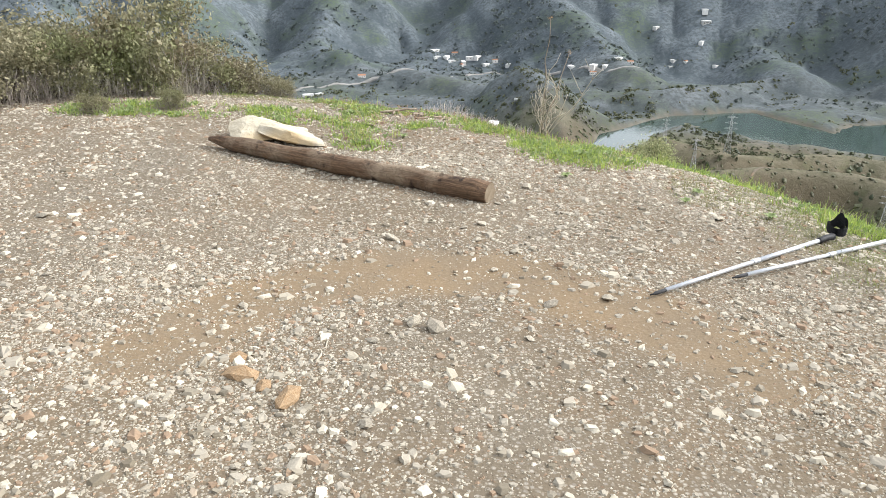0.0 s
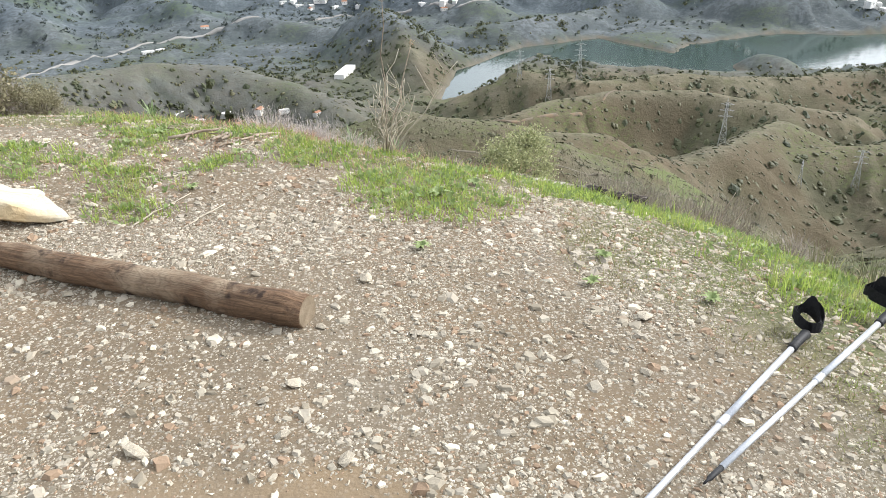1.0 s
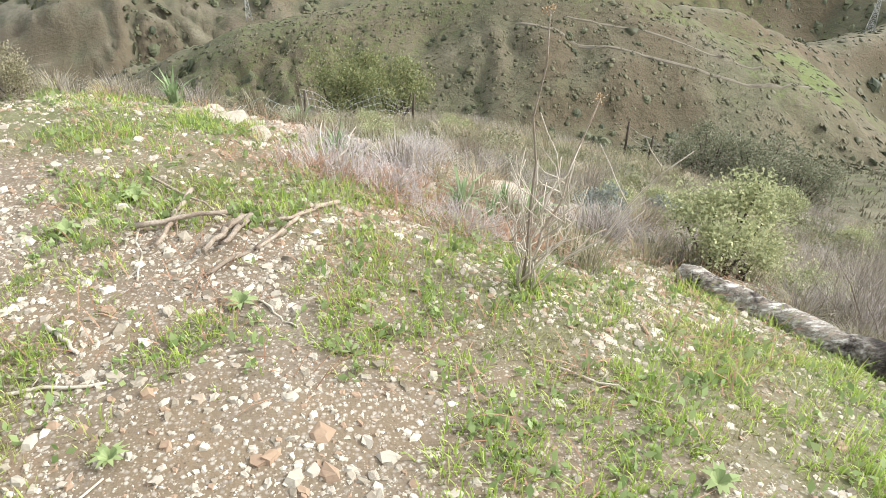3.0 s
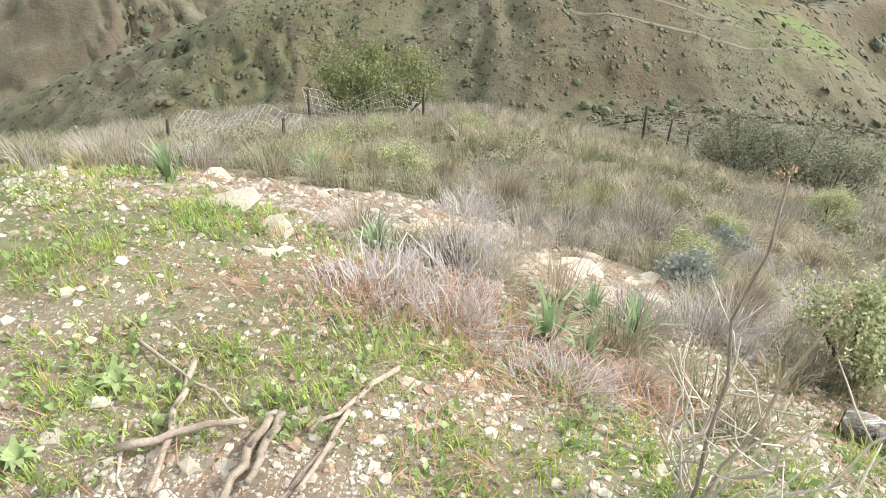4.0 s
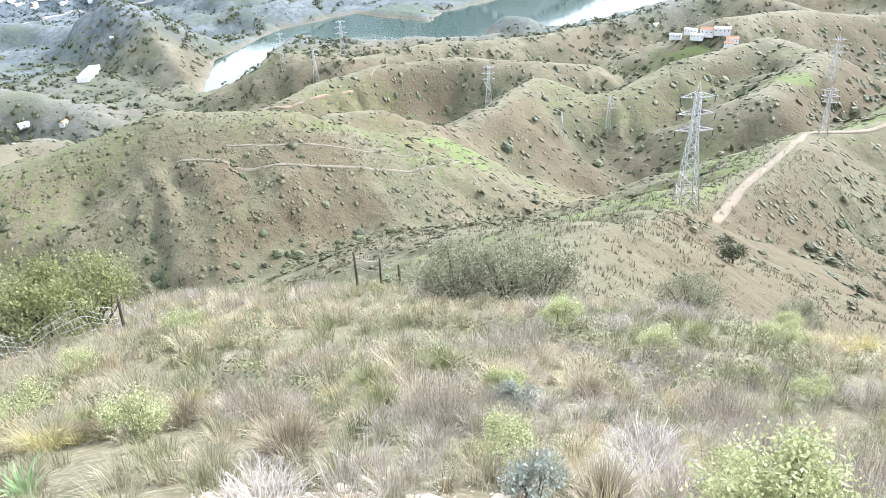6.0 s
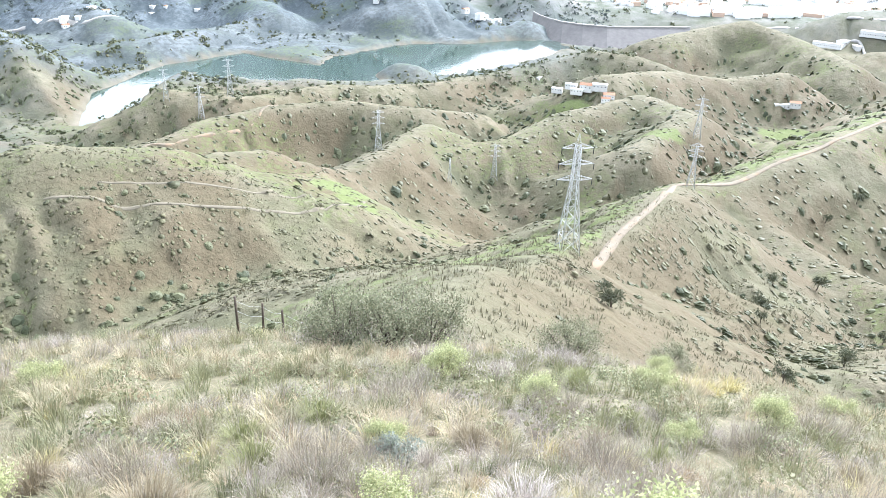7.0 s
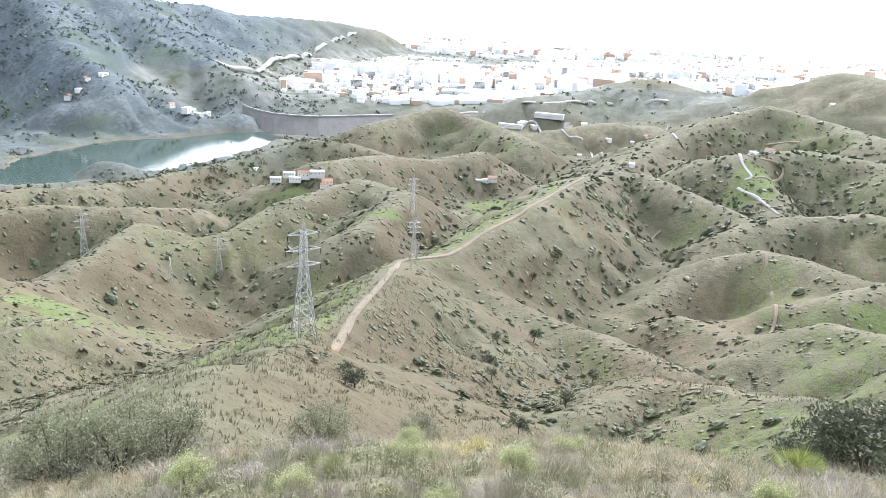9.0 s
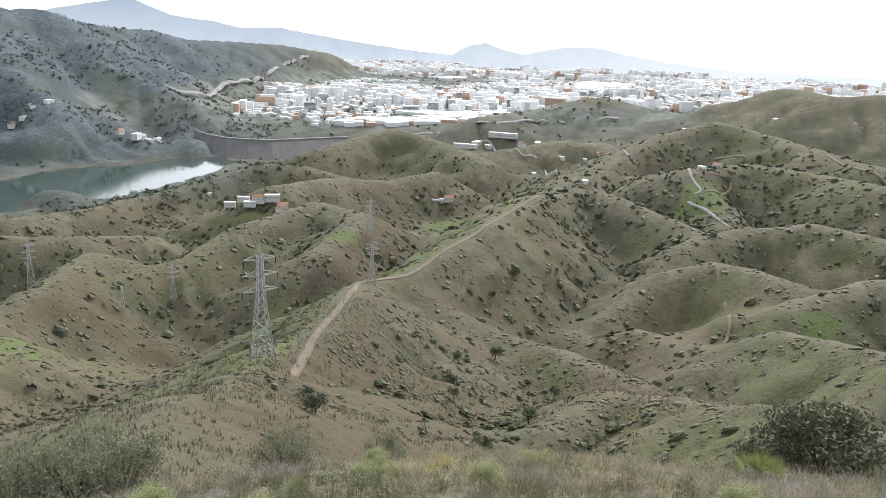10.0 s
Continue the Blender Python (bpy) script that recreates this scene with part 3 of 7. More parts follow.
def blades(x, y, z, h, w, lean, turn, curl=0.35, fine=True):
    """Many grass blades at once, as corners and triangles."""
    n = len(x)
    dx, dy = np.cos(turn), np.sin(turn)
    base = np.stack([x, y, z], 1)
    out = np.stack([dx, dy, np.zeros(n)], 1)
    side = np.stack([-dy, dx, np.zeros(n)], 1) * (w / 2)[:, None]
    up = np.array([0, 0, 1.0])
    tip = base + out * (h * lean)[:, None] + up * (h * np.sqrt(np.maximum(0.05, 1 - np.minimum(lean, 0.97) ** 2)))[:, None]
    if not fine:
        v = np.stack([base - side, base + side, tip], 1).reshape(-1, 3)
        return v, np.arange(3 * n).reshape(n, 3)
    mid = (base + tip) / 2 + up * (h * curl * lean * 0.5)[:, None] - out * (h * curl * 0.15)[:, None]
    v = np.stack([base - side, base + side, mid - side * 0.8, mid + side * 0.8, tip], 1).reshape(-1, 3)
    k = np.arange(n)[:, None] * 5
    f = np.concatenate([k + [0, 1, 3], k + [0, 3, 2], k + [2, 3, 4]], 0)
    return v, f


def leaf_quads(p, size, seed, up_bias=0.4, long=1.9):
    """Small folded leaves at points p, as corners and triangles."""
    r = np.random.default_rng(seed)
    n = len(p)
    a = r.normal(size=(n, 3)) + [0, 0, up_bias]
    a /= np.linalg.norm(a, axis=1)[:, None]
    b = np.cross(a, r.normal(size=(n, 3)))
    b /= np.linalg.norm(b, axis=1)[:, None]
    s = (size * r.uniform(0.6, 1.3, n))[:, None]
    v = np.stack([p, p + a * s * long / 2 + b * s * 0.5, p + a * s * long, p + a * s * long / 2 - b * s * 0.5], 1).reshape(-1, 3)
    k = np.arange(n)[:, None] * 4
    return v, np.concatenate([k + [0, 1, 2], k + [0, 2, 3]], 0)


def leafy(name, a, b, glow=0.35, rough=0.6, spec=0.25, dry=None, tones=()):
    """Leaves or blades that let some light through, each of its own shade, in drifts of other tones."""
    n = Nodes(name)
    r = n.random_island()
    col = n.mix(r, a, b)
    if dry:
        col = n.mix(n.ramp(n.noise(1.1, 3, 0.5, n.where()), 0.45, 0.6), col, dry)
    for scale, lo, hi, tone in tones:
        col = n.mix(n.math("MULTIPLY", n.noise(scale, 3, 0.6, n.where(), lo, hi), 0.8), col, n.mix(r, tuple(k * 0.7 for k in tone), tuple(k * 1.2 for k in tone)))
    n.colour(col)
    n.rough(rough)
    n.bsdf.inputs["Specular IOR Level"].default_value = spec
    tr = n.node("BsdfTranslucent")
    n.link(col, tr.inputs["Color"])
    mx = n.node("MixShader")
    mx.inputs[0].default_value = glow
    out = n.tree.nodes["Material Output"]
    n.link(n.bsdf.outputs[0], mx.inputs[1])
    n.link(tr.outputs[0], mx.inputs[2])
    n.link(mx.outputs[0], out.inputs["Surface"])
    return n.mat


def stuff(name, v, f, material, label, category, smooth=False):
    me = mesh_from(name, v, f, smooth)
    me.materials.append(material)
    return tagged(new(name, me), label, category, kind="stuff")


def merged(pieces):
    vs, fs, k = [], [], 0
    for v, f in pieces:
        vs.append(v)
        fs.append(f + k)
        k += len(v)
    return np.concatenate(vs), np.concatenate(fs)


# ---------------------------------------------------------------- materials of the near things
M_STONE = varied("pale_limestone", (0.36, 0.31, 0.235), (0.50, 0.445, 0.35), 14, 0.9, 0.5, 0.006, rnd="object")
M_BOULDER = varied("cream_limestone", (0.54, 0.47, 0.345), (0.66, 0.60, 0.475), 5, 0.9, 0.6, 0.012, c=(0.50, 0.38, 0.22))
M_RUST = varied("rusty_stone", (0.33, 0.21, 0.11), (0.43, 0.31, 0.19), 12, 0.9, 0.5, 0.006)
M_STICK = varied("grey_stick", (0.24, 0.185, 0.13), (0.37, 0.31, 0.24), 22, 0.85, 0.7, 0.006, rnd="object")
M_PALE_STICK = varied("bleached_stick", (0.42, 0.36, 0.27), (0.52, 0.47, 0.38), 25, 0.85, 0.5, 0.004)
M_METAL = varied("pole_alloy", (0.55, 0.56, 0.58), (0.66, 0.67, 0.69), 30, 0.35, 0.05, 0.001)
M_METAL.node_tree.nodes["Principled BSDF"].inputs["Metallic"].default_value = 0.55
M_BLACK = varied("black_rubber", (0.012, 0.012, 0.013), (0.025, 0.025, 0.027), 40, 0.6, 0.3, 0.002)
M_STRAP = varied("black_webbing", (0.010, 0.010, 0.011), (0.02, 0.02, 0.022), 90, 0.9, 0.5, 0.002)
M_GREEN = leafy("green_grass", (0.209, 0.308, 0.055), (0.44, 0.517, 0.132), 0.45, tones=((2.5, 0.54, 0.62, (0.42, 0.42, 0.16)),))
M_TURF = leafy("straw_turf", (0.17, 0.175, 0.065), (0.36, 0.33, 0.17), 0.35, tones=((3.0, 0.52, 0.6, (0.22, 0.27, 0.08)),))
M_HERB = leafy("low_herbs", (0.18, 0.25, 0.085), (0.31, 0.37, 0.16), 0.35)
M_DRY = leafy("dry_grass", (0.172, 0.157, 0.0989), (0.331, 0.297, 0.202), 0.35, dry=(0.38, 0.32, 0.215), tones=((3.1, 0.56, 0.62, (0.16, 0.135, 0.085)), (1.7, 0.55, 0.62, (0.29, 0.275, 0.18)), (0.9, 0.60, 0.66, (0.42, 0.37, 0.16)), (2.3, 0.58, 0.64, (0.30, 0.22, 0.14))))
M_TWIG = leafy("dead_twigs", (0.33, 0.29, 0.265), (0.53, 0.48, 0.44), 0.15)
M_LILAC = leafy("grey_lilac_twigs", (0.185, 0.157, 0.133), (0.385, 0.338, 0.295), 0.2, tones=((1.1, 0.55, 0.62, (0.24, 0.185, 0.14)), (2.1, 0.57, 0.63, (0.40, 0.37, 0.30))))
M_BRUSH = leafy("brown_brush", (0.145, 0.122, 0.092), (0.30, 0.262, 0.205), 0.2)
M_OLIVE = leafy("olive_scrub", (0.132, 0.134, 0.068), (0.23, 0.221, 0.123), 0.3, tones=((1.3, 0.55, 0.62, (0.12, 0.13, 0.07)),))
M_EDGE = leafy("olive_brown_leaves", (0.145, 0.135, 0.075), (0.34, 0.305, 0.19), 0.3, tones=((0.9, 0.5, 0.6, (0.20, 0.22, 0.09)), (1.6, 0.56, 0.62, (0.24, 0.19, 0.12))))
M_BUSH = leafy("grey_olive_leaves", (0.115, 0.122, 0.072), (0.245, 0.245, 0.16), 0.3, spec=0.1)
M_GREENBUSH = leafy("yellow_green_leaves", (0.10, 0.12, 0.045), (0.27, 0.275, 0.12), 0.4)
M_PALE = leafy("pale_shrub_leaves", (0.20, 0.22, 0.10), (0.49, 0.495, 0.27), 0.35)
M_LITTER = leafy("red_litter", (0.20, 0.105, 0.058), (0.35, 0.215, 0.135), 0.1)
M_DARKLEAF = leafy("dark_bush_leaves", (0.05, 0.058, 0.035), (0.105, 0.112, 0.066), 0.25)
M_BLUE = leafy("blue_grey_leaves", (0.19, 0.21, 0.175), (0.30, 0.32, 0.27), 0.25)
M_ASPH = leafy("strap_leaves", (0.15, 0.225, 0.095), (0.28, 0.35, 0.18), 0.3)
M_BARK = varied("dark_bark", (0.06, 0.048, 0.038), (0.13, 0.105, 0.08), 18, 0.9, 0.8, 0.01)


def log_material():
    n = Nodes("weathered_post")
    v = n.coords()
    st = n.node("Mapping")
    st.inputs["Scale"].default_value = (1.2, 14, 14)
    n.link(v, st.inputs["Vector"])
    grain = n.noise(5, 6, 0.65, st.outputs[0], 0.3, 0.7)
    col = n.mix(grain, (0.060, 0.036, 0.021), (0.21, 0.130, 0.076))
    rings = n.node("TexNoise")
    rings.inputs["Scale"].default_value, rings.inputs["Detail"].default_value = 2.2, 1.5
    swirl = n.node("Mapping")
    swirl.inputs["Scale"].default_value = (2.2, 4.5, 4.5)
    n.link(v, swirl.inputs["Vector"])
    n.link(swirl.outputs[0], rings.inputs["Vector"])
    lines = n.ramp(n.math("SINE", n.math("MULTIPLY", rings.outputs["Fac"], 95.0)), 0.2, 0.95)
    col = n.mix(n.noise(2.4, 5, 0.65, v, 0.46, 0.64), col, (0.29, 0.225, 0.155))
    col = n.mix(n.math("MULTIPLY", lines, 0.3), col, (0.06, 0.036, 0.022))
    col = n.mix(n.noise(11, 3, 0.6, v, 0.58, 0.7), col, (0.035, 0.022, 0.015))
    n.colour(col)
    n.rough(0.8)
    n.bump(grain, 0.8, 0.006)
    return n.mat


def trunk_material():
    n = Nodes("charred_trunk")
    v = n.coords()
    st = n.node("Mapping")
    st.inputs["Scale"].default_value = (3, 16, 16)
    n.link(v, st.inputs["Vector"])
    grain = n.noise(3, 6, 0.7, st.outputs[0], 0.42, 0.58)
    pale = n.mix(grain, (0.27, 0.225, 0.17), (0.64, 0.60, 0.52))
    sep = n.node("SeparateXYZ")
    n.link(v, sep.inputs[0])
    burnt = n.math("ADD", n.noise(4.5, 5, 0.7, v, 0.56, 0.66), n.math("MULTIPLY", n.ramp(sep.outputs["X"], 0.5, 0.62), n.noise(9, 4, 0.7, v, 0.3, 0.45)))
    col = n.mix(n.ramp(burnt, 0, 1), pale, n.mix(grain, (0.02, 0.016, 0.014), (0.12, 0.095, 0.075)))
    n.colour(col)
    n.rough(0.85)
    n.bump(grain, 1.0, 0.012)
    return n.mat


M_LOG, M_TRUNK = log_material(), trunk_material()
M_SAWN = varied("sawn_wood_end", (0.18, 0.138, 0.09), (0.27, 0.215, 0.15), 25, 0.85, 0.4, 0.003)

# ---------------------------------------------------------------- the log, the boulder and the walking poles
LOG_A, LOG_B = Vector((0.25, 3.88, 0.05)), Vector((-1.62, 5.02, 0.06))


def build_log():
    d = LOG_B - LOG_A
    ob = thing("log", "weathered brown wooden post lying on the gravel", "log", LOG_A, math.degrees(math.atan2(d.y, d.x)))
    n, length = 26, d.length
    pts = [(length * i / n, 0.006 * math.sin(i * 0.7), 0.01 * i / n + 0.004 * math.sin(i * 1.3)) for i in range(n + 1)]
    radii = [0.066 - 0.014 * i / n + 0.0025 * math.sin(i * 2.1) for i in range(n + 1)]
    radii[-1], radii[-2], radii[-3], radii[0] = 0.014, 0.033, 0.043, 0.062
    part("post", tube(bmesh.new(), pts, radii, 18, 0.05), M_LOG, ob)
    bm = bmesh.new()
    tube(bm, [(-0.004, 0, 0), (0.004, 0, 0)], [0.057, 0.061], 18, 0.04)
    part("sawn_end", bm, M_SAWN, ob, "pale sawn end of the post")


build_log()

bo = tagged(new("boulder", rock_mesh("boulder", (0.36, 0.21, 0.14), 12, 4, 0.35, 9)), "cream limestone boulder with a flat top behind a log", "boulder")
bo.matrix_basis = pose(-1.32, 5.28, ground_z(-1.32, 5.28) + 0.02, 4, -8, 12)
bo.data.materials.append(M_BOULDER)
bo2 = tagged(new("boulder", rock_mesh("boulder", (0.27, 0.16, 0.10), 31, 4, 0.35, 8)), "cream limestone slab leaning on a larger boulder", "boulder")
bo2.matrix_basis = pose(-1.09, 5.22, ground_z(-1.09, 5.22) + 0.03, -6, 10, -14)
bo2.data.materials.append(M_BOULDER)


def build_pole(tip, grip, turn, label):
    tip, grip = Vector(tip), Vector(grip)
    lift = max(ground_z(*tip.lerp(grip, k / 12).xy) + 0.010 - tip.lerp(grip, k / 12).z for k in range(13))
    tip.z, grip.z = tip.z + lift, grip.z + lift
    d = grip - tip
    length = d.length
    ob = thing("walking_pole", label, "walking pole", tip, group="walking poles on the gravel")
    ob.matrix_basis = Matrix.Translation(tip) @ d.to_track_quat("X", "Z").to_matrix().to_4x4()
    part("tip", tube(bmesh.new(), [(0, 0, 0), (0.02, 0, 0), (0.03, 0, 0), (0.095, 0, 0)], [0.003, 0.004, 0.0075, 0.0085], 10), M_BLACK, ob, "black rubber tip")
    part("lower_shaft", tube(bmesh.new(), [(0.09, 0, 0), (length * 0.52, 0, 0)], [0.0092, 0.0092], 12), M_METAL, ob)
    part("lock", tube(bmesh.new(), [(length * 0.50, 0, 0), (length * 0.505, 0, 0), (length * 0.535, 0, 0), (length * 0.54, 0, 0)], [0.010, 0.0125, 0.0125, 0.0105], 12), M_METAL, ob)
    part("upper_shaft", tube(bmesh.new(), [(length * 0.53, 0, 0), (length - 0.13, 0, 0)], [0.0112, 0.0112], 12), M_METAL, ob)
    g = length - 0.14
    part("grip", tube(bmesh.new(), [(g, 0, 0), (g + 0.01, 0, 0), (g + 0.04, 0, 0.002), (g + 0.07, 0, 0.004), (g + 0.10, 0, 0.002), (g + 0.13, 0, 0), (g + 0.145, 0, 0)], [0.011, 0.0165, 0.0145, 0.0165, 0.015, 0.019, 0.012], 14), M_BLACK, ob)
    part("cap", tube(bmesh.new(), [(length, 0, 0), (length + 0.012, 0, 0)], [0.011, 0.009], 12), M_METAL, ob)
    # the wrist strap, a flat loop of webbing
    for k, (r, h) in enumerate(((0.066, 0.06), (0.05, 0.09), (0.056, 0.03))):
        bm = bmesh.new()
        rows = []
        for i in range(25):
            a = 2 * math.pi * i / 24
            c = Vector((length + 0.01 + r * 0.9 * (1 - math.cos(a)) * math.cos(turn), r * 0.75 * math.sin(a) + (1 - math.cos(a)) * r * math.sin(turn), 0.02 + h * 0.35 * (1 - math.cos(a)) * (0.5 + 0.5 * math.sin(a * 2 + k))))
            rows.append([bm.verts.new(c + Vector((0, 0, s * 0.019)) + Vector((math.cos(a) * q, math.sin(a) * q, 0))) for s, q in ((-1, 0), (1, 0), (1, 0.003), (-1, 0.003))])
        for p, q in zip(rows[:-1], rows[1:]):
            for j in range(4):
                bm.faces.new((p[j], p[(j + 1) % 4], q[(j + 1) % 4], q[j]))
        part("strap", bm, M_STRAP, ob, "black webbing wrist strap")
    return ob


build_pole((0.82, 2.655, 0.004), (1.935, 3.45, -0.035), 0.35, "silver walking pole with black grip lying on gravel")
build_pole((1.21, 2.835, 0.0), (2.37, 3.56, -0.075), 0.9, "silver walking pole with black strap lying in grass")

# ---------------------------------------------------------------- sticks of the small wood pile, and others that lie about
STICKS = [((-0.56, 6.41), (-0.24, 6.46), 0.016, 0.05), ((-0.45, 6.74), (-0.44, 6.25), 0.014, 0.03), ((-0.66, 6.86), (-0.25, 6.48), 0.008, 0.02),
          ((-0.20, 6.50), (-0.27, 6.21), 0.018, 0.03), ((-0.17, 6.53), (-0.22, 6.28), 0.017, 0.02), ((0.13, 6.74), (-0.09, 6.45), 0.012, 0.02),
          ((0.0, 6.54), (-0.10, 6.26), 0.011, 0.015), ((-0.03, 6.42), (-0.24, 6.09), 0.013, 0.012)]
PALE_STICKS = [((-0.58, 6.52), (-0.46, 6.09), 0.0046), ((-0.66, 5.86), (-0.52, 5.74), 0.0078), ((-0.05, 5.98), (0.09, 5.85), 0.0039),
               ((-0.55, 4.95), (-0.30, 5.30), 0.0039), ((-0.75, 5.55), (-0.40, 5.62), 0.0059), ((-0.85, 4.45), (-0.55, 4.62), 0.0052),
               ((-0.02, 4.12), (-0.14, 4.22), 0.0052), ((-0.30, 4.88), (-0.12, 5.12), 0.0039), ((0.05, 7.45), (0.02, 7.62), 0.0143), ((-0.75, 2.18), (-0.63, 2.2), 0.0026),
               ((-0.42, 2.15), (-0.40, 2.30), 0.0033), ((0.86, 5.75), (1.15, 5.60), 0.0039)]


def build_stick(a, b, r, lift, material, label, seed):
    a = Vector((*a, ground_z(*a) + r + lift * 0.3))
    b = Vector((*b, ground_z(*b) + r + lift))
    bm = bmesh.new()
    pts = [p - a for p in wander(a, b, 7, 0.012, seed)]
    tube(bm, pts, [r * (1.1 - 0.35 * i / 7) for i in range(8)], 9, 0.22)
    p = pts[3]
    tube(bm, [p, p + Vector((0.02, 0.015, 0.02)) * (1 + 40 * r)], [r * 0.5, r * 0.25], 6)
    me = bpy.data.meshes.new("stick")
    bm.to_mesh(me)
    bm.free()
    me.materials.append(material)
    ob = tagged(new("stick", me), label, "stick", "fallen sticks")
    ob.location = a


for i, (a, b, r, up) in enumerate(STICKS):
    build_stick(a, b, r * 0.68, up, M_STICK, "brown dead stick piled with others on grass", i)
for i, (a, b, r) in enumerate(PALE_STICKS):
    build_stick(a, b, r, 0.0, M_PALE_STICK, "bleached dry stick lying on stony ground", 50 + i)


def build_trunk():
    a, b = Vector((1.66, 6.84, 0)), Vector((2.58, 5.97, 0))
    a.z, b.z = ground_z(a.x, a.y) + 0.05, ground_z(b.x, b.y) + 0.07
    ob = thing("fallen_trunk", "charred and bleached dead trunk fallen on the slope", "tree trunk", a)
    pts = [p - a for p in wander(a, b, 16, 0.018, 5)]
    bm = tube(bmesh.new(), pts, [0.052 + 0.007 * math.sin(i * 1.9) + 0.0016 * i for i in range(17)], 14, 0.22)
    part("trunk", bm, M_TRUNK, ob)
    bm = tube(bmesh.new(), [pts[0] - (pts[1] - pts[0]) * 0.06, pts[0] + (pts[1] - pts[0]) * 0.03], [0.036, 0.045], 12, 0.3)
    part("hollow_end", bm, M_BLACK, ob, "black charred hollow end")
    for k, i in enumerate((11,)):
        q = pts[i]
        part("branch_stub", tube(bmesh.new(), [q, q + Vector((0.02, -0.04 + 0.06 * k, 0.05)), q + Vector((0.03, -0.05 + 0.08 * k, 0.09))], [0.024, 0.018, 0.008], 8, 0.3), M_TRUNK, ob)


build_trunk()


# ---------------------------------------------------------------- shrubs
def shrub_parts(height_, radius, leaves, size, seed, lobes=9, stems=7, up=0.4, squash=1.0, hollow=0.55, low=0.38):
    """Meshes of a leafy shrub: its stems, and a crown of leaves in uneven lobes."""
    r = random.Random(seed)
    bm = bmesh.new()
    centres = []
    for k in range(lobes):
        a, q = r.uniform(0, 6.28), math.sqrt(r.uniform(0.05, 1)) * radius * 0.72
        centres.append((math.cos(a) * q, math.sin(a) * q, height_ * r.uniform(low, 0.86) * (1 - 0.35 * (q / radius) ** 2), radius * r.uniform(0.26, 0.48)))
    for k, c in enumerate(centres[:max(stems, 3)]):
        foot = Vector((r.uniform(-0.12, 0.12) * radius, r.uniform(-0.12, 0.12) * radius, -0.04))
        tip = Vector(c[:3])
        mid = foot.lerp(tip, 0.5) + Vector((r.uniform(-0.1, 0.1), r.uniform(-0.1, 0.1), 0)) * radius
        th = 0.018 * height_ + 0.004
        tube(bm, [foot, foot.lerp(mid, 0.5), mid, mid.lerp(tip, 0.5), tip], [th, th * 0.85, th * 0.6, th * 0.4, th * 0.2], 5, 0.1)
    g = np.random.default_rng(seed)
    pts = []
    for x, y, z, q in centres:
        n = int(leaves / lobes)
        d = g.normal(size=(n, 3))
        d /= np.linalg.norm(d, axis=1)[:, None]
        d *= (q * g.uniform(hollow, 1.05, n) * (1 + 0.25 * np.sin(7 * d[:, 0] + 5 * d[:, 2])))[:, None]
        pts.append(np.array([x, y, z]) + d * [1, 1, 0.85 * squash])
    p = np.concatenate(pts)
    p = p[p[:, 2] > 0.02]
    v, f = leaf_quads(p, size, seed, up)
    me = bpy.data.meshes.new("stem_base")
    bm.to_mesh(me)
    bm.free()
    return me, mesh_from("foliage", v, f, False)


def twig_parts(height_, radius, twigs, seed, width=0.005, spread=0.9):
    """A mesh of many fine dead twigs that fan out from a base."""
    g = np.random.default_rng(seed)
    turn = g.uniform(0, 6.28, twigs)
    lean = np.clip(np.abs(g.normal(0.0, 0.42, twigs)) * spread + 0.08, 0, 0.97)
    h = height_ * g.uniform(0.55, 1.1, twigs)
    q = radius * 0.5 * np.sqrt(g.uniform(0, 1, twigs))
    b = g.uniform(0, 6.28, twigs)
    v, f = blades(np.cos(b) * q, np.sin(b) * q, np.full(twigs, -0.03), h, np.full(twigs, width), lean, b + g.normal(0, 0.7, twigs), 0.25)
    # side twigs from part of the way up
    m = twigs * 2
    k = g.integers(0, twigs, m)
    t = g.uniform(0.35, 0.9, m)
    base = v.reshape(twigs, 5, 3)
    root, tip = base[k, 0] * 0.5 + base[k, 1] * 0.5, base[k, 4]
    p = root + (tip - root) * t[:, None]
    v2, f2 = blades(p[:, 0], p[:, 1], p[:, 2], h[k] * g.uniform(0.15, 0.4, m), np.full(m, width * 0.7), np.clip(g.uniform(0.2, 0.9, m), 0, 0.97), g.uniform(0, 6.28, m), 0.2)
    v, f = merged([(v, f), (v2, f2)])
    return mesh_from("twig_mass", v, f, False)


def plant(name, label, category, meshes, x, y, scale=1.0, turn=0.0, group=""):
    """Stands a plant of named meshes at a place on the ground."""
    ob = thing(name, label, category, (x, y, ground_z(x, y)), turn, group)
    odd = 0.12 * math.sin(x * 5.1 + y * 3.7)
    ob.scale = (scale * (1 + odd), scale * (1 - odd), scale * (0.94 + 0.5 * odd))
    for key, me, mat in meshes:
        piece = part(key, me, mat, ob)
        if key == "stem_base" and category == "dead shrub":
            tagged(piece, kind="stuff")
    return ob


sa = shrub_parts(0.80, 0.42, 7000, 0.0145, 3, lobes=26, hollow=0.2)
PALE_A = [("stem_base", sa[0], M_BARK), ("foliage", sa[1], M_PALE)]
sb = shrub_parts(0.50, 0.45, 4500, 0.015, 4, lobes=20, hollow=0.2)
PALE_B = [("stem_base", sb[0], M_BARK), ("foliage", sb[1], M_PALE)]
sc = shrub_parts(1.5, 1.0, 6500, 0.028, 5, lobes=34, stems=20, hollow=0.1)
OLIVE_A = [("stem_base", sc[0], M_BARK), ("foliage", sc[1], M_BUSH), ("twig_mass", twig_parts(1.0, 1.3, 260, 18, 0.007, 1.6), M_LILAC)]
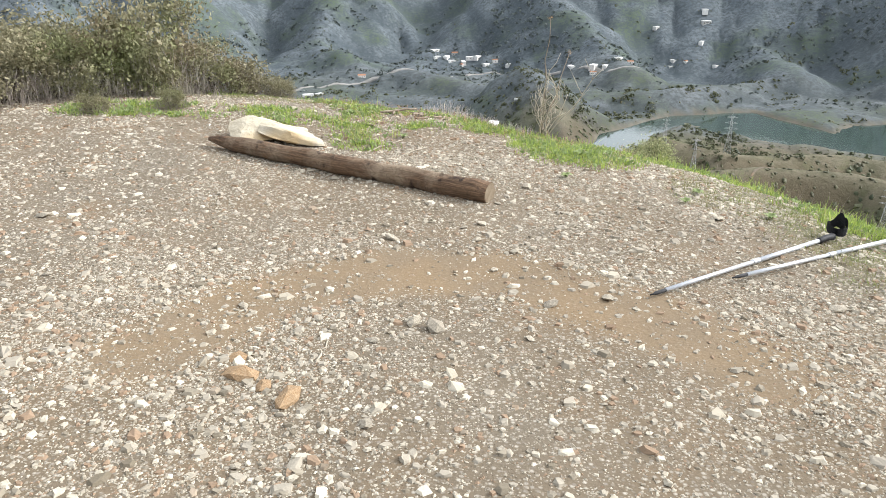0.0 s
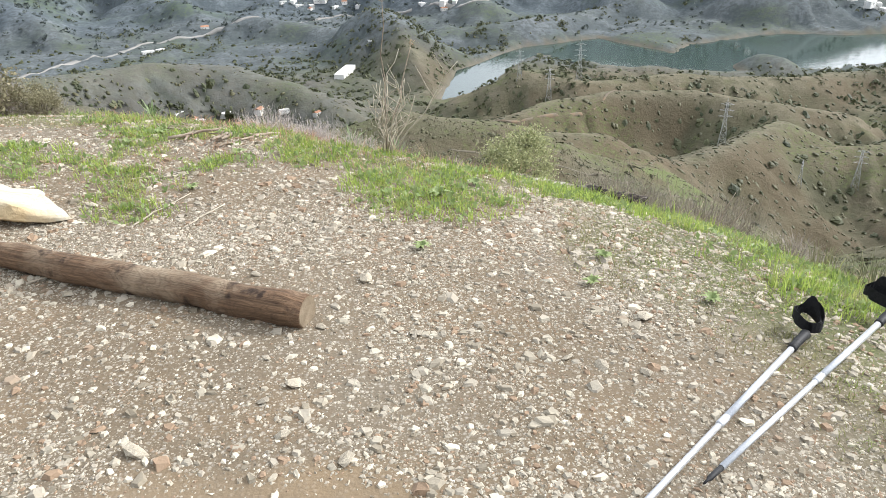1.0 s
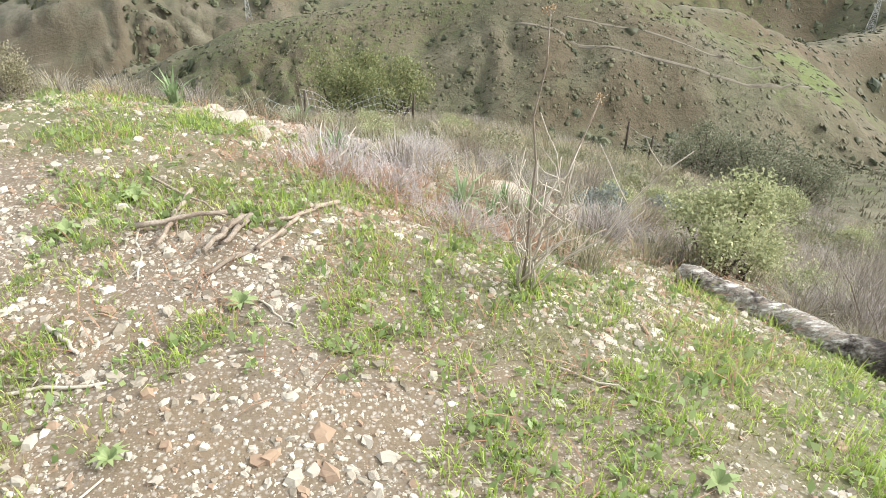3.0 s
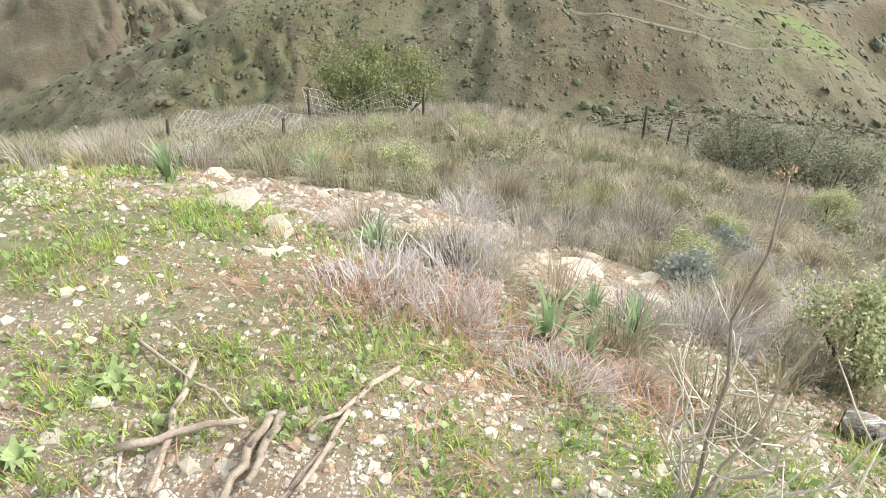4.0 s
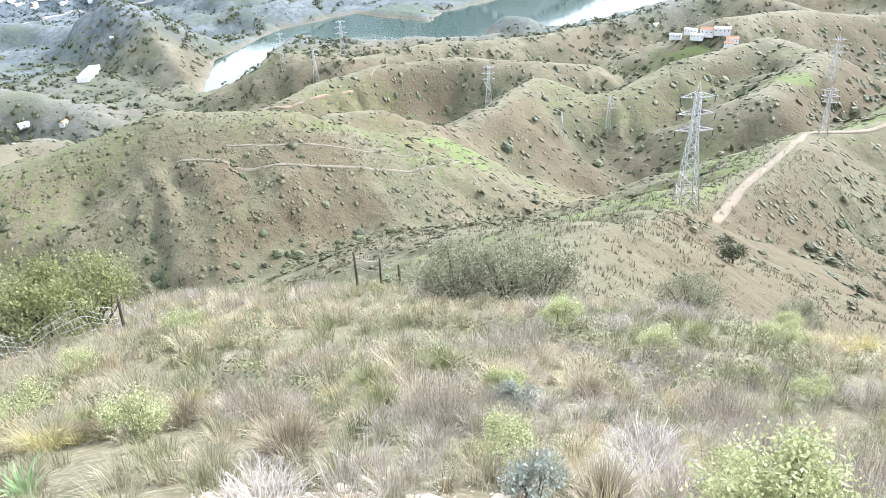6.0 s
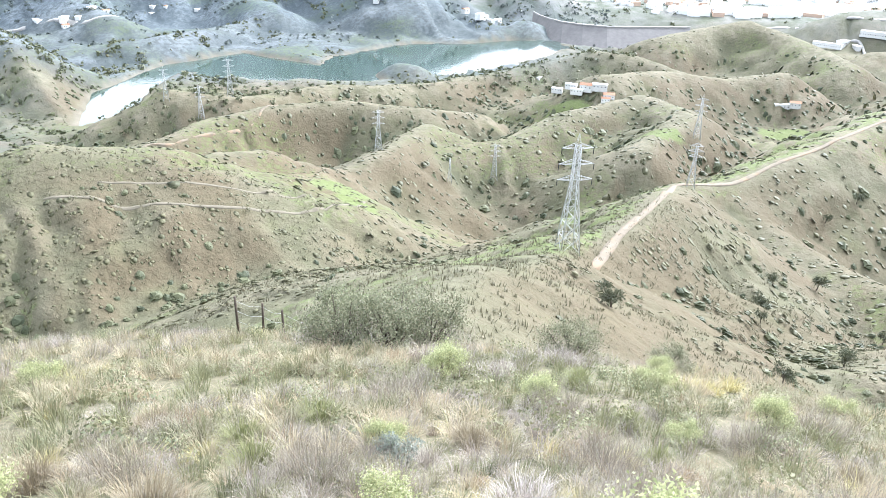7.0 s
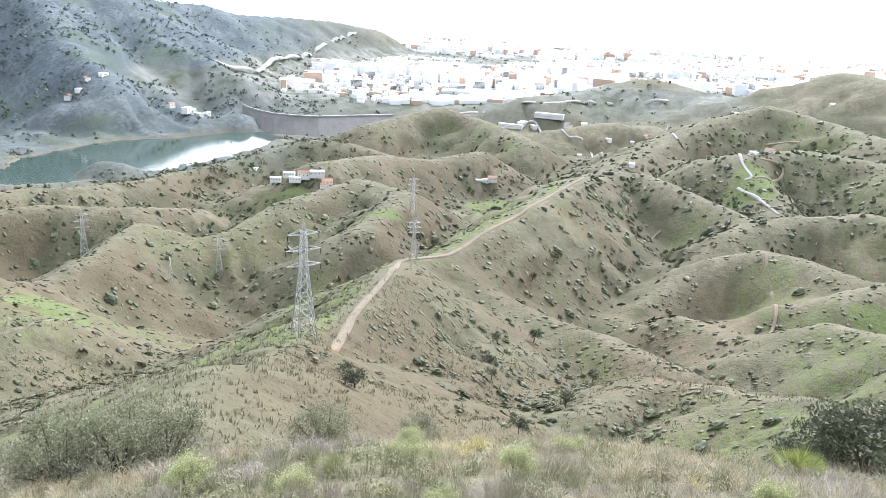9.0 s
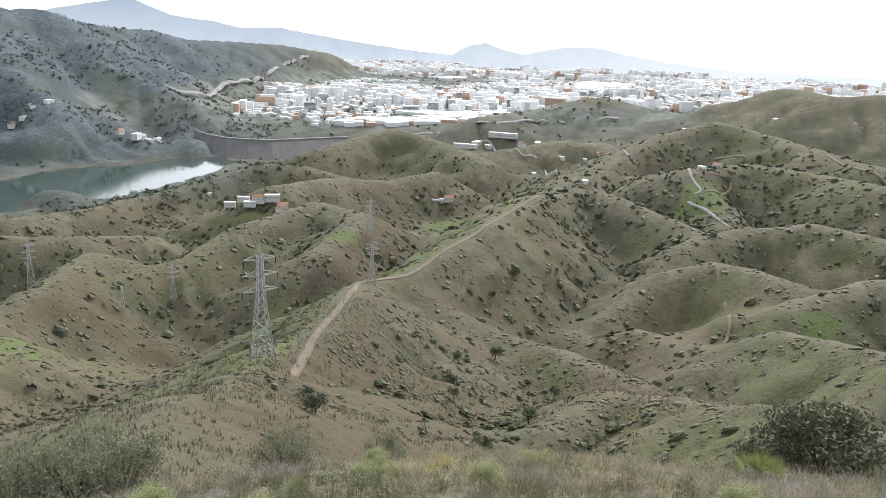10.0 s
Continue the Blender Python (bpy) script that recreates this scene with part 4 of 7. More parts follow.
sh = shrub_parts(1.55, 1.1, 7000, 0.030, 9, lobes=38, stems=16, hollow=0.15, up=0.9)
GREEN_A = [("stem_base", sh[0], M_BARK), ("foliage", sh[1], M_GREENBUSH)]
sd = shrub_parts(1.2, 1.0, 2600, 0.05, 6, lobes=16)
DARK_A = [("stem_base", sd[0], M_BARK), ("foliage", sd[1], M_DARKLEAF)]
se = shrub_parts(0.30, 0.24, 1400, 0.016, 8, lobes=9, up=1.2)
BLUE_A = [("stem_base", se[0], M_BARK), ("foliage", se[1], M_BLUE)]


def dead_stems(high, radius, seed):
    """The few thicker stems at the heart of a dead shrub."""
    r = random.Random(seed)
    bm = bmesh.new()
    for k in range(9):
        a, q = r.uniform(0, 6.28), r.uniform(0.4, 0.9) * radius
        tip = Vector((math.cos(a) * q, math.sin(a) * q, high * r.uniform(0.4, 0.9)))
        tube(bm, wander((math.cos(a) * 0.03, math.sin(a) * 0.03, -0.03), tip, 4, 0.03, seed * 30 + k), [0.007, 0.006, 0.005, 0.0035, 0.002], 5, 0.2)
    me = bpy.data.meshes.new("stem_base")
    bm.to_mesh(me)
    bm.free()
    return me


TWIG_A = [("stem_base", dead_stems(0.2, 0.35, 1), M_PALE_STICK), ("twig_mass", twig_parts(0.22, 0.46, 420, 11, 0.0035, 1.9), M_TWIG)]
TWIG_B = [("stem_base", dead_stems(0.28, 0.4, 2), M_PALE_STICK), ("twig_mass", twig_parts(0.30, 0.5, 420, 12, 0.0035, 1.6), M_TWIG)]
sg = shrub_parts(0.60, 0.50, 6500, 0.015, 14, lobes=22, up=0.5, hollow=0.25, low=0.12)
BROOM = [("stem_base", sg[0], M_BARK), ("foliage", sg[1], M_EDGE), ("twig_mass", twig_parts(0.36, 0.7, 420, 15, 0.0035, 2.0), M_LILAC)]

BRUSH = [("stem_base", dead_stems(0.5, 0.5, 5), M_STICK), ("twig_mass", twig_parts(0.5, 0.66, 700, 19, 0.0036, 1.9), M_BRUSH)]

PALE_LABEL = "pale grey-green leafy shrub on the dry slope"
for x, y, s, kind in ((2.08, 7.33, 0.88, PALE_A), (2.45, 7.75, 0.6, PALE_A), (2.75, 7.45, 0.6, PALE_B), (1.95, 9.05, 0.62, PALE_B), (6.0, 13.6, 0.95, PALE_A), (5.8, 11.45, 0.7, PALE_A), (2.93, 10.5, 0.5, PALE_A),
                      (0.04, 11.3, 0.8, PALE_B), (1.2, 17.5, 0.9, PALE_B), (-0.4, 15.0, 0.8, PALE_B), (8.2, 9.7, 0.8, PALE_A), (11.6, 10.1, 0.8, PALE_B), (11.0, 13.2, 0.7, PALE_A),
                      (6.6, 9.9, 0.6, PALE_B), (9.3, 12.1, 0.9, PALE_B), (-0.9, 13.3, 0.9, PALE_B), (8.0, 6.6, 0.75, PALE_A)):
    plant("pale_shrub", PALE_LABEL, "shrub", kind, x, y, s, (x * 137) % 360, "pale shrubs on the slope")
for x, y, s in ((6.3, 17.3, 1.0), (7.1, 16.9, 1.15), (7.9, 16.5, 0.9), (10.9, 15.4, 0.8), (12.2, 13.7, 0.55)):
    plant("olive_shrub", "broad olive-green bush with bare stems on the slope", "bush", OLIVE_A, x, y, s, (x * 91) % 360, "olive bushes on the slope")
for x, y, s, turn in ((-1.1, 19.8, 1.25, 40), (-0.1, 20.1, 1.15, 170)):
    plant("green_bush", "large round yellow-green bush below the crest", "bush", GREEN_A, x, y, s, turn)
for x, y, s in ((3.6, 62.0, 2.2), (16.2, 5.3, 1.25), (17.2, 5.9, 1.1), (15.6, 6.6, 0.6), (61, 48, 1.6)):
    plant("dark_bush", "dense dark green bush on the hillside", "bush", DARK_A, x, y, s, (x * 71) % 360, "dark bushes")
plant("blue_shrub", "low blue-grey cushion shrub among stones", "shrub", BLUE_A, 1.66, 8.30, 0.8, 20)
plant("blue_shrub", "low blue-grey cushion shrub among dry grass", "shrub", BLUE_A, 2.9, 10.2, 0.9, 120)
for x, y, s, kind in ((0.02, 7.15, 0.9, TWIG_A), (0.3, 7.05, 0.75, TWIG_A), (2.35, 8.25, 1.0, TWIG_A), (2.8, 8.7, 1.1, TWIG_A), (0.45, 8.75, 0.8, TWIG_A), (3.0, 6.9, 0.9, TWIG_B), (2.6, 6.95, 0.8, TWIG_B), (3.5, 7.3, 1.0, TWIG_B),
                      (0.35, 7.55, 0.8, TWIG_B), (1.5, 7.5, 0.75, TWIG_B), (0.6, 6.75, 0.7, TWIG_A), (-0.1, 7.9, 0.6, TWIG_A)):
    plant("dead_shrub", "grey dead shrub of tangled fine twigs", "dead shrub", kind, x, y, s, (x * 213 + y * 57) % 360, "dead twiggy shrubs")
for x, y, s in ((2.75, 6.75, 0.95), (3.35, 6.55, 1.1), (3.05, 7.35, 1.0), (3.9, 7.0, 1.1), (3.3, 8.1, 0.8), (1.95, 9.9, 0.8), (4.4, 9.3, 0.9), (0.9, 10.9, 0.7), (5.6, 10.9, 0.9), (7.0, 9.2, 0.9), (9.0, 9.4, 1.0), (4.2, 12.2, 1.0)):
    plant("brush_mound", "mound of grey-brown leafless brush", "dead shrub", BRUSH, x, y, s, (x * 153 + y * 31) % 360, "mounds of dead brush")
for x, y, s in ((-2.9, 7.7, 1.75), (-3.5, 7.5, 1.5), (-4.3, 7.4, 1.6), (-5.0, 6.9, 1.5), (-2.4, 7.9, 1.2), (-3.2, 7.1, 1.05), (-3.9, 6.6, 1.2), (-2.1, 8.1, 0.75), (-3.6, 6.9, 1.1), (-2.75, 7.3, 0.8), (-4.6, 6.3, 1.2)):
    plant("scrub_bush", "scraggy olive and brown bush at the hilltop's edge", "bush", BROOM, x, y, s, (x * 97) % 360, "scrub bushes at the edge")
for x, y, s in ((-2.35, 6.35, 0.36), (-1.75, 7.95, 0.42), (-2.9, 6.1, 0.3)):
    plant("scrub_bush", "small green tufted bush on the gravel", "bush", BROOM, x, y, s, (x * 57) % 360)


def build_dead_stalks():
    """A tall bare plant of branching pale stalks with a few rusty seed heads."""
    x, y = 0.82, 6.22
    ob = thing("dead_stalk_plant", "tall bare plant of pale branching dead stalks", "dead plant", (x, y, ground_z(x, y)))
    r = random.Random(4)
    for k in range(11):
        a, h = r.uniform(0, 6.28), r.uniform(0.25, 0.75)
        lean = r.uniform(0.15, 0.8)
        tip = Vector((math.cos(a) * lean * h, math.sin(a) * lean * h, h))
        pts = wander((math.cos(a) * 0.03, math.sin(a) * 0.03, -0.02), tip, 6, 0.035, k)
        bm = tube(bmesh.new(), pts, [0.0044, 0.0041, 0.0037, 0.0034, 0.003, 0.0025, 0.0016], 6)
        for i in (2, 3, 4, 5):
            s = pts[i]
            b = r.uniform(0, 6.28)
            tube(bm, wander(s, s + Vector((math.cos(b) * 0.12, math.sin(b) * 0.12, r.uniform(0.06, 0.2))), 3, 0.02, k * 9 + i), [0.0027, 0.0024, 0.002, 0.0013], 5)
        part("stalk", bm, M_PALE_STICK, ob)
    for k in range(2):
        h = (0.98, 0.72)[k]
        tip = Vector(((0.03, 0.20)[k], (0.05, 0.02)[k], h))
        bm = tube(bmesh.new(), wander((0, 0, 0), tip, 6, 0.02, 77 + k), [0.0055, 0.005, 0.0045, 0.004, 0.0035, 0.003, 0.0022], 6)
        part("stalk", bm, M_STICK, ob)
        g = np.random.default_rng(k)
        v, f = leaf_quads(np.array(tip) + g.normal(0, 0.008, (60, 3)), 0.004, k)
        tagged(part("seed_head", mesh_from("seed_head", v, f, False), M_RUST, ob, "rusty brown dry seed head"), kind="stuff")


build_dead_stalks()


def strap_plant(x, y, s, seed):
    """A clump of long strap leaves that arch outward."""
    g = np.random.default_rng(seed)
    n = 26
    s = s * 0.8
    a = g.uniform(0, 6.28, n)
    v, f = blades(np.cos(a) * 0.02, np.sin(a) * 0.02, np.zeros(n), g.uniform(0.16, 0.30, n) * s, np.full(n, 0.02 * s), np.clip(g.uniform(0.1, 0.8, n), 0, 0.95), a, 0.6)
    ob = thing("strap_leaf_plant", "clump of bright green strap-like leaves", "plant", (x, y, ground_z(x, y)), 0, "strap-leaved plants")
    part("leaves", mesh_from("leaves", v, f, False), M_ASPH, ob)


for i, (x, y, s) in enumerate(((-1.0, 8.35, 1.1), (0.02, 7.72, 0.9), (0.66, 7.15, 1.05), (1.02, 7.25, 1.1), (0.9, 7.45, 0.8), (-0.5, 9.6, 1.2), (-0.8, 10.4, 1.0), (2.0, 8.6, 0.7), (0.78, 7.05, 0.8))):
    strap_plant(x, y, s, 300 + i)


def build_palm(x, y, s):
    """A low fan palm: stiff fronds that each open into a fan of narrow leaflets."""
    ob = thing("dwarf_palm", "low dwarf fan palm with stiff yellow-green fronds", "palm", (x, y, ground_z(x, y)))
    g = np.random.default_rng(5)
    for k in range(13):
        a, up = k * 2.4, g.uniform(0.35, 1.35)
        d = Vector((math.cos(a) * math.cos(up), math.sin(a) * math.cos(up), math.sin(up)))
        side = d.cross(Vector((0, 0, 1))).normalized()
        bm = bmesh.new()
        hub = d * 0.32 * s
        tube(bm, [(0, 0, -0.02), hub * 0.5, hub], [0.008, 0.007, 0.006], 5)
        for i in range(15):
            q = (i - 7) / 7 * 1.25
            e = (d * math.cos(q) + side * math.sin(q)).normalized()
            w = e.cross(d.cross(side)).normalized() * 0.011 * s
            tip = hub + e * 0.30 * s * (1 - 0.12 * abs(q))
            mid = hub.lerp(tip, 0.45)
            vs = [bm.verts.new(p) for p in (hub, mid - w, tip, mid + w)]
            bm.faces.new(vs)
        part("frond", bm, M_PALM, ob)


M_PALM = leafy("palm_fronds", (0.11, 0.14, 0.035), (0.25, 0.26, 0.085), 0.3)
build_palm(13.3, 6.5, 1.15)


TUSSOCKS = ((-1.16, 11.15, 0.9, 1), (-0.31, 11.82, 0.8, 1), (0.41, 11.52, 1.0, 0), (0.81, 9.6, 1.1, 0), (3.69, 10.29, 0.9, 0), (2.97, 11.87, 1.1, 1), (0.32, 7.74, 0.6, 0), (1.94, 8.12, 0.8, 0), (2.0, 11.32, 1.0, 1), (3.73, 10.23, 0.8, 0), (2.94, 11.67, 1.0, 1), (1.54, 12.5, 1.0, 0), (5.02, 9.91, 1.0, 0), (5.3, 9.37, 0.9, 1), (7.12, 8.3, 1.1, 0), (1.76, 10.49, 1.0, 1), (7.34, 12.13, 1.1, 1), (8.71, 11.3, 1.1, 1), (7.72, 12.44, 1.0, 1), (10.09, 8.15, 1.0, 0), (6.13, 10.36, 1.0, 1), (12.58, 7.09, 1.0, 1))


def tussock(x, y, s, seed, green):
    """A dense round tussock: dead brown skirts below, living blades above."""
    g = np.random.default_rng(seed)
    ob = thing("tussock", "dense round tussock of olive blades over brown dead ones" if green else "dense rusty brown tussock of dead grass blades", "tussock", (x, y, ground_z(x, y)), 0, "round tussocks on the slope")
    for key, n, h, mat, lo, hi in (("dead_skirt", 420, 0.2, M_BRUSH, 0.5, 0.96), ("living_tuft", 420, 0.3, M_TUSSOCK if green else M_RUSTY, 0.05, 0.9)):
        a, q = g.uniform(0, 6.28, n), 0.13 * s * np.sqrt(g.uniform(0, 1, n))
        v, f = blades(np.cos(a) * q, np.sin(a) * q, np.full(n, -0.02), g.uniform(0.6, 1.1, n) * h * s, np.full(n, 0.006), g.uniform(lo, hi, n), a + g.normal(0, 0.4, n), 0.6)
        part(key, mesh_from(key, v, f, False), mat, ob)


M_TUSSOCK = leafy("tussock_blades", (0.13, 0.14, 0.06), (0.25, 0.25, 0.11), 0.3)
M_RUSTY = leafy("rusty_blades", (0.185, 0.15, 0.095), (0.31, 0.26, 0.175), 0.3)
for i, (x, y, s, green) in enumerate(TUSSOCKS):
    tussock(x, y, s, 800 + i, green)


def rosette(x, y, s, seed):
    g = np.random.default_rng(seed)
    n = 15
    a = np.arange(n) * 2.4 + g.normal(0, 0.2, n)
    v, f = blades(np.zeros(n), np.zeros(n), np.full(n, 0.008), g.uniform(0.04, 0.065, n) * s, np.full(n, 0.022 * s), np.full(n, 0.95), a, 0.5)
    ob = thing("rosette_plant", "flat rosette of grey-green leaves on the ground", "plant", (x, y, ground_z(x, y)), 0, "rosette plants")
    part("leaves", mesh_from("leaves", v, f, False), M_HERB, ob)


for i, (x, y, s) in enumerate(((-0.64, 6.66, 1.3), (-0.80, 6.40, 1.2), (-0.1, 5.95, 1.1), (0.75, 4.4, 0.9), (1.5, 4.2, 0.9), (1.35, 3.95, 0.8), (-0.3, 5.35, 0.9), (1.75, 3.75, 0.9), (0.95, 5.05, 1.3), (1.2, 5.3, 1.1))):
    rosette(x, y, s, 400 + i)

# ---------------------------------------------------------------- grass and scrub of the slopes
def polar_scatter(n, r0, r1, a0, a1, seed):
    g = np.random.default_rng(seed)
    r = np.sqrt(g.uniform(r0 ** 2, r1 ** 2, n))
    a = np.radians(g.uniform(a0, a1, n))
    return CENTRE[0] + np.sin(a) * r, CENTRE[1] + np.cos(a) * r, g


def edge_distance(x, y):
    return np.hypot(x - PLATEAU[0], y - PLATEAU[1]) + 0.5 * fractal(x / 1.3, y / 1.3, 3, 91)


def tufts(n, r0, r1, a0, a1, per, h0, h1, w, seed, fine, keep, low=0.05, high=0.9, spread=0.10, short=0.6):
    """Tussocks of blades over a ring of ground."""
    x, y, g = polar_scatter(n, r0, r1, a0, a1, seed)
    ok = keep(x, y, g)
    x, y = x[ok], y[ok]
    m = len(x)
    h = g.uniform(h0, h1, m)
    k = np.repeat(np.arange(m), per)
    a = g.uniform(0, 6.28, m * per)
    q = np.sqrt(g.uniform(0, 1, m * per)) * spread * h[k] / h0
    bx, by = x[k] + np.cos(a) * q, y[k] + np.sin(a) * q
    z = height(x, y)
    gx = (height(x + 0.2, y) - z) / 0.2
    gy = (height(x, y + 0.2) - z) / 0.2
    bz = z[k] + gx[k] * (bx - x[k]) + gy[k] * (by - y[k]) - 0.015
    lean = np.clip(g.uniform(low, high, m * per), 0, 0.96)
    return blades(bx, by, bz, h[k] * g.uniform(short, 1.15, m * per), np.full(m * per, w) * g.uniform(0.7, 1.3, m * per), lean, a + g.normal(0, 0.5, m * per), 0.5, fine)


def open_slope(x, y):
    """Beyond the edge, but not in front of the fallen trunk."""
    return (edge_distance(x, y) > 5.7) & ~((x > 1.2) & (x < 3.2) & (y > 4.6) & (y < 6.95 - 0.80 * (x - 1.66)))


near_dry = merged([
    tufts(1000, 3.0, 9.5, -45, 105, 90, 0.11, 0.27, 0.0042, 1, True, lambda x, y, g: open_slope(x, y) & (bare(x, y) < g.uniform(0, 1, len(x))), 0.2, 0.97, 0.035, 0.75),
    tufts(1600, 8.0, 15.0, -30, 105, 62, 0.18, 0.40, 0.0085, 2, True, lambda x, y, g: fractal(x / 3, y / 3, 3, 45) > -0.3, 0.25, 0.97, 0.06, 0.75),
    tufts(3000, 14.5, 28.0, -30, 105, 46, 0.2, 0.42, 0.013, 82, False, lambda x, y, g: fractal(x / 3, y / 3, 3, 45) > -0.3, 0.25, 0.97, 0.08, 0.75),
])
near_dry = merged([near_dry, tufts(1100, 5.0, 17.0, 105, 318, 18, 0.2, 0.5, 0.014, 77, True, lambda x, y, g: edge_distance(x, y) > 5.7, 0.25, 0.96, 0.08)])
stuff("dry_grass", *near_dry, M_DRY, "tussocks of dry straw-coloured grass on the slope", "grass")
mid_dry = merged([
    tufts(9000, 20.0, 90.0, -25, 105, 12, 0.25, 0.6, 0.035, 3, False, lambda x, y, g: g.uniform(0, 1, len(x)) < 0.9, spread=0.25),
    tufts(15000, 85.0, 330.0, -30, 105, 5, 0.6, 1.5, 0.28, 4, False, lambda x, y, g: fractal(x / 30, y / 30, 3, 44) > -0.25, spread=0.5),
])
olive_mix = merged([
    tufts(700, 3.5, 10.0, -45, 105, 70, 0.10, 0.24, 0.005, 5, True, lambda x, y, g: open_slope(x, y) & (bare(x, y) < 0.4), 0.1, 0.95, 0.05, 0.8),
    tufts(800, 9.0, 15.0, -30, 105, 52, 0.18, 0.36, 0.010, 6, True, lambda x, y, g: fractal(x / 6, y / 6, 3, 46) > -0.2, 0.1, 0.95, 0.08, 0.8),
    tufts(1300, 14.5, 28.0, -30, 105, 40, 0.18, 0.36, 0.015, 83, False, lambda x, y, g: fractal(x / 6, y / 6, 3, 46) > -0.2, 0.1, 0.95, 0.08, 0.8),
])
stuff("olive_scrub", *olive_mix, M_OLIVE, "low olive-green scrub between the dry tussocks", "scrub")
twig_mix = merged([
    tufts(900, 3.5, 11.0, -30, 105, 90, 0.13, 0.28, 0.0034, 7, True, lambda x, y, g: open_slope(x, y) & (bare(x, y) < 0.5) & (fractal(x / 2.5, y / 2.5, 3, 47) > -0.1), 0.05, 0.96, 0.05, 0.85),
    tufts(700, 10.0, 15.0, -20, 105, 56, 0.2, 0.4, 0.0075, 8, True, lambda x, y, g: fractal(x / 4, y / 4, 3, 48) > -0.05, 0.05, 0.96, 0.08, 0.85),
    tufts(1900, 14.5, 28.0, -20, 105, 44, 0.2, 0.4, 0.011, 84, False, lambda x, y, g: fractal(x / 4, y / 4, 3, 48) > -0.05, 0.05, 0.96, 0.08, 0.85),
])
stuff("twiggy_scrub", *twig_mix, M_LILAC, "grey twiggy scrub over the slope", "scrub")

# reddish litter under the dead shrubs
lx, ly, lg = polar_scatter(15000, 2.5, 5.5, -10, 40, 71)
spot = np.exp(-((lx - 0.2) / 0.35) ** 2 - ((ly - 7.2) / 0.2) ** 2) + 0.8 * np.exp(-((lx - 0.75) / 0.25) ** 2 - ((ly - 6.85) / 0.15) ** 2) + 0.03
ok = spot > lg.uniform(0, 1, len(lx))
lx, ly = lx[ok].repeat(4), ly[ok].repeat(4)
lx, ly = lx + lg.normal(0, 0.05, len(lx)), ly + lg.normal(0, 0.05, len(lx))
stuff("dead_litter", *blades(lx, ly, height(lx, ly) + lg.uniform(0.0, 0.03, len(lx)), lg.uniform(0.05, 0.16, len(lx)), np.full(len(lx), 0.004), np.full(len(lx), 0.96), lg.uniform(0, 6.28, len(lx)), 0.2), M_LITTER, "reddish-brown dead twigs and needles lying under the shrubs", "litter")

# green grass along the edge of the top
GREEN_PATCHES = ((-1.35, 6.15, 0.75, 0.45), (0.95, 5.2, 0.5, 0.6), (0.55, 6.2, 0.7, 0.35), (0.45, 5.95, 0.4, 0.35), (-1.2, 8.1, 0.8, 0.6), (-0.8, 7.6, 0.7, 0.6), (2.45, 4.0, 0.45, 0.7), (-0.1, 6.8, 0.7, 0.5),
                 (1.7, 5.35, 0.4, 0.35), (-0.9, 5.9, 0.55, 0.4), (-0.55, 5.3, 0.3, 0.3), (-0.2, 5.75, 0.3, 0.22), (-0.75, 6.6, 0.5, 0.4), (2.3, 5.5, 0.9, 0.6), (1.6, 6.3, 0.7, 0.5), (1.3, 5.85, 0.45, 0.4), (1.15, 6.25, 0.4, 0.35), (-2.6, 6.3, 0.8, 0.4))


def greenness(x, y):
    g = np.zeros(x.shape)
    for px, py, rx, ry in GREEN_PATCHES:
        g = np.maximum(g, 1 - step(((x - px) / rx) ** 2 + ((y - py) / ry) ** 2, 0.3, 1.3))
    d = edge_distance(x, y)
    band = step(d, 4.85, 5.15) * (1 - step(d, 5.45, 5.9)) * 0.7
    return np.maximum(g, band) * step(fractal(x / 0.35, y / 0.35, 3, 98) + 0.5 * fractal(x / 0.09, y / 0.09, 2, 94), -0.5, 0.15) * (1 - 0.75 * step(y, 6.6, 7.3) * step(fractal(x / 0.6, y / 0.6, 2, 99), -0.6, 0.0))


def green_keep(x, y, g):
    return greenness(x, y) > g.uniform(0.05, 1, len(x))


lush = merged([
    tufts(46000, 0.8, 6.5, -75, 110, 9, 0.03, 0.08, 0.0048, 9, True, green_keep, 0.05, 0.9, 0.02),
    tufts(2600, 1.5, 6.5, -75, 110, 12, 0.07, 0.15, 0.004, 10, True, lambda x, y, g: green_keep(x, y, g) & (edge_distance(x, y) > 4.6), 0.05, 0.8, 0.03),
])
stuff("green_grass", *lush, M_GREEN, "short fresh green grass at the hilltop's edge", "grass")
turf = tufts(40000, 1.6, 6.5, -60, 100, 9, 0.02, 0.055, 0.0034, 14, True, lambda x, y, g: (edge_distance(x, y) > 4.5) & (edge_distance(x, y) < 6.6) & (bare(x, y) < 0.5) & (fractal(x / 0.5, y / 0.5, 3, 93) > g.uniform(-0.55, 0.25, len(x))), 0.3, 0.96, 0.03)
stuff("short_turf", *turf, M_TURF, "short straw-coloured and olive turf at the hilltop's edge", "grass")
x, y, g = polar_scatter(16000, 0.8, 6.5, -75, 110, 12)
ok = green_keep(x, y, g)
hv = leaf_quads(np.stack([x[ok], y[ok], height(x[ok], y[ok]) + 0.01], 1).repeat(5, 0) + g.normal(0, 0.018, (ok.sum() * 5, 3)) * [1, 1, 0.3], 0.018, 13, 0.9)
stuff("low_herbs", *hv, M_HERB, "low broad-leaved herbs among the grass", "herbs")

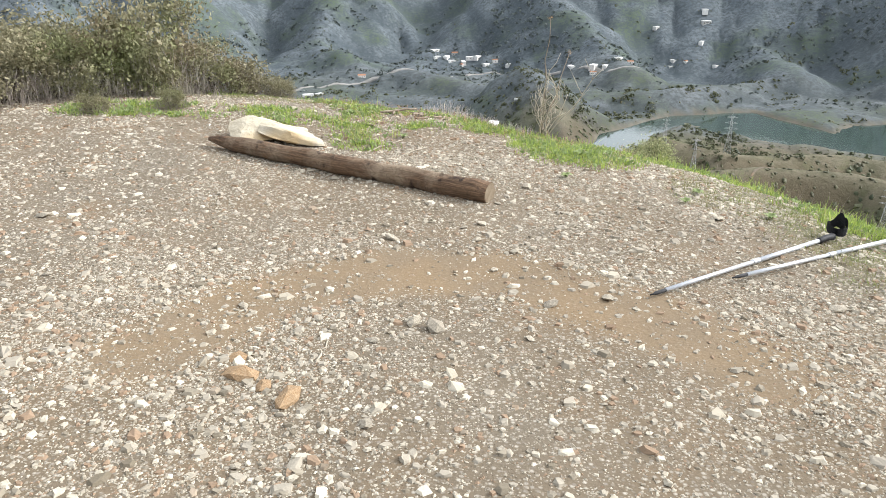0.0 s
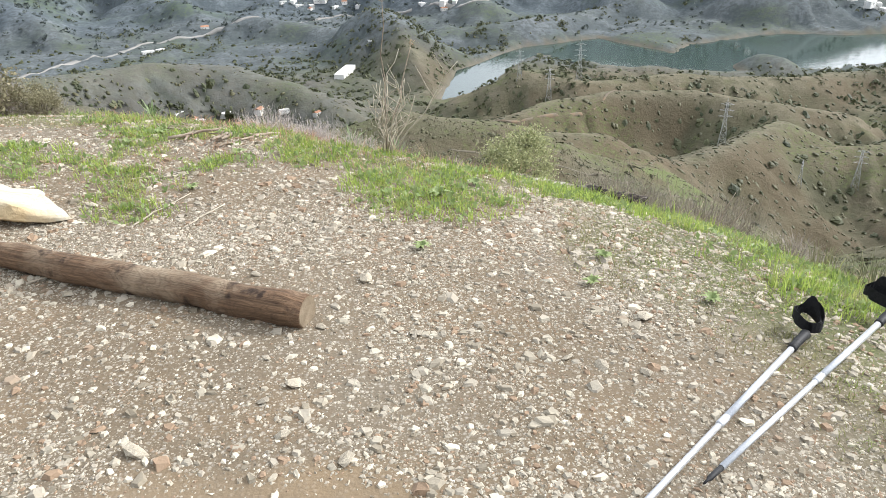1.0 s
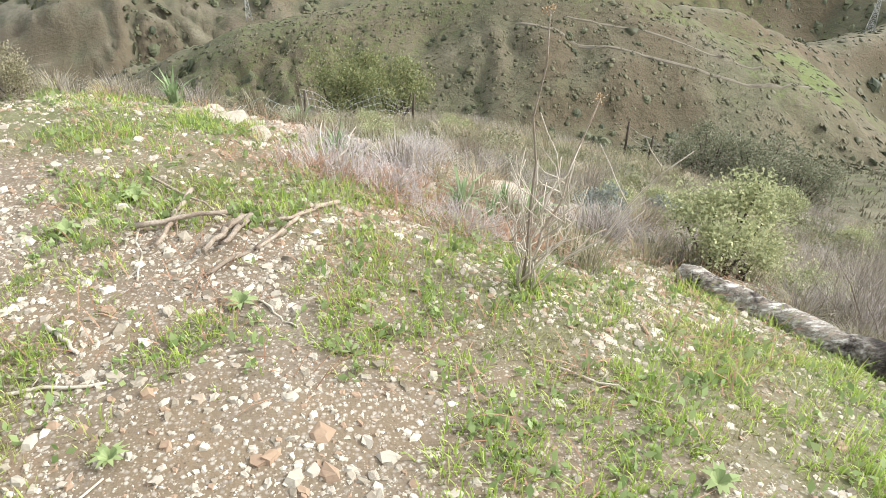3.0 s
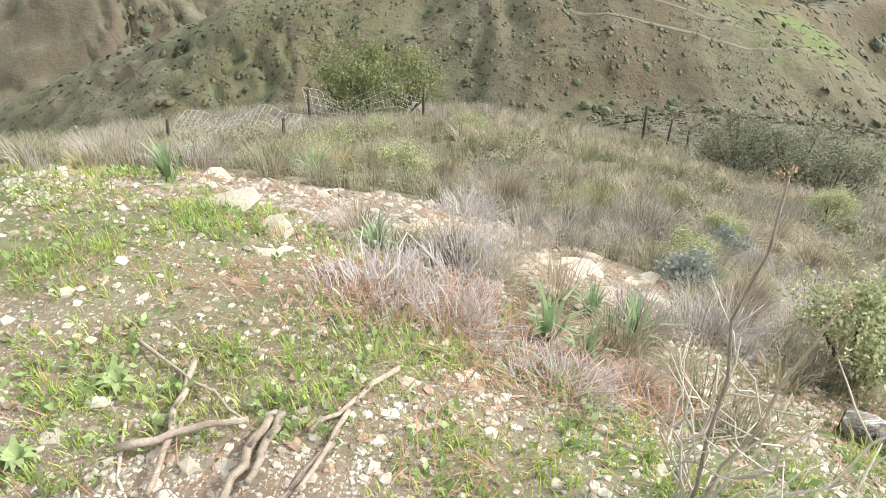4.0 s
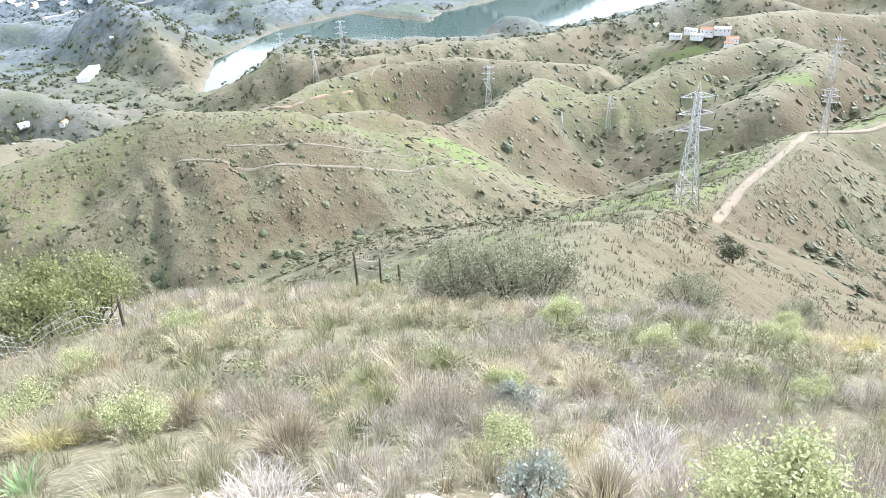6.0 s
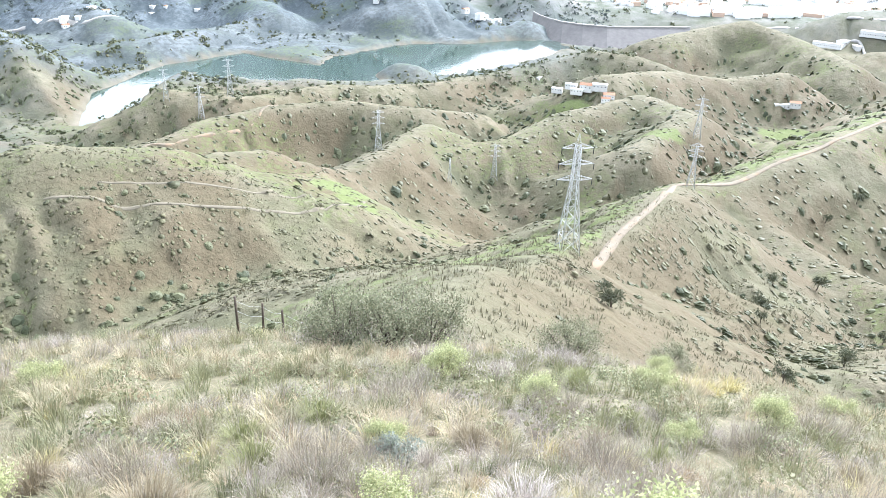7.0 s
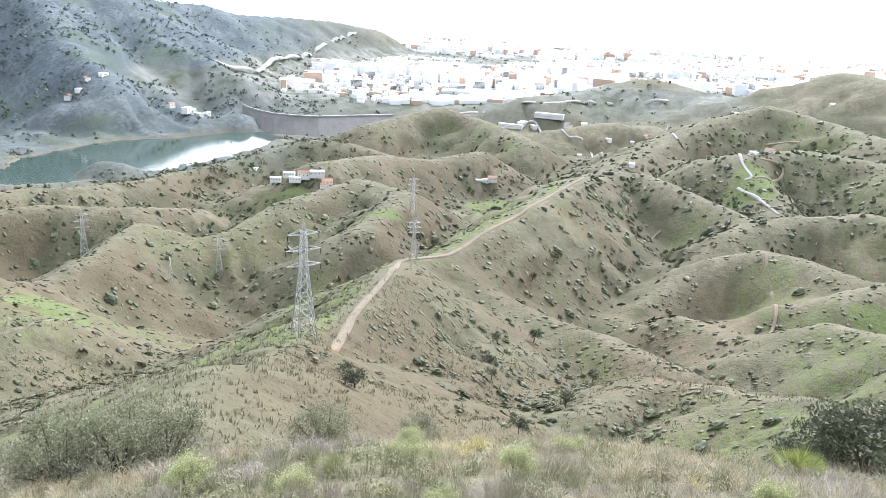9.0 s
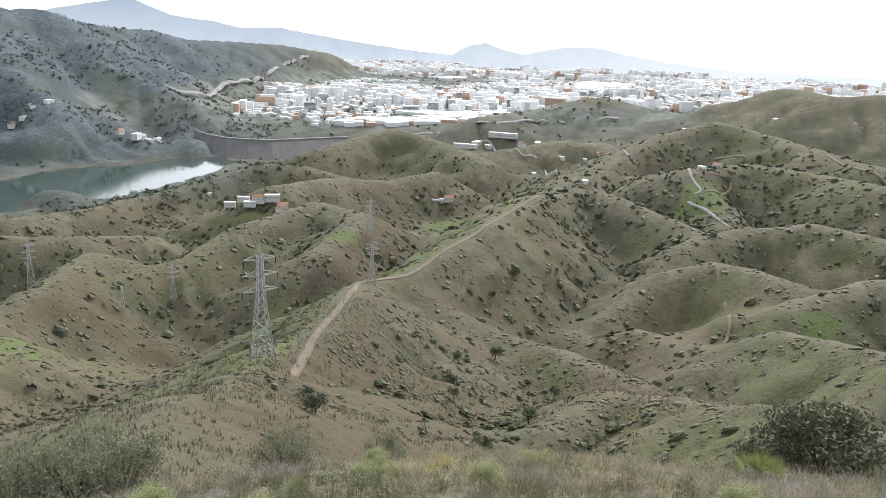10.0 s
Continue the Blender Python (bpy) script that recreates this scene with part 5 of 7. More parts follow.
# ---------------------------------------------------------------- stones and gravel
def chips(n, x, y, s, seed):
    """Small angular stones, bedded in the ground."""
    g = np.random.default_rng(seed)
    z = height(x, y)
    base = np.array([(1, 0, 0), (0, 1, 0), (-1, 0, 0), (0, -1, 0), (0, 0, 1), (0, 0, -1)], float)
    v = base[None] * g.uniform(0.55, 1.2, (n, 6, 1)) + g.normal(0, 0.16, (n, 6, 3))
    v = v * np.stack([s * g.uniform(0.7, 1.3, n), s * g.uniform(0.6, 1.1, n), s * g.uniform(0.3, 0.58, n)], 1)[:, None]
    a = g.uniform(0, 6.28, n)
    c, q = np.cos(a), np.sin(a)
    vx, vy = v[..., 0] * c[:, None] - v[..., 1] * q[:, None], v[..., 0] * q[:, None] + v[..., 1] * c[:, None]
    v = np.stack([vx + x[:, None], vy + y[:, None], v[..., 2] + (z + s * 0.05)[:, None]], -1).reshape(-1, 3)
    tri = np.array([(0, 1, 4), (1, 2, 4), (2, 3, 4), (3, 0, 4)])
    f = (np.arange(n)[:, None, None] * 6 + tri[None]).reshape(-1, 3)
    return v, f


def stones(n, x, y, s, seed):
    """Larger angular stones: uneven blocks with a smaller, tilted top."""
    g = np.random.default_rng(seed)
    z = height(x, y)
    ring = np.array([(1, 0), (0.25, 0.95), (-0.85, 0.55), (-0.7, -0.7), (0.35, -0.9)])
    low = np.concatenate([ring, np.full((5, 1), -0.35)], 1)
    top = np.concatenate([ring * 0.62, np.full((5, 1), 0.55)], 1)
    v = np.concatenate([low, top])[None] * g.uniform(0.75, 1.25, (n, 10, 1)) + g.normal(0, 0.1, (n, 10, 3))
    v[..., 2] += v[..., 0] * g.normal(0, 0.2, (n, 1)) + v[..., 1] * g.normal(0, 0.2, (n, 1))
    v = v * np.stack([s * g.uniform(0.8, 1.3, n), s * g.uniform(0.6, 1.0, n), s * g.uniform(0.32, 0.62, n)], 1)[:, None]
    a = g.uniform(0, 6.28, n)
    c, q = np.cos(a)[:, None], np.sin(a)[:, None]
    v = np.stack([v[..., 0] * c - v[..., 1] * q + x[:, None], v[..., 0] * q + v[..., 1] * c + y[:, None], v[..., 2] + (z + s * 0.08)[:, None]], -1).reshape(-1, 3)
    tri = []
    for k in range(5):
        m = (k + 1) % 5
        tri += [(k, m, 5 + m), (k, 5 + m, 5 + k)]
    tri = np.array(tri + [(5, 6, 7), (5, 7, 8), (5, 8, 9)])
    return v, (np.arange(n)[:, None, None] * 10 + tri[None]).reshape(-1, 3)


def gravel_material(name, f=1.0):
    """Chips of stone, each of its own shade; f: how pale the kind of stone is."""
    n = Nodes(name)
    r = n.random_island()
    col = n.mix(r, (0.17 * f, 0.142 * f, 0.10 * f), (0.58 * f, 0.52 * f, 0.41 * f))
    w = n.node("TexWhiteNoise")
    w.noise_dimensions = "1D"
    n.link(r, w.inputs["W"])
    col = n.mix(n.ramp(w.outputs["Value"], 0.80, 0.84), col, (0.27, 0.19, 0.125))
    col = n.mix(n.ramp(w.outputs["Value"], 0.30, 0.27), col, (0.345, 0.305, 0.24))
    n.colour(col)
    n.rough(0.85)
    n.bump(n.noise(120, 3, 0.6, n.where(), 0.2, 0.8), 0.4, 0.003)
    return n.mat


M_GRAVEL = gravel_material("gravel_chips")
M_RUBBLE = gravel_material("grey_rubble", 0.72)


def gravel_density(x, y):
    d = edge_distance(x, y)
    rut = fade_line(x, y, RUT, 0.22)
    thick = 0.34 + 0.66 * step(fractal(x / 0.8, y / 0.8, 4, 111), -0.3, 0.2)
    heap = np.exp(-((x + 0.65) ** 2 + (y - 1.62) ** 2) / 0.12) + np.exp(-((x - 1.6) ** 2 + (y - 2.4) ** 2) / 0.2)
    return np.clip((thick * (1 - 0.7 * rut) + heap) * (1 - 0.75 * greenness(x, y)) * (1 - 0.85 * step(d, 5.6, 7.0)), 0.02, 1.4)


g = np.random.default_rng(21)
n = 205000
x, y = g.uniform(-4.2, 3.0, n), g.uniform(0.6, 9.2, n)
rim = np.minimum(np.minimum(x + 4.2, 3.0 - x), np.minimum(y - 0.6, 9.2 - y))
ok = gravel_density(x, y) * step(rim, 0.0, 0.9) > g.uniform(0, 1.0, n)
x, y = x[ok], y[ok]
size = np.clip(g.lognormal(math.log(0.0080), 0.48, len(x)), 0.004, 0.034)
big = size > 0.012
# finer chips where people tread
n = 190000
fx, fy = g.uniform(-2.0, 2.3, n), g.uniform(1.0, 5.6, n)
ok = gravel_density(fx, fy) * step(np.minimum(np.minimum(fx + 2.0, 2.3 - fx), 5.6 - fy), 0.0, 0.7) > g.uniform(0.1, 1.0, n)
fx, fy = fx[ok], fy[ok]
stuff("gravel", *merged([chips(len(fx), fx, fy, g.uniform(0.0032, 0.0068, len(fx)), 28), chips((~big).sum(), x[~big], y[~big], size[~big], 22), stones(big.sum(), x[big], y[big], size[big], 23)]), M_GRAVEL, "pale grey and buff gravel chips on bare earth", "gravel")
# thinner gravel over the rest of the top
x, y = g.uniform(-8.2, 2.6, 22000), g.uniform(-2.8, 7.6, 22000)
ok = (edge_distance(x, y) < 5.0) & (np.minimum(np.minimum(x + 4.2, 3.0 - x), y - 0.6) < g.uniform(0, 0.9, len(x)))
x, y = x[ok], y[ok]
stuff("gravel", *chips(len(x), x, y, np.clip(g.lognormal(math.log(0.013), 0.4, len(x)), 0.006, 0.03), 24), M_GRAVEL, "thin scatter of pale gravel on trodden earth", "gravel")
# rubble of the stony slope
x, y, g = polar_scatter(46000, 2.5, 8.0, -40, 60, 25)
ok = bare(x, y) * (edge_distance(x, y) > 5.2) > g.uniform(0.02, 1, len(x))
x, y = x[ok], y[ok]
stuff("rubble", *stones(len(x), x, y, np.clip(g.lognormal(math.log(0.009), 0.65, len(x)), 0.0035, 0.045), 26), M_RUBBLE, "broken pale stones on the bare slope", "rubble")

STONE_MESHES = []
for k in range(14):
    me = rock_mesh("stone", (1.0, 0.75, 0.5), 60 + k, 1, 0.5, 6)
    me.materials.append(M_STONE)
    STONE_MESHES.append(me)


def lay_stone(x, y, s, seed, sink=0.25):
    r = random.Random(seed)
    ob = new("stone", STONE_MESHES[seed % 14])
    ob.parent = ground
    ob.matrix_basis = pose(x, y, ground_z(x, y) + s * (0.5 - sink) * 0.5, r.uniform(-14, 14), r.uniform(-14, 14), r.uniform(0, 360))
    ob.scale = (s, s * r.uniform(0.8, 1.15), s * r.uniform(0.5, 0.85))
    return ob


# stones that can be told apart: place and half width
STONES = ((0.42, 2.60, 0.042), (0.22, 2.95, 0.028), (-0.76, 2.56, 0.034), (-0.10, 2.44, 0.05), (-0.46, 2.46, 0.03), (1.56, 2.63, 0.05), (1.72, 2.5, 0.05), (0.36, 2.97, 0.022), (-2.03, 3.54, 0.06),
          (1.44, 3.66, 0.055), (0.49, 4.16, 0.05), (1.17, 3.41, 0.035), (1.3, 3.35, 0.03), (0.20, 3.53, 0.04), (0.33, 3.14, 0.04), (-0.24, 3.30, 0.05), (0.16, 3.28, 0.034), (0.06, 4.29, 0.03), (1.08, 3.48, 0.03),
          (-0.02, 2.38, 0.06), (-0.24, 2.3, 0.04), (0.1, 3.45, 0.03), (0.3, 3.84, 0.03))
for i, (x, y, s) in enumerate(STONES):
    lay_stone(x, y, s, 500 + i)
ROCKS = ((-1.75, 8.42, 0.16), (-0.68, 7.98, 0.24), (-0.42, 7.72, 0.16), (-0.72, 6.46, 0.075), (0.14, 6.14, 0.085), (0.24, 6.2, 0.06), (0.36, 6.17, 0.06), (0.33, 6.04, 0.035), (0.10, 6.0, 0.035), (-0.32, 5.92, 0.05), (1.03, 7.70, 0.12), (1.33, 7.88, 0.15),
         (-0.29, 6.35, 0.05), (0.45, 7.5, 0.1), (-0.82, 8.58, 0.16), (-0.38, 7.46, 0.10), (-0.13, 7.82, 0.10), (0.98, 8.02, 0.16), (1.42, 8.32, 0.17), (0.80, 7.98, 0.10), (0.75, 7.6, 0.09), (-2.1, 9.6, 0.3), (-1.4, 9.0, 0.2), (0.2, 8.3, 0.12), (0.0, 7.5, 0.08), (1.15, 8.5, 0.14), (-0.2, 8.2, 0.1), (1.07, 5.92, 0.06))
for i, (x, y, s) in enumerate(ROCKS):
    ob = lay_stone(x, y, s, 540 + i, 0.7)
    ob.scale.z *= 0.48 if s < 0.13 else 0.34
for i, (x, y, s) in enumerate(((-0.64, 2.07, 0.085), (-0.47, 1.93, 0.085), (-0.56, 2.0, 0.05), (-0.68, 2.17, 0.05))):
    ob = lay_stone(x, y, s, 600 + i, 0.5)
    ob.data = ob.data.copy()
    ob.data.materials[0] = M_RUST
r = random.Random(9)
count = 0
while count < 230:
    x, y = r.uniform(-2.6, 2.4), r.uniform(1.1, 8.8)
    dens = float(gravel_density(np.array([x]), np.array([y]))[0])
    if r.random() < dens:
        lay_stone(x, y, min(0.045, r.lognormvariate(math.log(0.018), 0.35)), 700 + count)
        count += 1


# ---------------------------------------------------------------- tracks, roads and the dam
M_TRACK = varied("pale_track", (0.15, 0.122, 0.088), (0.205, 0.172, 0.13), 0.4, 0.95, 0.3, 0.05, c=(0.20, 0.145, 0.095))
M_FAINT = varied("faint_path", (0.135, 0.118, 0.086), (0.175, 0.152, 0.112), 0.4, 0.95, 0.2, 0.03)
M_ROAD = varied("concrete_road", (0.25, 0.24, 0.22), (0.34, 0.325, 0.30), 0.05, 0.9, 0)
M_DAM = varied("dam_rockfill", (0.13, 0.122, 0.118), (0.17, 0.16, 0.152), 0.02, 0.95, 0.2, 0.3)
M_WHITE = varied("white_render", (0.72, 0.70, 0.66), (0.80, 0.79, 0.76), 0.3, 0.8, 0.1, 0.01, rnd="object")
M_TILE = varied("roof_tile", (0.30, 0.15, 0.09), (0.38, 0.22, 0.14), 0.8, 0.85, 0.4, 0.03, rnd="object")
M_PANE = varied("window_glass", (0.03, 0.035, 0.04), (0.05, 0.055, 0.06), 1.0, 0.15, 0)
M_STEEL = varied("galvanised_steel", (0.44, 0.44, 0.43), (0.54, 0.54, 0.52), 0.8, 0.55, 0)
M_POST = varied("dark_fence_post", (0.055, 0.042, 0.032), (0.10, 0.08, 0.06), 12, 0.9, 0.4, 0.005)


def ribbon(name, pts, width, lift, material, label, category):
    """A track or road laid over the ground along points."""
    pts = [Vector((*p, 0)) for p in pts]
    line = []
    for i in range(len(pts) - 1):
        p0, p1, p2, p3 = pts[max(i - 1, 0)], pts[i], pts[i + 1], pts[min(i + 2, len(pts) - 1)]
        n = max(4, int((p2 - p1).length / max(2.0, width * 0.9)))
        for k in range(n):
            t = k / n
            line.append(0.5 * ((2 * p1) + (p2 - p0) * t + (2 * p0 - 5 * p1 + 4 * p2 - p3) * t * t + (3 * p1 - p0 - 3 * p2 + p3) * t ** 3))
    line.append(pts[-1])
    c = np.array([(p.x, p.y) for p in line])
    d = np.gradient(c, axis=0)
    d /= np.linalg.norm(d, axis=1)[:, None] + 1e-9
    side = np.stack([-d[:, 1], d[:, 0]], 1)
    wob = width * (1 + 0.22 * fractal(c[:, 0] / (4 * width), c[:, 1] / (4 * width), 2, 5))[:, None]
    wob[:3] *= np.array([[0.35], [0.7], [0.9]])
    cols = [c + side * wob * k for k in (-0.5, -0.17, 0.17, 0.5)]
    zs = [height(q[:, 0], q[:, 1]) for q in cols]
    top = np.maximum.reduce(zs) if lift > 1.4 else None
    v, n = [], len(c)
    for q, z in zip(cols, zs):
        v.append(np.stack([q[:, 0], q[:, 1], (z if top is None else top) + lift], 1))
    v.append(np.stack([cols[3][:, 0], cols[3][:, 1], zs[3] - 2], 1))
    v.insert(0, np.stack([cols[0][:, 0], cols[0][:, 1], zs[0] - 2], 1))
    i = np.arange(n - 1)
    f = np.concatenate([np.stack([i + k * n, i + 1 + k * n, i + 1 + (k + 1) * n, i + (k + 1) * n], 1) for k in range(5)])
    me = mesh_from(name, np.concatenate(v), f)
    me.materials.append(material)
    return tagged(new(name, me), label, category, kind="structure")


ribbon("dirt_track", TRAIL, 3.1, 0.35, M_TRACK, "pale dirt track along a hill crest", "dirt track")
ribbon("dirt_track", [(539, 64), (521, 60), (506, 57), (491, 50), (470, 49), (440, 44), (417, 40), (402, 40), (387, 44)], 2.0, 0.35, M_TRACK, "winding pale dirt track on a hillside", "dirt track")
ribbon("dirt_track", [(770, 83), (799, 110), (826, 137), (840, 124), (871, 141), (905, 151), (960, 170)], 3.2, 0.6, M_ROAD, "pale concrete lane winding up a green hill", "lane")
ribbon("dirt_track", [(905, 151), (890, 132), (902, 104), (876, 101), (840, 120)], 2.4, 0.6, M_TRACK, "pale track round a green field", "dirt track")
ribbon("dirt_track", [(130, 528), (145, 545), (161, 543), (184, 552), (212, 561), (241, 570), (258, 589), (300, 612)], 2.0, 0.35, M_TRACK, "pale dirt track over a scrub hill", "dirt track")
ribbon("dirt_track", [(40, 300), (66, 290), (93, 282), (114, 279), (145, 281), (172, 300), (193, 323)], 1.3, 0.14, M_FAINT, "narrow contour track on a hillside", "dirt track")
ribbon("dirt_track", [(60, 304), (87, 297), (103, 294), (120, 292), (144, 294)], 1.0, 0.14, M_FAINT, "faint contour path on a hillside", "dirt track")
ribbon("dirt_track", [(593, 168), (615, 166), (630, 166), (640, 162)], 2.0, 0.5, M_TRACK, "short pale track on a hillside", "dirt track")
ribbon("dirt_track", [(640, 196), (655, 198), (680, 199)], 1.6, 0.5, M_TRACK, "short faint path near a crest", "dirt track")
ribbon("dirt_track", [(1173, 397), (1280, 450), (1391, 507), (1382, 552), (1480, 630), (1601, 711), (1602, 741)], 4.2, 0.9, M_ROAD, "pale lane through the hills", "lane")
ribbon("dirt_track", [(1147, 280), (1250, 330), (1400, 380), (1560, 410), (1676, 430)], 3.6, 0.9, M_ROAD, "pale lane over a distant hill", "lane")
ribbon("dirt_track", [(1226, 166), (1228, 140), (1227, 115)], 3.2, 0.8, M_TRACK, "short pale track on a distant hill", "dirt track")
ribbon("dirt_track", [(1020, -90), (1055, -62), (1085, -40), (1115, -18), (1180, 10)], 3.4, 0.8, M_TRACK, "pale track on a distant slope", "dirt track")
ribbon("road", [(-470, 1060), (-400, 1180), (-294, 1375), (-240, 1440), (-160, 1480), (-74, 1500), (10, 1580), (110, 1660), (221, 1640), (297, 1577), (349, 1520), (430, 1540)], 9, 1.2, M_ROAD, "pale motorway along the valley floor", "motorway")
ribbon("road", [(1440, 1600), (1476, 1577), (1531, 1582), (1606, 1604), (1710, 1680), (1835, 1757), (2033, 1840), (2259, 1931), (2422, 2010), (2772, 2153)], 12, 1.0, M_ROAD, "pale motorway climbing past the town", "motorway")
ribbon("road", [(1560, 1000), (1656, 845), (1690, 740), (1822, 640), (1886, 491)], 9, 0.9, M_ROAD, "pale main road before the town", "main road")
ribbon("road", [(1735, 118), (1732, 33), (1713, -9), (1680, -70)], 9, 0.9, M_ROAD, "pale main road between hills", "main road")


def build_dam():
    ob = tagged(new("dam"), "grey rockfill dam with a pale crest road", "dam", kind="structure")
    crest = [Vector((1225, 1275, -214)), Vector((1195, 1225, -214)), Vector((1175, 1170, -214)), Vector((1166, 1124, -214)), Vector((1178, 1078, -214)), Vector((1203, 1035, -214)), Vector((1311, 978, -214)), Vector((1360, 950, -214))]
    toward = Vector((-0.72, -0.69, 0))
    rows = []
    bm = bmesh.new()
    for p in crest:
        rows.append([bm.verts.new(q) for q in (p + toward * 84 - Vector((0, 0, 42)), p + toward * 42 - Vector((0, 0, 21)), p, p - toward * 12, p - toward * 70 - Vector((0, 0, 40)))])
    for a, b in zip(rows[:-1], rows[1:]):
        for k in range(4):
            bm.faces.new((a[k], b[k], b[k + 1], a[k + 1]))
    bmesh.ops.subdivide_edges(bm, edges=bm.edges[:], cuts=2, use_grid_fill=True)
    part("rockfill", bm, M_DAM, ob)
    bm = bmesh.new()
    for a, b in zip(crest[:-1], crest[1:]):
        vs = [bm.verts.new(q) for q in (a + Vector((0, 0, 0.3)), b + Vector((0, 0, 0.3)), b + Vector((0, 0, 2.6)), a + Vector((0, 0, 2.6)), a - toward * 9 + Vector((0, 0, 2.6)), b - toward * 9 + Vector((0, 0, 2.6)))]
        bm.faces.new(vs[:4])
        bm.faces.new((vs[3], vs[2], vs[5], vs[4]))
    part("crest_road", bm, M_ROAD, ob, "pale road along the crest")


build_dam()

# ---------------------------------------------------------------- pylons
def strut(bm, a, b, r):
    tube(bm, [a, b], [r * 0.75, r * 0.75], 4, caps=False)


def build_pylon(high, foot, waist, arms, peak, label):
    """A lattice pylon: four legs, bracing, cross arms and a peak."""
    ob = thing("pylon", label, "pylon", group="power pylons")
    neck = high * 0.62

    def corner(k, z):
        sx, sy = ((1, 1), (-1, 1), (-1, -1), (1, -1))[k]
        w = foot + (waist - foot) * min(1, z / neck) if z < neck else waist + (0.45 - waist) * (z - neck) / (high - neck) * 0.6
        return Vector((sx * w, sy * w, z))

    for k in range(4):
        part("leg", tube(bmesh.new(), [corner(k, -1.5), corner(k, neck), corner(k, high * 0.95)], [0.19, 0.15, 0.10], 5), M_STEEL, ob)
    levels = [0]
    while levels[-1] < high * 0.93:
        levels.append(levels[-1] + max(1.5, 5.2 * (1 - levels[-1] / high * 0.75)))
    bm = bmesh.new()
    for i, (z0, z1) in enumerate(zip(levels[:-1], levels[1:])):
        z1 = min(z1, high * 0.95)
        for k in range(4):
            j = (k + 1) % 4
            strut(bm, corner(k, z0), corner(j, z1), 0.11)
            strut(bm, corner(j, z0), corner(k, z1), 0.11)
            strut(bm, corner(k, z1), corner(j, z1), 0.10)
    tagged(part("bracing", bm, M_STEEL, ob), kind="stuff")
    for z, span in arms:
        for s in (-1, 1):
            bm = bmesh.new()
            tip = Vector((s * span, 0, z + 0.2))
            for q in (-1, 1):
                strut(bm, Vector((s * waist * 0.6, q * waist * 0.7, z)), tip, 0.12)
                strut(bm, Vector((s * waist * 0.6, q * waist * 0.7, z + 1.6)), tip, 0.10)
            for t in (0.3, 0.55, 0.8):
                a = Vector((s * waist * 0.6, 0, z)).lerp(tip, t)
                strut(bm, a + Vector((0, -waist * 0.7 * (1 - t), 0)), a + Vector((0, waist * 0.7 * (1 - t), 0)), 0.05)
                strut(bm, a, a + Vector((0, 0, 1.6 * (1 - t))), 0.05)
            arm = part("cross_arm", bm, M_STEEL, ob)
            part("insulator", tube(bmesh.new(), [tip, tip - Vector((0, 0, 0.4)), tip - Vector((0, 0, 1.9))], [0.05, 0.13, 0.13], 6), M_PANE, arm, "hanging dark insulator string")
    bm = bmesh.new()
    for k in range(4):
        strut(bm, corner(k, high * 0.94), Vector((0, 0, high * (1 + peak))), 0.07)
    part("peak", bm, M_STEEL, ob)
    return ob


PYLON_LABEL = "grey steel lattice pylon on a scrub hill"
tall = build_pylon(36.5, 3.1, 1.05, ((23.5, 5.6), (28.5, 5.6), (33.5, 5.0)), 0.05, "tall grey steel lattice pylon beside a dirt track")
tall.matrix_basis = pose(164, 152, ground_z(164, 152), 0, 0, -28)
for x, y, s, turn in ((361, 409, 0.78, -35), (272, 433, 0.82, -30), (495, 328, 0.9, -50), (300, 770, 1.18, -20), (256, 741, 0.95, -25), (233, 773, 0.9, -15), (-122, 541, 0.85, 20), (62, 500, 0.8, -10), (330, 700, 0.8, -25)):
    c = copy_thing(tall, pose(x, y, ground_z(x, y), 0, 0, turn))
    c.scale = (s,) * 3
    tagged(c, PYLON_LABEL)
small = build_pylon(25, 2.2, 0.7, ((17.5, 3.6), (20.6, 4.4), (23.6, 3.6)), 0.04, "grey steel pylon with short wide arms on a crest")
small.matrix_basis = pose(356, 236, ground_z(356, 236), 0, 0, -50)
for x, y, s, turn in ((317, 408, 0.72, 50),):
    c = copy_thing(small, pose(x, y, ground_z(x, y), 0, 0, turn))
    c.scale = (s,) * 3


# ---------------------------------------------------------------- houses
def box(bm, x0, y0, z0, x1, y1, z1):
    vs = [bm.verts.new(p) for p in ((x0, y0, z0), (x1, y0, z0), (x1, y1, z0), (x0, y1, z0), (x0, y0, z1), (x1, y0, z1), (x1, y1, z1), (x0, y1, z1))]
    for f in ((0, 3, 2, 1), (4, 5, 6, 7), (0, 1, 5, 4), (1, 2, 6, 5), (2, 3, 7, 6), (3, 0, 4, 7)):
        bm.faces.new([vs[k] for k in f])


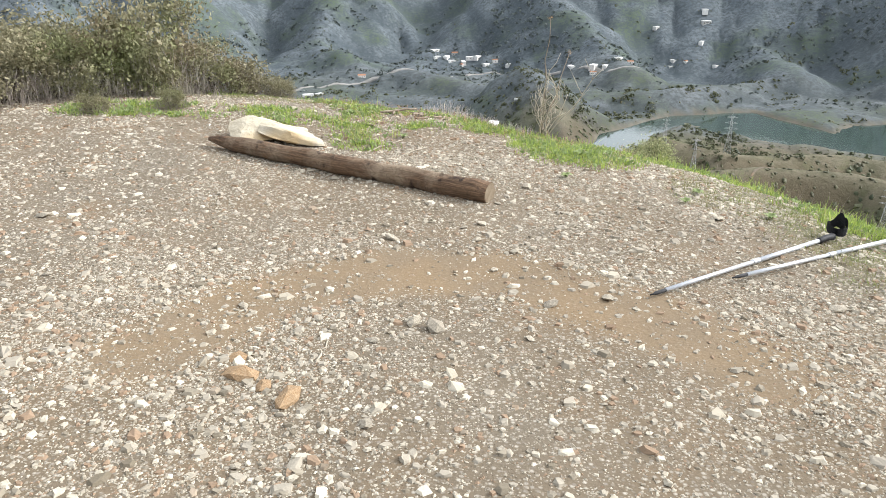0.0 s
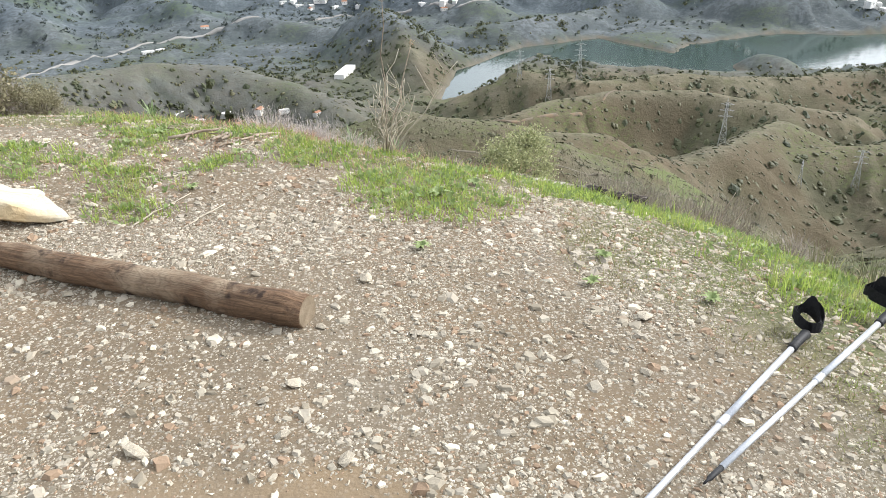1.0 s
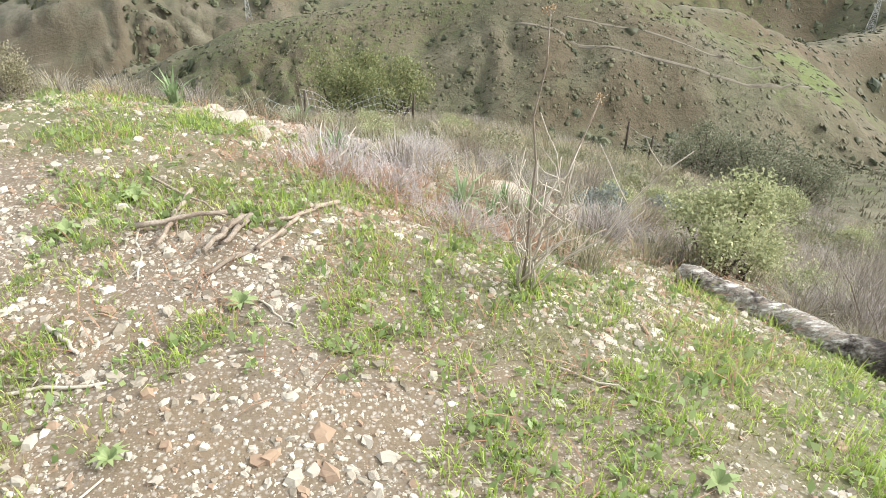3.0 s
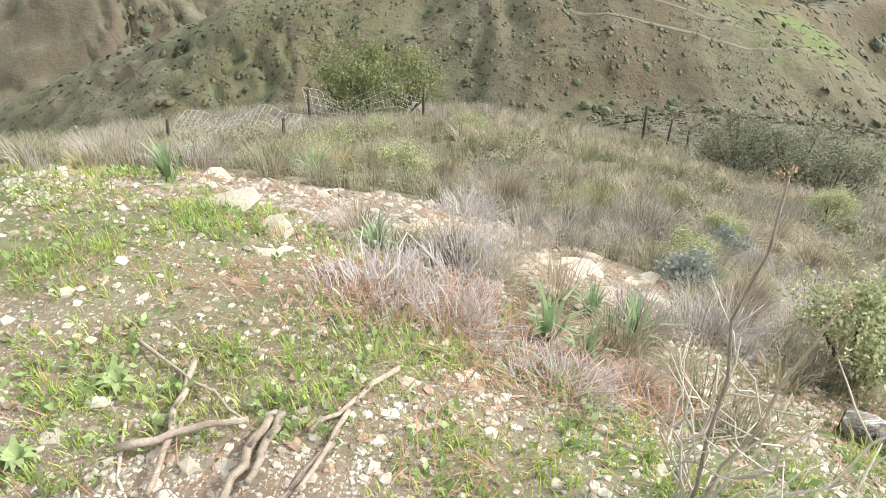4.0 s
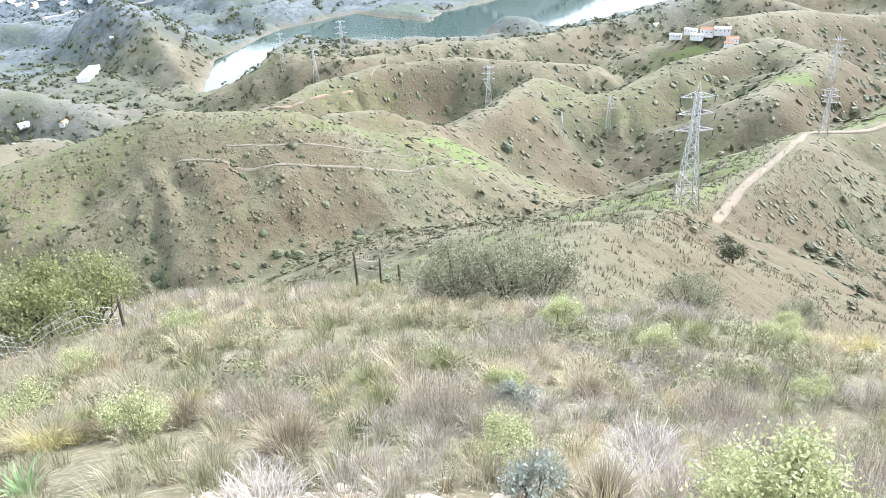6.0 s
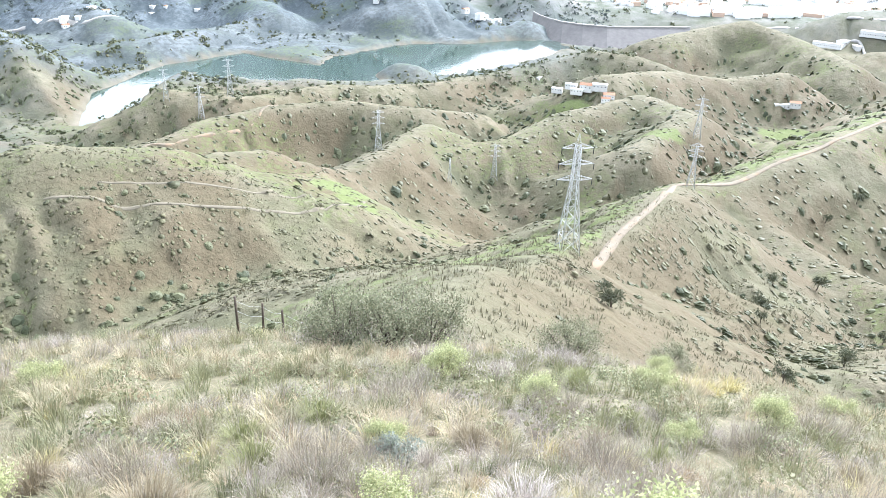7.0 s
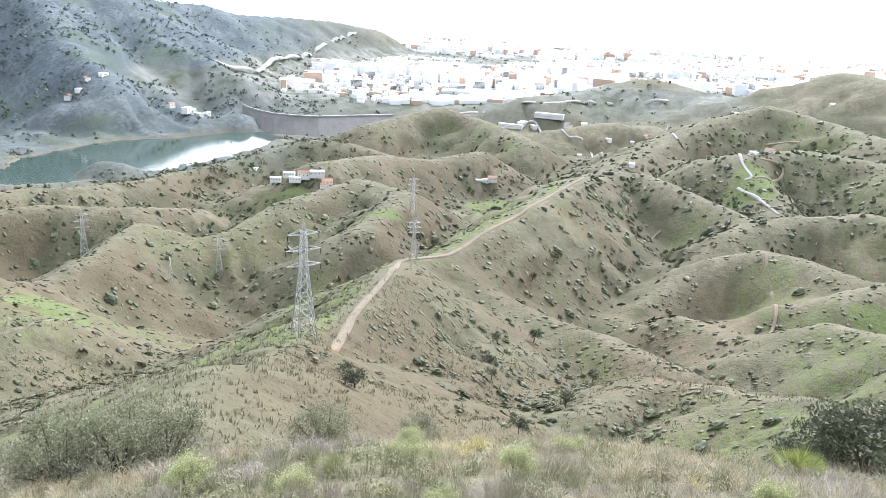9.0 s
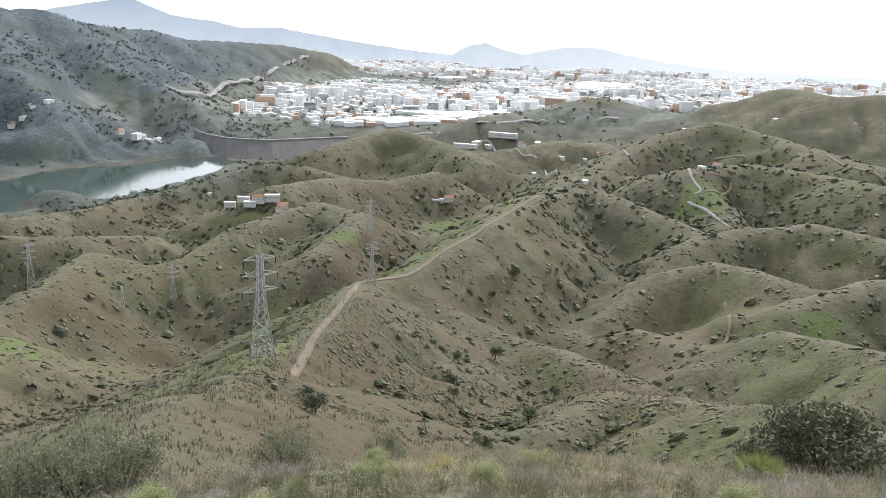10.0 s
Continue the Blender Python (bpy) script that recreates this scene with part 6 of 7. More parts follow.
def build_house(w, d, h, pitched, label, storeys=1):
    """A white house: walls, roof, door, and windows with panes set into frames."""
    ob = thing("house", label, "house", group="white houses on the hills")
    bm = bmesh.new()
    box(bm, -w / 2, -d / 2, -4, w / 2, d / 2, h)
    wall = part("wall", bm, M_WHITE, ob)
    bm = bmesh.new()
    if pitched:
        a = [bm.verts.new(p) for p in ((-w / 2 - 0.5, -d / 2 - 0.5, h), (w / 2 + 0.5, -d / 2 - 0.5, h), (w / 2 + 0.5, d / 2 + 0.5, h), (-w / 2 - 0.5, d / 2 + 0.5, h), (-w / 2 - 0.5, 0, h + d * 0.25), (w / 2 + 0.5, 0, h + d * 0.25))]
        for f in ((0, 1, 5, 4), (2, 3, 4, 5), (0, 4, 3), (1, 2, 5), (3, 2, 1, 0)):
            bm.faces.new([a[k] for k in f])
        part("roof", bm, M_TILE, ob, "terracotta tiled roof")
    else:
        box(bm, -w / 2 - 0.2, -d / 2 - 0.2, h + 0.01, w / 2 + 0.2, d / 2 + 0.2, h + 0.5)
        part("roof", bm, M_WHITE, ob, "flat white roof with a parapet")
    for s in range(storeys):
        for side in (-1, 1):
            for k in range(max(2, int(w / 4))):
                x = -w / 2 + (k + 0.5) * w / max(2, int(w / 4))
                y = side * d / 2
                bm = bmesh.new()
                box(bm, x - 0.6, y - 0.04 * side - 0.03, 1.0 + 3 * s, x + 0.6, y + 0.04 * side + 0.03, 2.2 + 3 * s)
                part("window", bm, M_PANE, ob, "dark window")
    bm = bmesh.new()
    box(bm, -0.5, -d / 2 - 0.07, -0.2, 0.5, -d / 2 + 0.05, 2.1)
    part("door", bm, M_BARK, ob, "dark wooden door")
    return ob


HOUSE_A = build_house(17, 8, 4.0, False, "low white villa with a flat roof")
HOUSE_A.matrix_basis = pose(660, 571, ground_z(660, 571) - 0.5, 0, 0, 130)
HOUSE_B = build_house(14, 9, 4.2, True, "white farmhouse with a tiled roof on a hill")
HOUSE_B.matrix_basis = pose(652, 584, ground_z(652, 584) - 0.5, 0, 0, 120)
HOUSES = ((648, 604, 0.8, 120, 0), (644, 622, 0.75, 125, 0), (664, 560, 0.9, 140, 1), (643, 590, 0.8, 120, 0), (655, 556, 0.7, 130, 1), (538, 468, 0.7, 35, 0), (918, 489, 1.1, 140, 0), (924, 475, 0.9, 130, 1), (1744, 302, 1.6, 30, 0), (1730, 271, 1.3, 10, 0), (1655, 628, 1.5, 10, 0), (1629, 646, 1.3, 60, 1), (1585, 742, 1.8, 5, 0), (1583, 712, 1.2, 50, 0), (1656, 523, 1.3, 20, 1), (983, 296, 0.9, 20, 0), (772, 782, 0.6, 20, 0), (1719, 116, 1.3, 20, 0),
          (-88, 625, 0.59, 30, 0), (-131, 813, 0.8, 60, 0), (-115, 807, 0.7, 80, 1), (-110, 805, 0.8, 30, 0), (-83, 822, 0.7, 50, 0), (-47, 817, 0.8, 70, 1), (-20, 805, 0.6, 20, 0), (-27, 1973, 1.3, 40, 0), (3, 1852, 1.2, 70, 0), (25, 1962, 1.3, 20, 1), (44, 1831, 1.2, 100, 0), (78, 1851, 1.3, 60, 0), (539, 1783, 1.3, 30, 0), (645, 1938, 1.6, 80, 0), (519, 1904, 1.1, 50, 0), (269, 1616, 1.3, 100, 0), (307, 1569, 1.4, 60, 0), (-280, 716, 0.8, 70, 0), (-76, 796, 0.66, 10, 0), (-43, 768, 0.59, 60, 1), (-30, 775, 0.46, 20, 0),
          (14, 779, 0.59, 50, 1), (-271, 698, 0.73, 75, 0), (-71, 805, 0.59, 35, 1), (-35, 790, 0.53, 20, 0), (-100, 640, 0.46, 60, 1), (16, 1837, 1.06, 20, 0), (40, 1820, 0.99, 60, 1), (60, 1850, 1.12, 10, 0), (98, 1813, 0.99, 45, 0), (120, 1830, 0.92, 15, 1),
          (150, 1805, 1.06, 70, 0), (-20, 1850, 0.99, 30, 0), (-243, 1324, 1.12, 25, 0), (-225, 1335, 0.86, 50, 0), (304, 1552, 0.92, 10, 1), (330, 1560, 1.06, 60, 0), (360, 1580, 0.99, 30, 0), (390, 1600, 0.92, 0, 1), (530, 1769, 1.25, 20, 0), (560, 1765, 0.92, 40, 1),
          (607, 1818, 1.12, 60, 0), (628, 1751, 1.19, 30, 0), (639, 1898, 1.32, 10, 0), (115, 1145, 1.06, 50, 0), (-171, 1544, 1.06, 20, 1), (1099, 1313, 1.58, 30, 0), (1130, 1330, 1.45, 60, 0), (1080, 1340, 1.19, 10, 1), (1120, 1300, 1.32, 80, 0), (1160, 1320, 1.25, 25, 0),
          (884, 1398, 1.19, 40, 1), (905, 1390, 1.12, 20, 0), (930, 1400, 1.06, 70, 1), (960, 1390, 1.12, 15, 0), (1300, 640, 0.86, 20, 0), (1420, 480, 1.06, 60, 0), (1455, 440, 0.92, 20, 0), (1480, 420, 0.99, 50, 1), (1330, 500, 0.92, 30, 0), (905, 135, 0.66, 40, 0), (925, 120, 0.79, 70, 1), (1000, 60, 0.73, 20, 0),
          (790, 300, 0.66, 30, 1), (1540, 120, 1.19, 30, 0), (1600, 300, 1.32, 20, 0), (1500, 560, 1.45, 20, 0), (1540, 620, 1.58, 50, 0))
for x, y, s, turn, kind in HOUSES:
    src = (HOUSE_A, HOUSE_B)[kind]
    c = copy_thing(src, pose(x, y, ground_z(x, y) - 0.6 * s, 0, 0, turn))
    c.scale = (s,) * 3
long_house = build_house(62, 14, 7, False, "long white industrial shed beside a valley road")
long_house.matrix_basis = pose(64, 1068, ground_z(64, 1068) + 1, 0, 0, 70)
for x, y, s, turn in ((1640, 700, 1.1, 100), (1560, 760, 0.9, 100), (1690, 560, 1.0, 95)):
    copy_thing(long_house, pose(x, y, ground_z(x, y) + 1, 0, 0, turn)).scale = (s,) * 3

# ---------------------------------------------------------------- the town on the plain
def town_material():
    n = Nodes("town_walls")
    r = n.random_island()
    w = n.node("TexWhiteNoise")
    w.noise_dimensions = "1D"
    n.link(r, w.inputs["W"])
    col = n.mix(r, (0.74, 0.73, 0.71), (0.86, 0.86, 0.85))
    col = n.mix(n.ramp(w.outputs["Value"], 0.86, 0.88), col, (0.50, 0.36, 0.27))
    n.colour(col)
    n.rough(0.7)
    return n.mat


def town_blocks(x, y, w, d, h, turn):
    z = height(x, y)
    c, s = np.cos(turn), np.sin(turn)
    corner = np.array([(-1, -1), (1, -1), (1, 1), (-1, 1)]) / 2
    px = x[:, None] + corner[:, 0] * w[:, None] * c[:, None] - corner[:, 1] * d[:, None] * s[:, None]
    py = y[:, None] + corner[:, 0] * w[:, None] * s[:, None] + corner[:, 1] * d[:, None] * c[:, None]
    low = np.stack([px, py, np.repeat(z[:, None] - 6, 4, 1)], -1)
    top = low.copy()
    top[..., 2] = (z + h)[:, None]
    v = np.concatenate([low, top], 1).reshape(-1, 3)
    q = np.array([(4, 5, 6, 7), (0, 1, 5, 4), (1, 2, 6, 5), (2, 3, 7, 6), (3, 0, 4, 7)])
    return v, (np.arange(len(x))[:, None, None] * 8 + q[None]).reshape(-1, 4)


M_TOWN = town_material()
x, y, g = polar_scatter(18000, 1750, 4800, 42, 104, 31)
z = height(x, y)
far = np.hypot(x, y - 4)
flat = np.hypot(height(x + 15, y) - z, height(x, y + 15) - z) / 15 < 0.16
quarter = fractal(x / 420, y / 420, 3, 77)
ok = flat & (z < -120) & (quarter > -0.22) & (x * 0.75 - y * 0.66 > -380) & ((far > 2350) | (x * 0.66 + y * 0.75 > 1850)) & (far > 1850)
x, y, far = x[ok], y[ok], far[ok]
n = len(x)
turn = np.round(fractal(x / 500, y / 500, 2, 78) * 4) * 0.4 + 0.3 + np.where(g.uniform(0, 1, n) < 0.5, 0, math.pi / 2)
big = (fractal(x / 260, y / 260, 2, 79) > 0.15) & (g.uniform(0, 1, n) < 0.55)
w = np.where(big, g.uniform(22, 60, n), g.uniform(9, 24, n))
d = np.where(big, g.uniform(12, 18, n), g.uniform(8, 14, n))
h = np.where(big, g.uniform(16, 36, n), g.uniform(5, 11, n))
shed = (fractal(x / 330, y / 330, 2, 80) > 0.3) & ~big
w, d, h = np.where(shed, w * 2.6, w), np.where(shed, d * 2.4, d), np.where(shed, 8, h)
stuff("town_buildings", *town_blocks(x, y, w, d, h, turn), M_TOWN, "white and cream buildings of a dense town", "town")


def build_block(w, d, h, label):
    ob = thing("apartment_building", label, "apartment block", group="apartment blocks of the town")
    bm = bmesh.new()
    box(bm, -w / 2, -d / 2, -6, w / 2, d / 2, h)
    part("wall", bm, M_WHITE, ob)
    bm = bmesh.new()
    box(bm, -w / 2 - 0.3, -d / 2 - 0.3, h + 0.02, w / 2 + 0.3, d / 2 + 0.3, h + 1.0)
    box(bm, -3, -3, h + 1.02, 3, 3, h + 4)
    part("roof", bm, M_TOWN, ob)
    for k in range(int(h / 3.2)):
        for side in (-1, 1):
            bm = bmesh.new()
            box(bm, -w / 2 + 1.5, side * d / 2 - 0.15, 1 + 3.2 * k, w / 2 - 1.5, side * d / 2 + 0.15, 2.5 + 3.2 * k)
            part("ribbon_window", bm, M_PANE, ob, "row of dark windows")
    return ob


blocks = [build_block(34, 13, 27, "white apartment block with rows of dark windows"), build_block(20, 15, 36, "tall white apartment tower at the town's edge"), build_block(52, 13, 19, "long cream apartment block in the town")]
r = random.Random(15)
spots = []
for row in range(3):
    for k in range(11):
        t = k / 10
        spots.append((1690 + 470 * t + row * 75 + r.uniform(-12, 12), 1330 - 420 * t + row * 95 + r.uniform(-12, 12)))
for k in range(26):
    spots.append((r.uniform(2300, 3300), r.uniform(300, 1500)))
for i, (x, y) in enumerate(spots):
    b = blocks[i % 3]
    m = pose(x, y, ground_z(x, y), 0, 0, r.choice((35, 50, 125)))
    if i < 3:
        b.matrix_basis = m
    else:
        copy_thing(b, m)

# ---------------------------------------------------------------- shrubs and trees of the hills
def clumps(x, y, r0, per, seed, tall_=0.8, sink=0.15, leaf=1.0):
    """Bushes far off: each a loose ball of leaf faces."""
    g = np.random.default_rng(seed)
    n = len(x)
    z = height(x, y)
    d = g.normal(size=(n, per, 3))
    d /= np.linalg.norm(d, axis=2)[..., None]
    d[..., 2] = np.abs(d[..., 2]) * 1.1 - 0.1
    q = r0[:, None, None] * g.uniform(0.7, 1.03, (n, per, 1)) * (1 + 0.16 * g.normal(size=(n, 1, 3)))
    p = np.stack([x, y, z - r0 * sink], 1)[:, None] + d * q * [1, 1, tall_]
    a = g.normal(size=(n, per, 3))
    a -= (a * d).sum(2)[..., None] * d * 0.7
    a /= np.linalg.norm(a, axis=2)[..., None]
    b = np.cross(a, d + 0.3 * g.normal(size=(n, per, 3)))
    b /= np.linalg.norm(b, axis=2)[..., None] + 1e-9
    s = r0[:, None, None] * g.uniform(0.28, 0.5, (n, per, 1)) * (12 / per) ** 0.4 * leaf
    v = np.stack([p - a * s - b * s * 0.6, p + a * s - b * s * 0.6, p + b * s], 2).reshape(-1, 3)
    return v, np.arange(len(v)).reshape(-1, 3)


def domes(x, y, r0, seed, sides=6, tall_=0.8):
    """Bushes far off as low, uneven mounds."""
    g = np.random.default_rng(seed)
    n = len(x)
    z = height(x, y)
    rows = [(1.0, -0.45), (0.95, 0.3), (0.6, 0.8)]
    a = np.arange(sides) * 2 * math.pi / sides
    ring = np.concatenate([np.stack([np.cos(a + 0.5 * k) * q, np.sin(a + 0.5 * k) * q, np.full(sides, h)], 1) for k, (q, h) in enumerate(rows)] + [[(0, 0, 1.0)]])
    v = ring[None] * g.uniform(0.72, 1.2, (n, len(ring), 1)) * (r0[:, None] * g.uniform(0.8, 1.25, (n, 3)))[:, None] * [1, 1, tall_]
    # each mound lies along its slope
    gx, gy = (height(x + 2, y) - z) / 2, (height(x, y + 2) - z) / 2
    v[..., 2] += gx[:, None] * v[..., 0] + gy[:, None] * v[..., 1]
    v = v + np.stack([x, y, z], 1)[:, None]
    tri = []
    for k in range(len(rows) - 1):
        for i in range(sides):
            p, q = k * sides + i, k * sides + (i + 1) % sides
            tri += [(p, q, q + sides), (p, q + sides, p + sides)]
    top = sides * len(rows)
    tri += [(top - sides + i, top - sides + (i + 1) % sides, top) for i in range(sides)]
    return v.reshape(-1, 3), (np.arange(n)[:, None, None] * len(ring) + np.array(tri)[None]).reshape(-1, 3)


def hill_spots(n, r0, r1, seed, keep):
    g = np.random.default_rng(seed)
    rr = np.exp(g.uniform(math.log(r0), math.log(r1), n) * 0.5 + 0.5 * np.log(np.sqrt(g.uniform(r0 ** 2, r1 ** 2, n))))
    a = np.radians(g.uniform(-38, 104, n))
    x, y = CENTRE[0] + np.sin(a) * rr, CENTRE[1] + np.cos(a) * rr
    ok = keep(x, y, rr, g) & (along(x, y, np.array(TRAIL, float))[0] > 6) & (shore(x, y) > 8)
    return x[ok], y[ok], rr[ok], g


M_HILLBUSH = leafy("hill_bushes", (0.046, 0.056, 0.028), (0.12, 0.124, 0.064), 0.2)
M_FARDRY = leafy("hill_grass", (0.095, 0.09, 0.055), (0.175, 0.155, 0.10), 0.25)
stuff("far_dry_grass", *mid_dry, M_FARDRY, "dry grass tussocks over the lower slopes", "grass")
# leaf colour lightened and greyed to imitate haze on the far slopes
M_FARWOOD = leafy("hazed_wood_leaves", (0.058, 0.072, 0.066), (0.11, 0.128, 0.115), 0.15)
M_TUSSOCKS = leafy("hill_tussocks", (0.072, 0.072, 0.036), (0.128, 0.118, 0.062), 0.2)
M_NEARTUSSOCK = leafy("upper_slope_tussocks", (0.085, 0.082, 0.042), (0.19, 0.168, 0.092), 0.25)
M_HILLSCRUB = leafy("hill_scrub", (0.06, 0.063, 0.031), (0.115, 0.108, 0.057), 0.2)
def bushy(x, y, rr, g):
    """Where bushes grow: in drifts, thicker in gullies and on the farther slopes to the south."""
    return fractal(x / 60, y / 60, 3, 42) * 0.5 + np.clip(hollow(x, y), -1.2, 1.8) * 0.42 + 0.42 * step(np.degrees(np.arctan2(x, y)), 60, 72) * step(rr, 250, 420) + g.uniform(-0.6, 0.6, len(x))


x, y, rr, g = hill_spots(4200, 95, 420, 40, lambda x, y, rr, g: bushy(x, y, rr, g) > 0.44)
size = np.clip(g.lognormal(math.log(0.95), 0.4, len(x)) * (1 + rr / 500), 0.5, 2.6)
near_bushes = merged([domes(x, y, size * 0.9, 38, 7, 0.75), clumps(x, y, size, 40, 39, 0.85, 0.0, 0.42)])
x, y, rr, g = hill_spots(34000, 420, 1500, 41, lambda x, y, rr, g: bushy(x, y, rr, g) > 0.32)
far_bushes = domes(x, y, np.clip(g.lognormal(math.log(1.35), 0.4, len(x)) * (1 + rr / 1500), 0.7, 4.2), 43, 5, 0.8)
stuff("hill_bushes", *merged([near_bushes, far_bushes]), M_HILLBUSH, "dark round bushes dotted over the hills", "bushes")
x, y, rr, g = hill_spots(22000, 140, 1500, 44, lambda x, y, rr, g: g.uniform(0, 1, len(x)) < 0.9)
stuff("hill_scrub", *domes(x, y, np.clip(g.lognormal(math.log(0.5), 0.4, len(x)) * (1 + rr / 420), 0.3, 2.6), 45, 6, 0.24), M_HILLSCRUB, "low dry scrub over the hills", "scrub", True)
x, y, rr, g = hill_spots(15000, 130, 420, 58, lambda x, y, rr, g: fractal(x / 14, y / 14, 3, 59) > -0.25)
stuff("tussock_scrub", *domes(x, y, np.clip(g.lognormal(math.log(0.36), 0.4, len(x)) * (1 + rr / 380), 0.22, 1.3), 60, 6, 0.26), M_TUSSOCKS, "olive and brown tussocks covering the nearer hillsides", "scrub", True)
x, y, rr, g = hill_spots(5200, 42, 150, 86, lambda x, y, rr, g: fractal(x / 9, y / 9, 3, 87) > -0.2)
stuff("slope_tussocks", *clumps(x, y, np.clip(g.lognormal(math.log(0.36), 0.35, len(x)), 0.2, 0.8), 44, 88, 0.7, 0.0, 0.45), M_NEARTUSSOCK, "olive and straw tussocks on the upper slopes", "scrub")
x, y, rr, g = hill_spots(9000, 700, 2100, 46, lambda x, y, rr, g: (np.degrees(np.arctan2(x, y)) < 52) & (fractal(x / 160, y / 160, 3, 47) > -0.05) & ((rr < 1250) | (fractal(x / 90, y / 90, 3, 49) > 0.1)))
stuff("valley_trees", *clumps(x, y, g.uniform(3, 6.5, len(x)), 14, 48, 1.1), M_HILLBUSH, "dark trees in the valley and by the lake", "trees")
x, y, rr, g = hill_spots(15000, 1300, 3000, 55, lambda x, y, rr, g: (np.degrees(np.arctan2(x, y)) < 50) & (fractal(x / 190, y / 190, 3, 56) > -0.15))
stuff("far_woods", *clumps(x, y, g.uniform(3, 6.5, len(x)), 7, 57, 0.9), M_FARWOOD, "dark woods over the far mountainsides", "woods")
x, y, g = polar_scatter(4200, 1700, 4600, 44, 104, 51)
ok = (fractal(x / 200, y / 200, 3, 52) > 0.0) & (height(x, y) < -110)
stuff("town_trees", *clumps(x[ok], y[ok], g.uniform(4, 8, ok.sum()), 10, 53, 1.0), M_HILLBUSH, "dark trees between the town's houses", "trees")

# small trees in rows on the green side of the crest track
g = np.random.default_rng(67)
px, py = [], []
for p, q in zip(TRAIL[1:8], TRAIL[2:9]):
    d = np.array(q, float) - p
    out = np.array([-d[1], d[0]]) / np.hypot(*d)
    for row in range(6):
        for t in np.arange(0, 1, 6.5 / np.hypot(*d)):
            c = np.array(p) + d * t + out * (9 + 7.5 * row + g.normal(0, 0.9))
            px.append(c[0] + g.normal(0, 0.7))
            py.append(c[1] + g.normal(0, 0.7))
px, py = np.array(px), np.array(py)
ok = g.uniform(0, 1, len(px)) < 0.72
px, py = px[ok], py[ok]
stuff("orchard_trees", *clumps(px, py, g.uniform(0.6, 1.15, len(px)), 60, 68, 1.2, -0.5, 0.7), M_HILLBUSH, "rows of small dark orchard trees beside a track", "trees")

g = np.random.default_rng(69)
spots = np.array([h[:2] for h in HOUSES], float).repeat(4, 0)
spots = spots + g.normal(0, 1, spots.shape) * 9 + np.sign(g.normal(size=spots.shape)) * 5
stuff("garden_trees", *clumps(spots[:, 0], spots[:, 1], g.uniform(1.6, 3.4, len(spots)), 40, 70, 1.1, -0.2, 0.8), M_HILLBUSH, "dark garden trees round the white houses", "trees")

M_SLOPE = leafy("slope_shrub_leaves", (0.12, 0.135, 0.07), (0.28, 0.285, 0.165), 0.3)
x, y, g = polar_scatter(420, 8, 34, -20, 104, 61)
ok = fractal(x / 4, y / 4, 2, 62) > -0.3
stuff("slope_shrubs", *clumps(x[ok], y[ok], g.uniform(0.22, 0.5, ok.sum()), 330, 63, 0.9, 0.0, 0.3), M_SLOPE, "small pale green shrubs dotted over the slope", "shrubs")
x, y, g = polar_scatter(380, 7, 34, -20, 104, 64)
ok = fractal(x / 3, y / 3, 2, 65) > -0.2
stuff("cushion_scrub", *clumps(x[ok], y[ok], g.uniform(0.2, 0.48, ok.sum()), 230, 66, 0.8, 0.0, 0.42), M_OLIVE, "low olive cushions of scrub on the slope", "scrub")


def build_tree(x, y, s, lean, seed, label):
    """A small hillside tree: trunk, limbs and a crown of leaf clumps with gaps."""
    ob = thing("tree", label, "tree", (x, y, ground_z(x, y)), (seed * 67) % 360, "lone trees on the hills")
    r = random.Random(seed)
    top = Vector((lean, 0, 2.2))
    part("trunk", tube(bmesh.new(), wander((0, 0, -0.3), top, 6, 0.12, seed), [0.2, 0.18, 0.16, 0.14, 0.13, 0.11, 0.09], 8, 0.2), M_BARK, ob)
    pts = []
    g = np.random.default_rng(seed)
    for k in range(9):
        a = r.uniform(0, 6.28)
        tip = top + Vector((math.cos(a) * r.uniform(0.6, 1.8), math.sin(a) * r.uniform(0.6, 1.8), r.uniform(-0.1, 1.5)))
        part("limb", tube(bmesh.new(), wander(top * r.uniform(0.7, 1), tip, 4, 0.1, seed * 20 + k), [0.08, 0.06, 0.05, 0.035, 0.02], 6), M_BARK, ob)
        pts.append(np.array(tip) + g.normal(0, 0.38, (170, 3)))
    v, f = leaf_quads(np.concatenate(pts), 0.16, seed)
    part("crown", mesh_from("crown", v, f, False), M_DARKLEAF, ob)
    ob.scale = (s,) * 3
    return ob


build_tree(120, 98, 1.5, 1.0, 3, "dark leaning tree alone on a grassy slope")
for i, (x, y, s) in enumerate(((318, 138, 1.7), (280, 140, 1.3), (250, 128, 1.5), (232, 118, 1.2), (466, 190, 1.6), (430, 190, 1.4), (300, 100, 1.3), (150, 70, 1.2), (205, 78, 1.4), (330, 60, 1.3))):
    build_tree(x, y, s, 0.3, 10 + i, "dark round tree on a brown hillside")

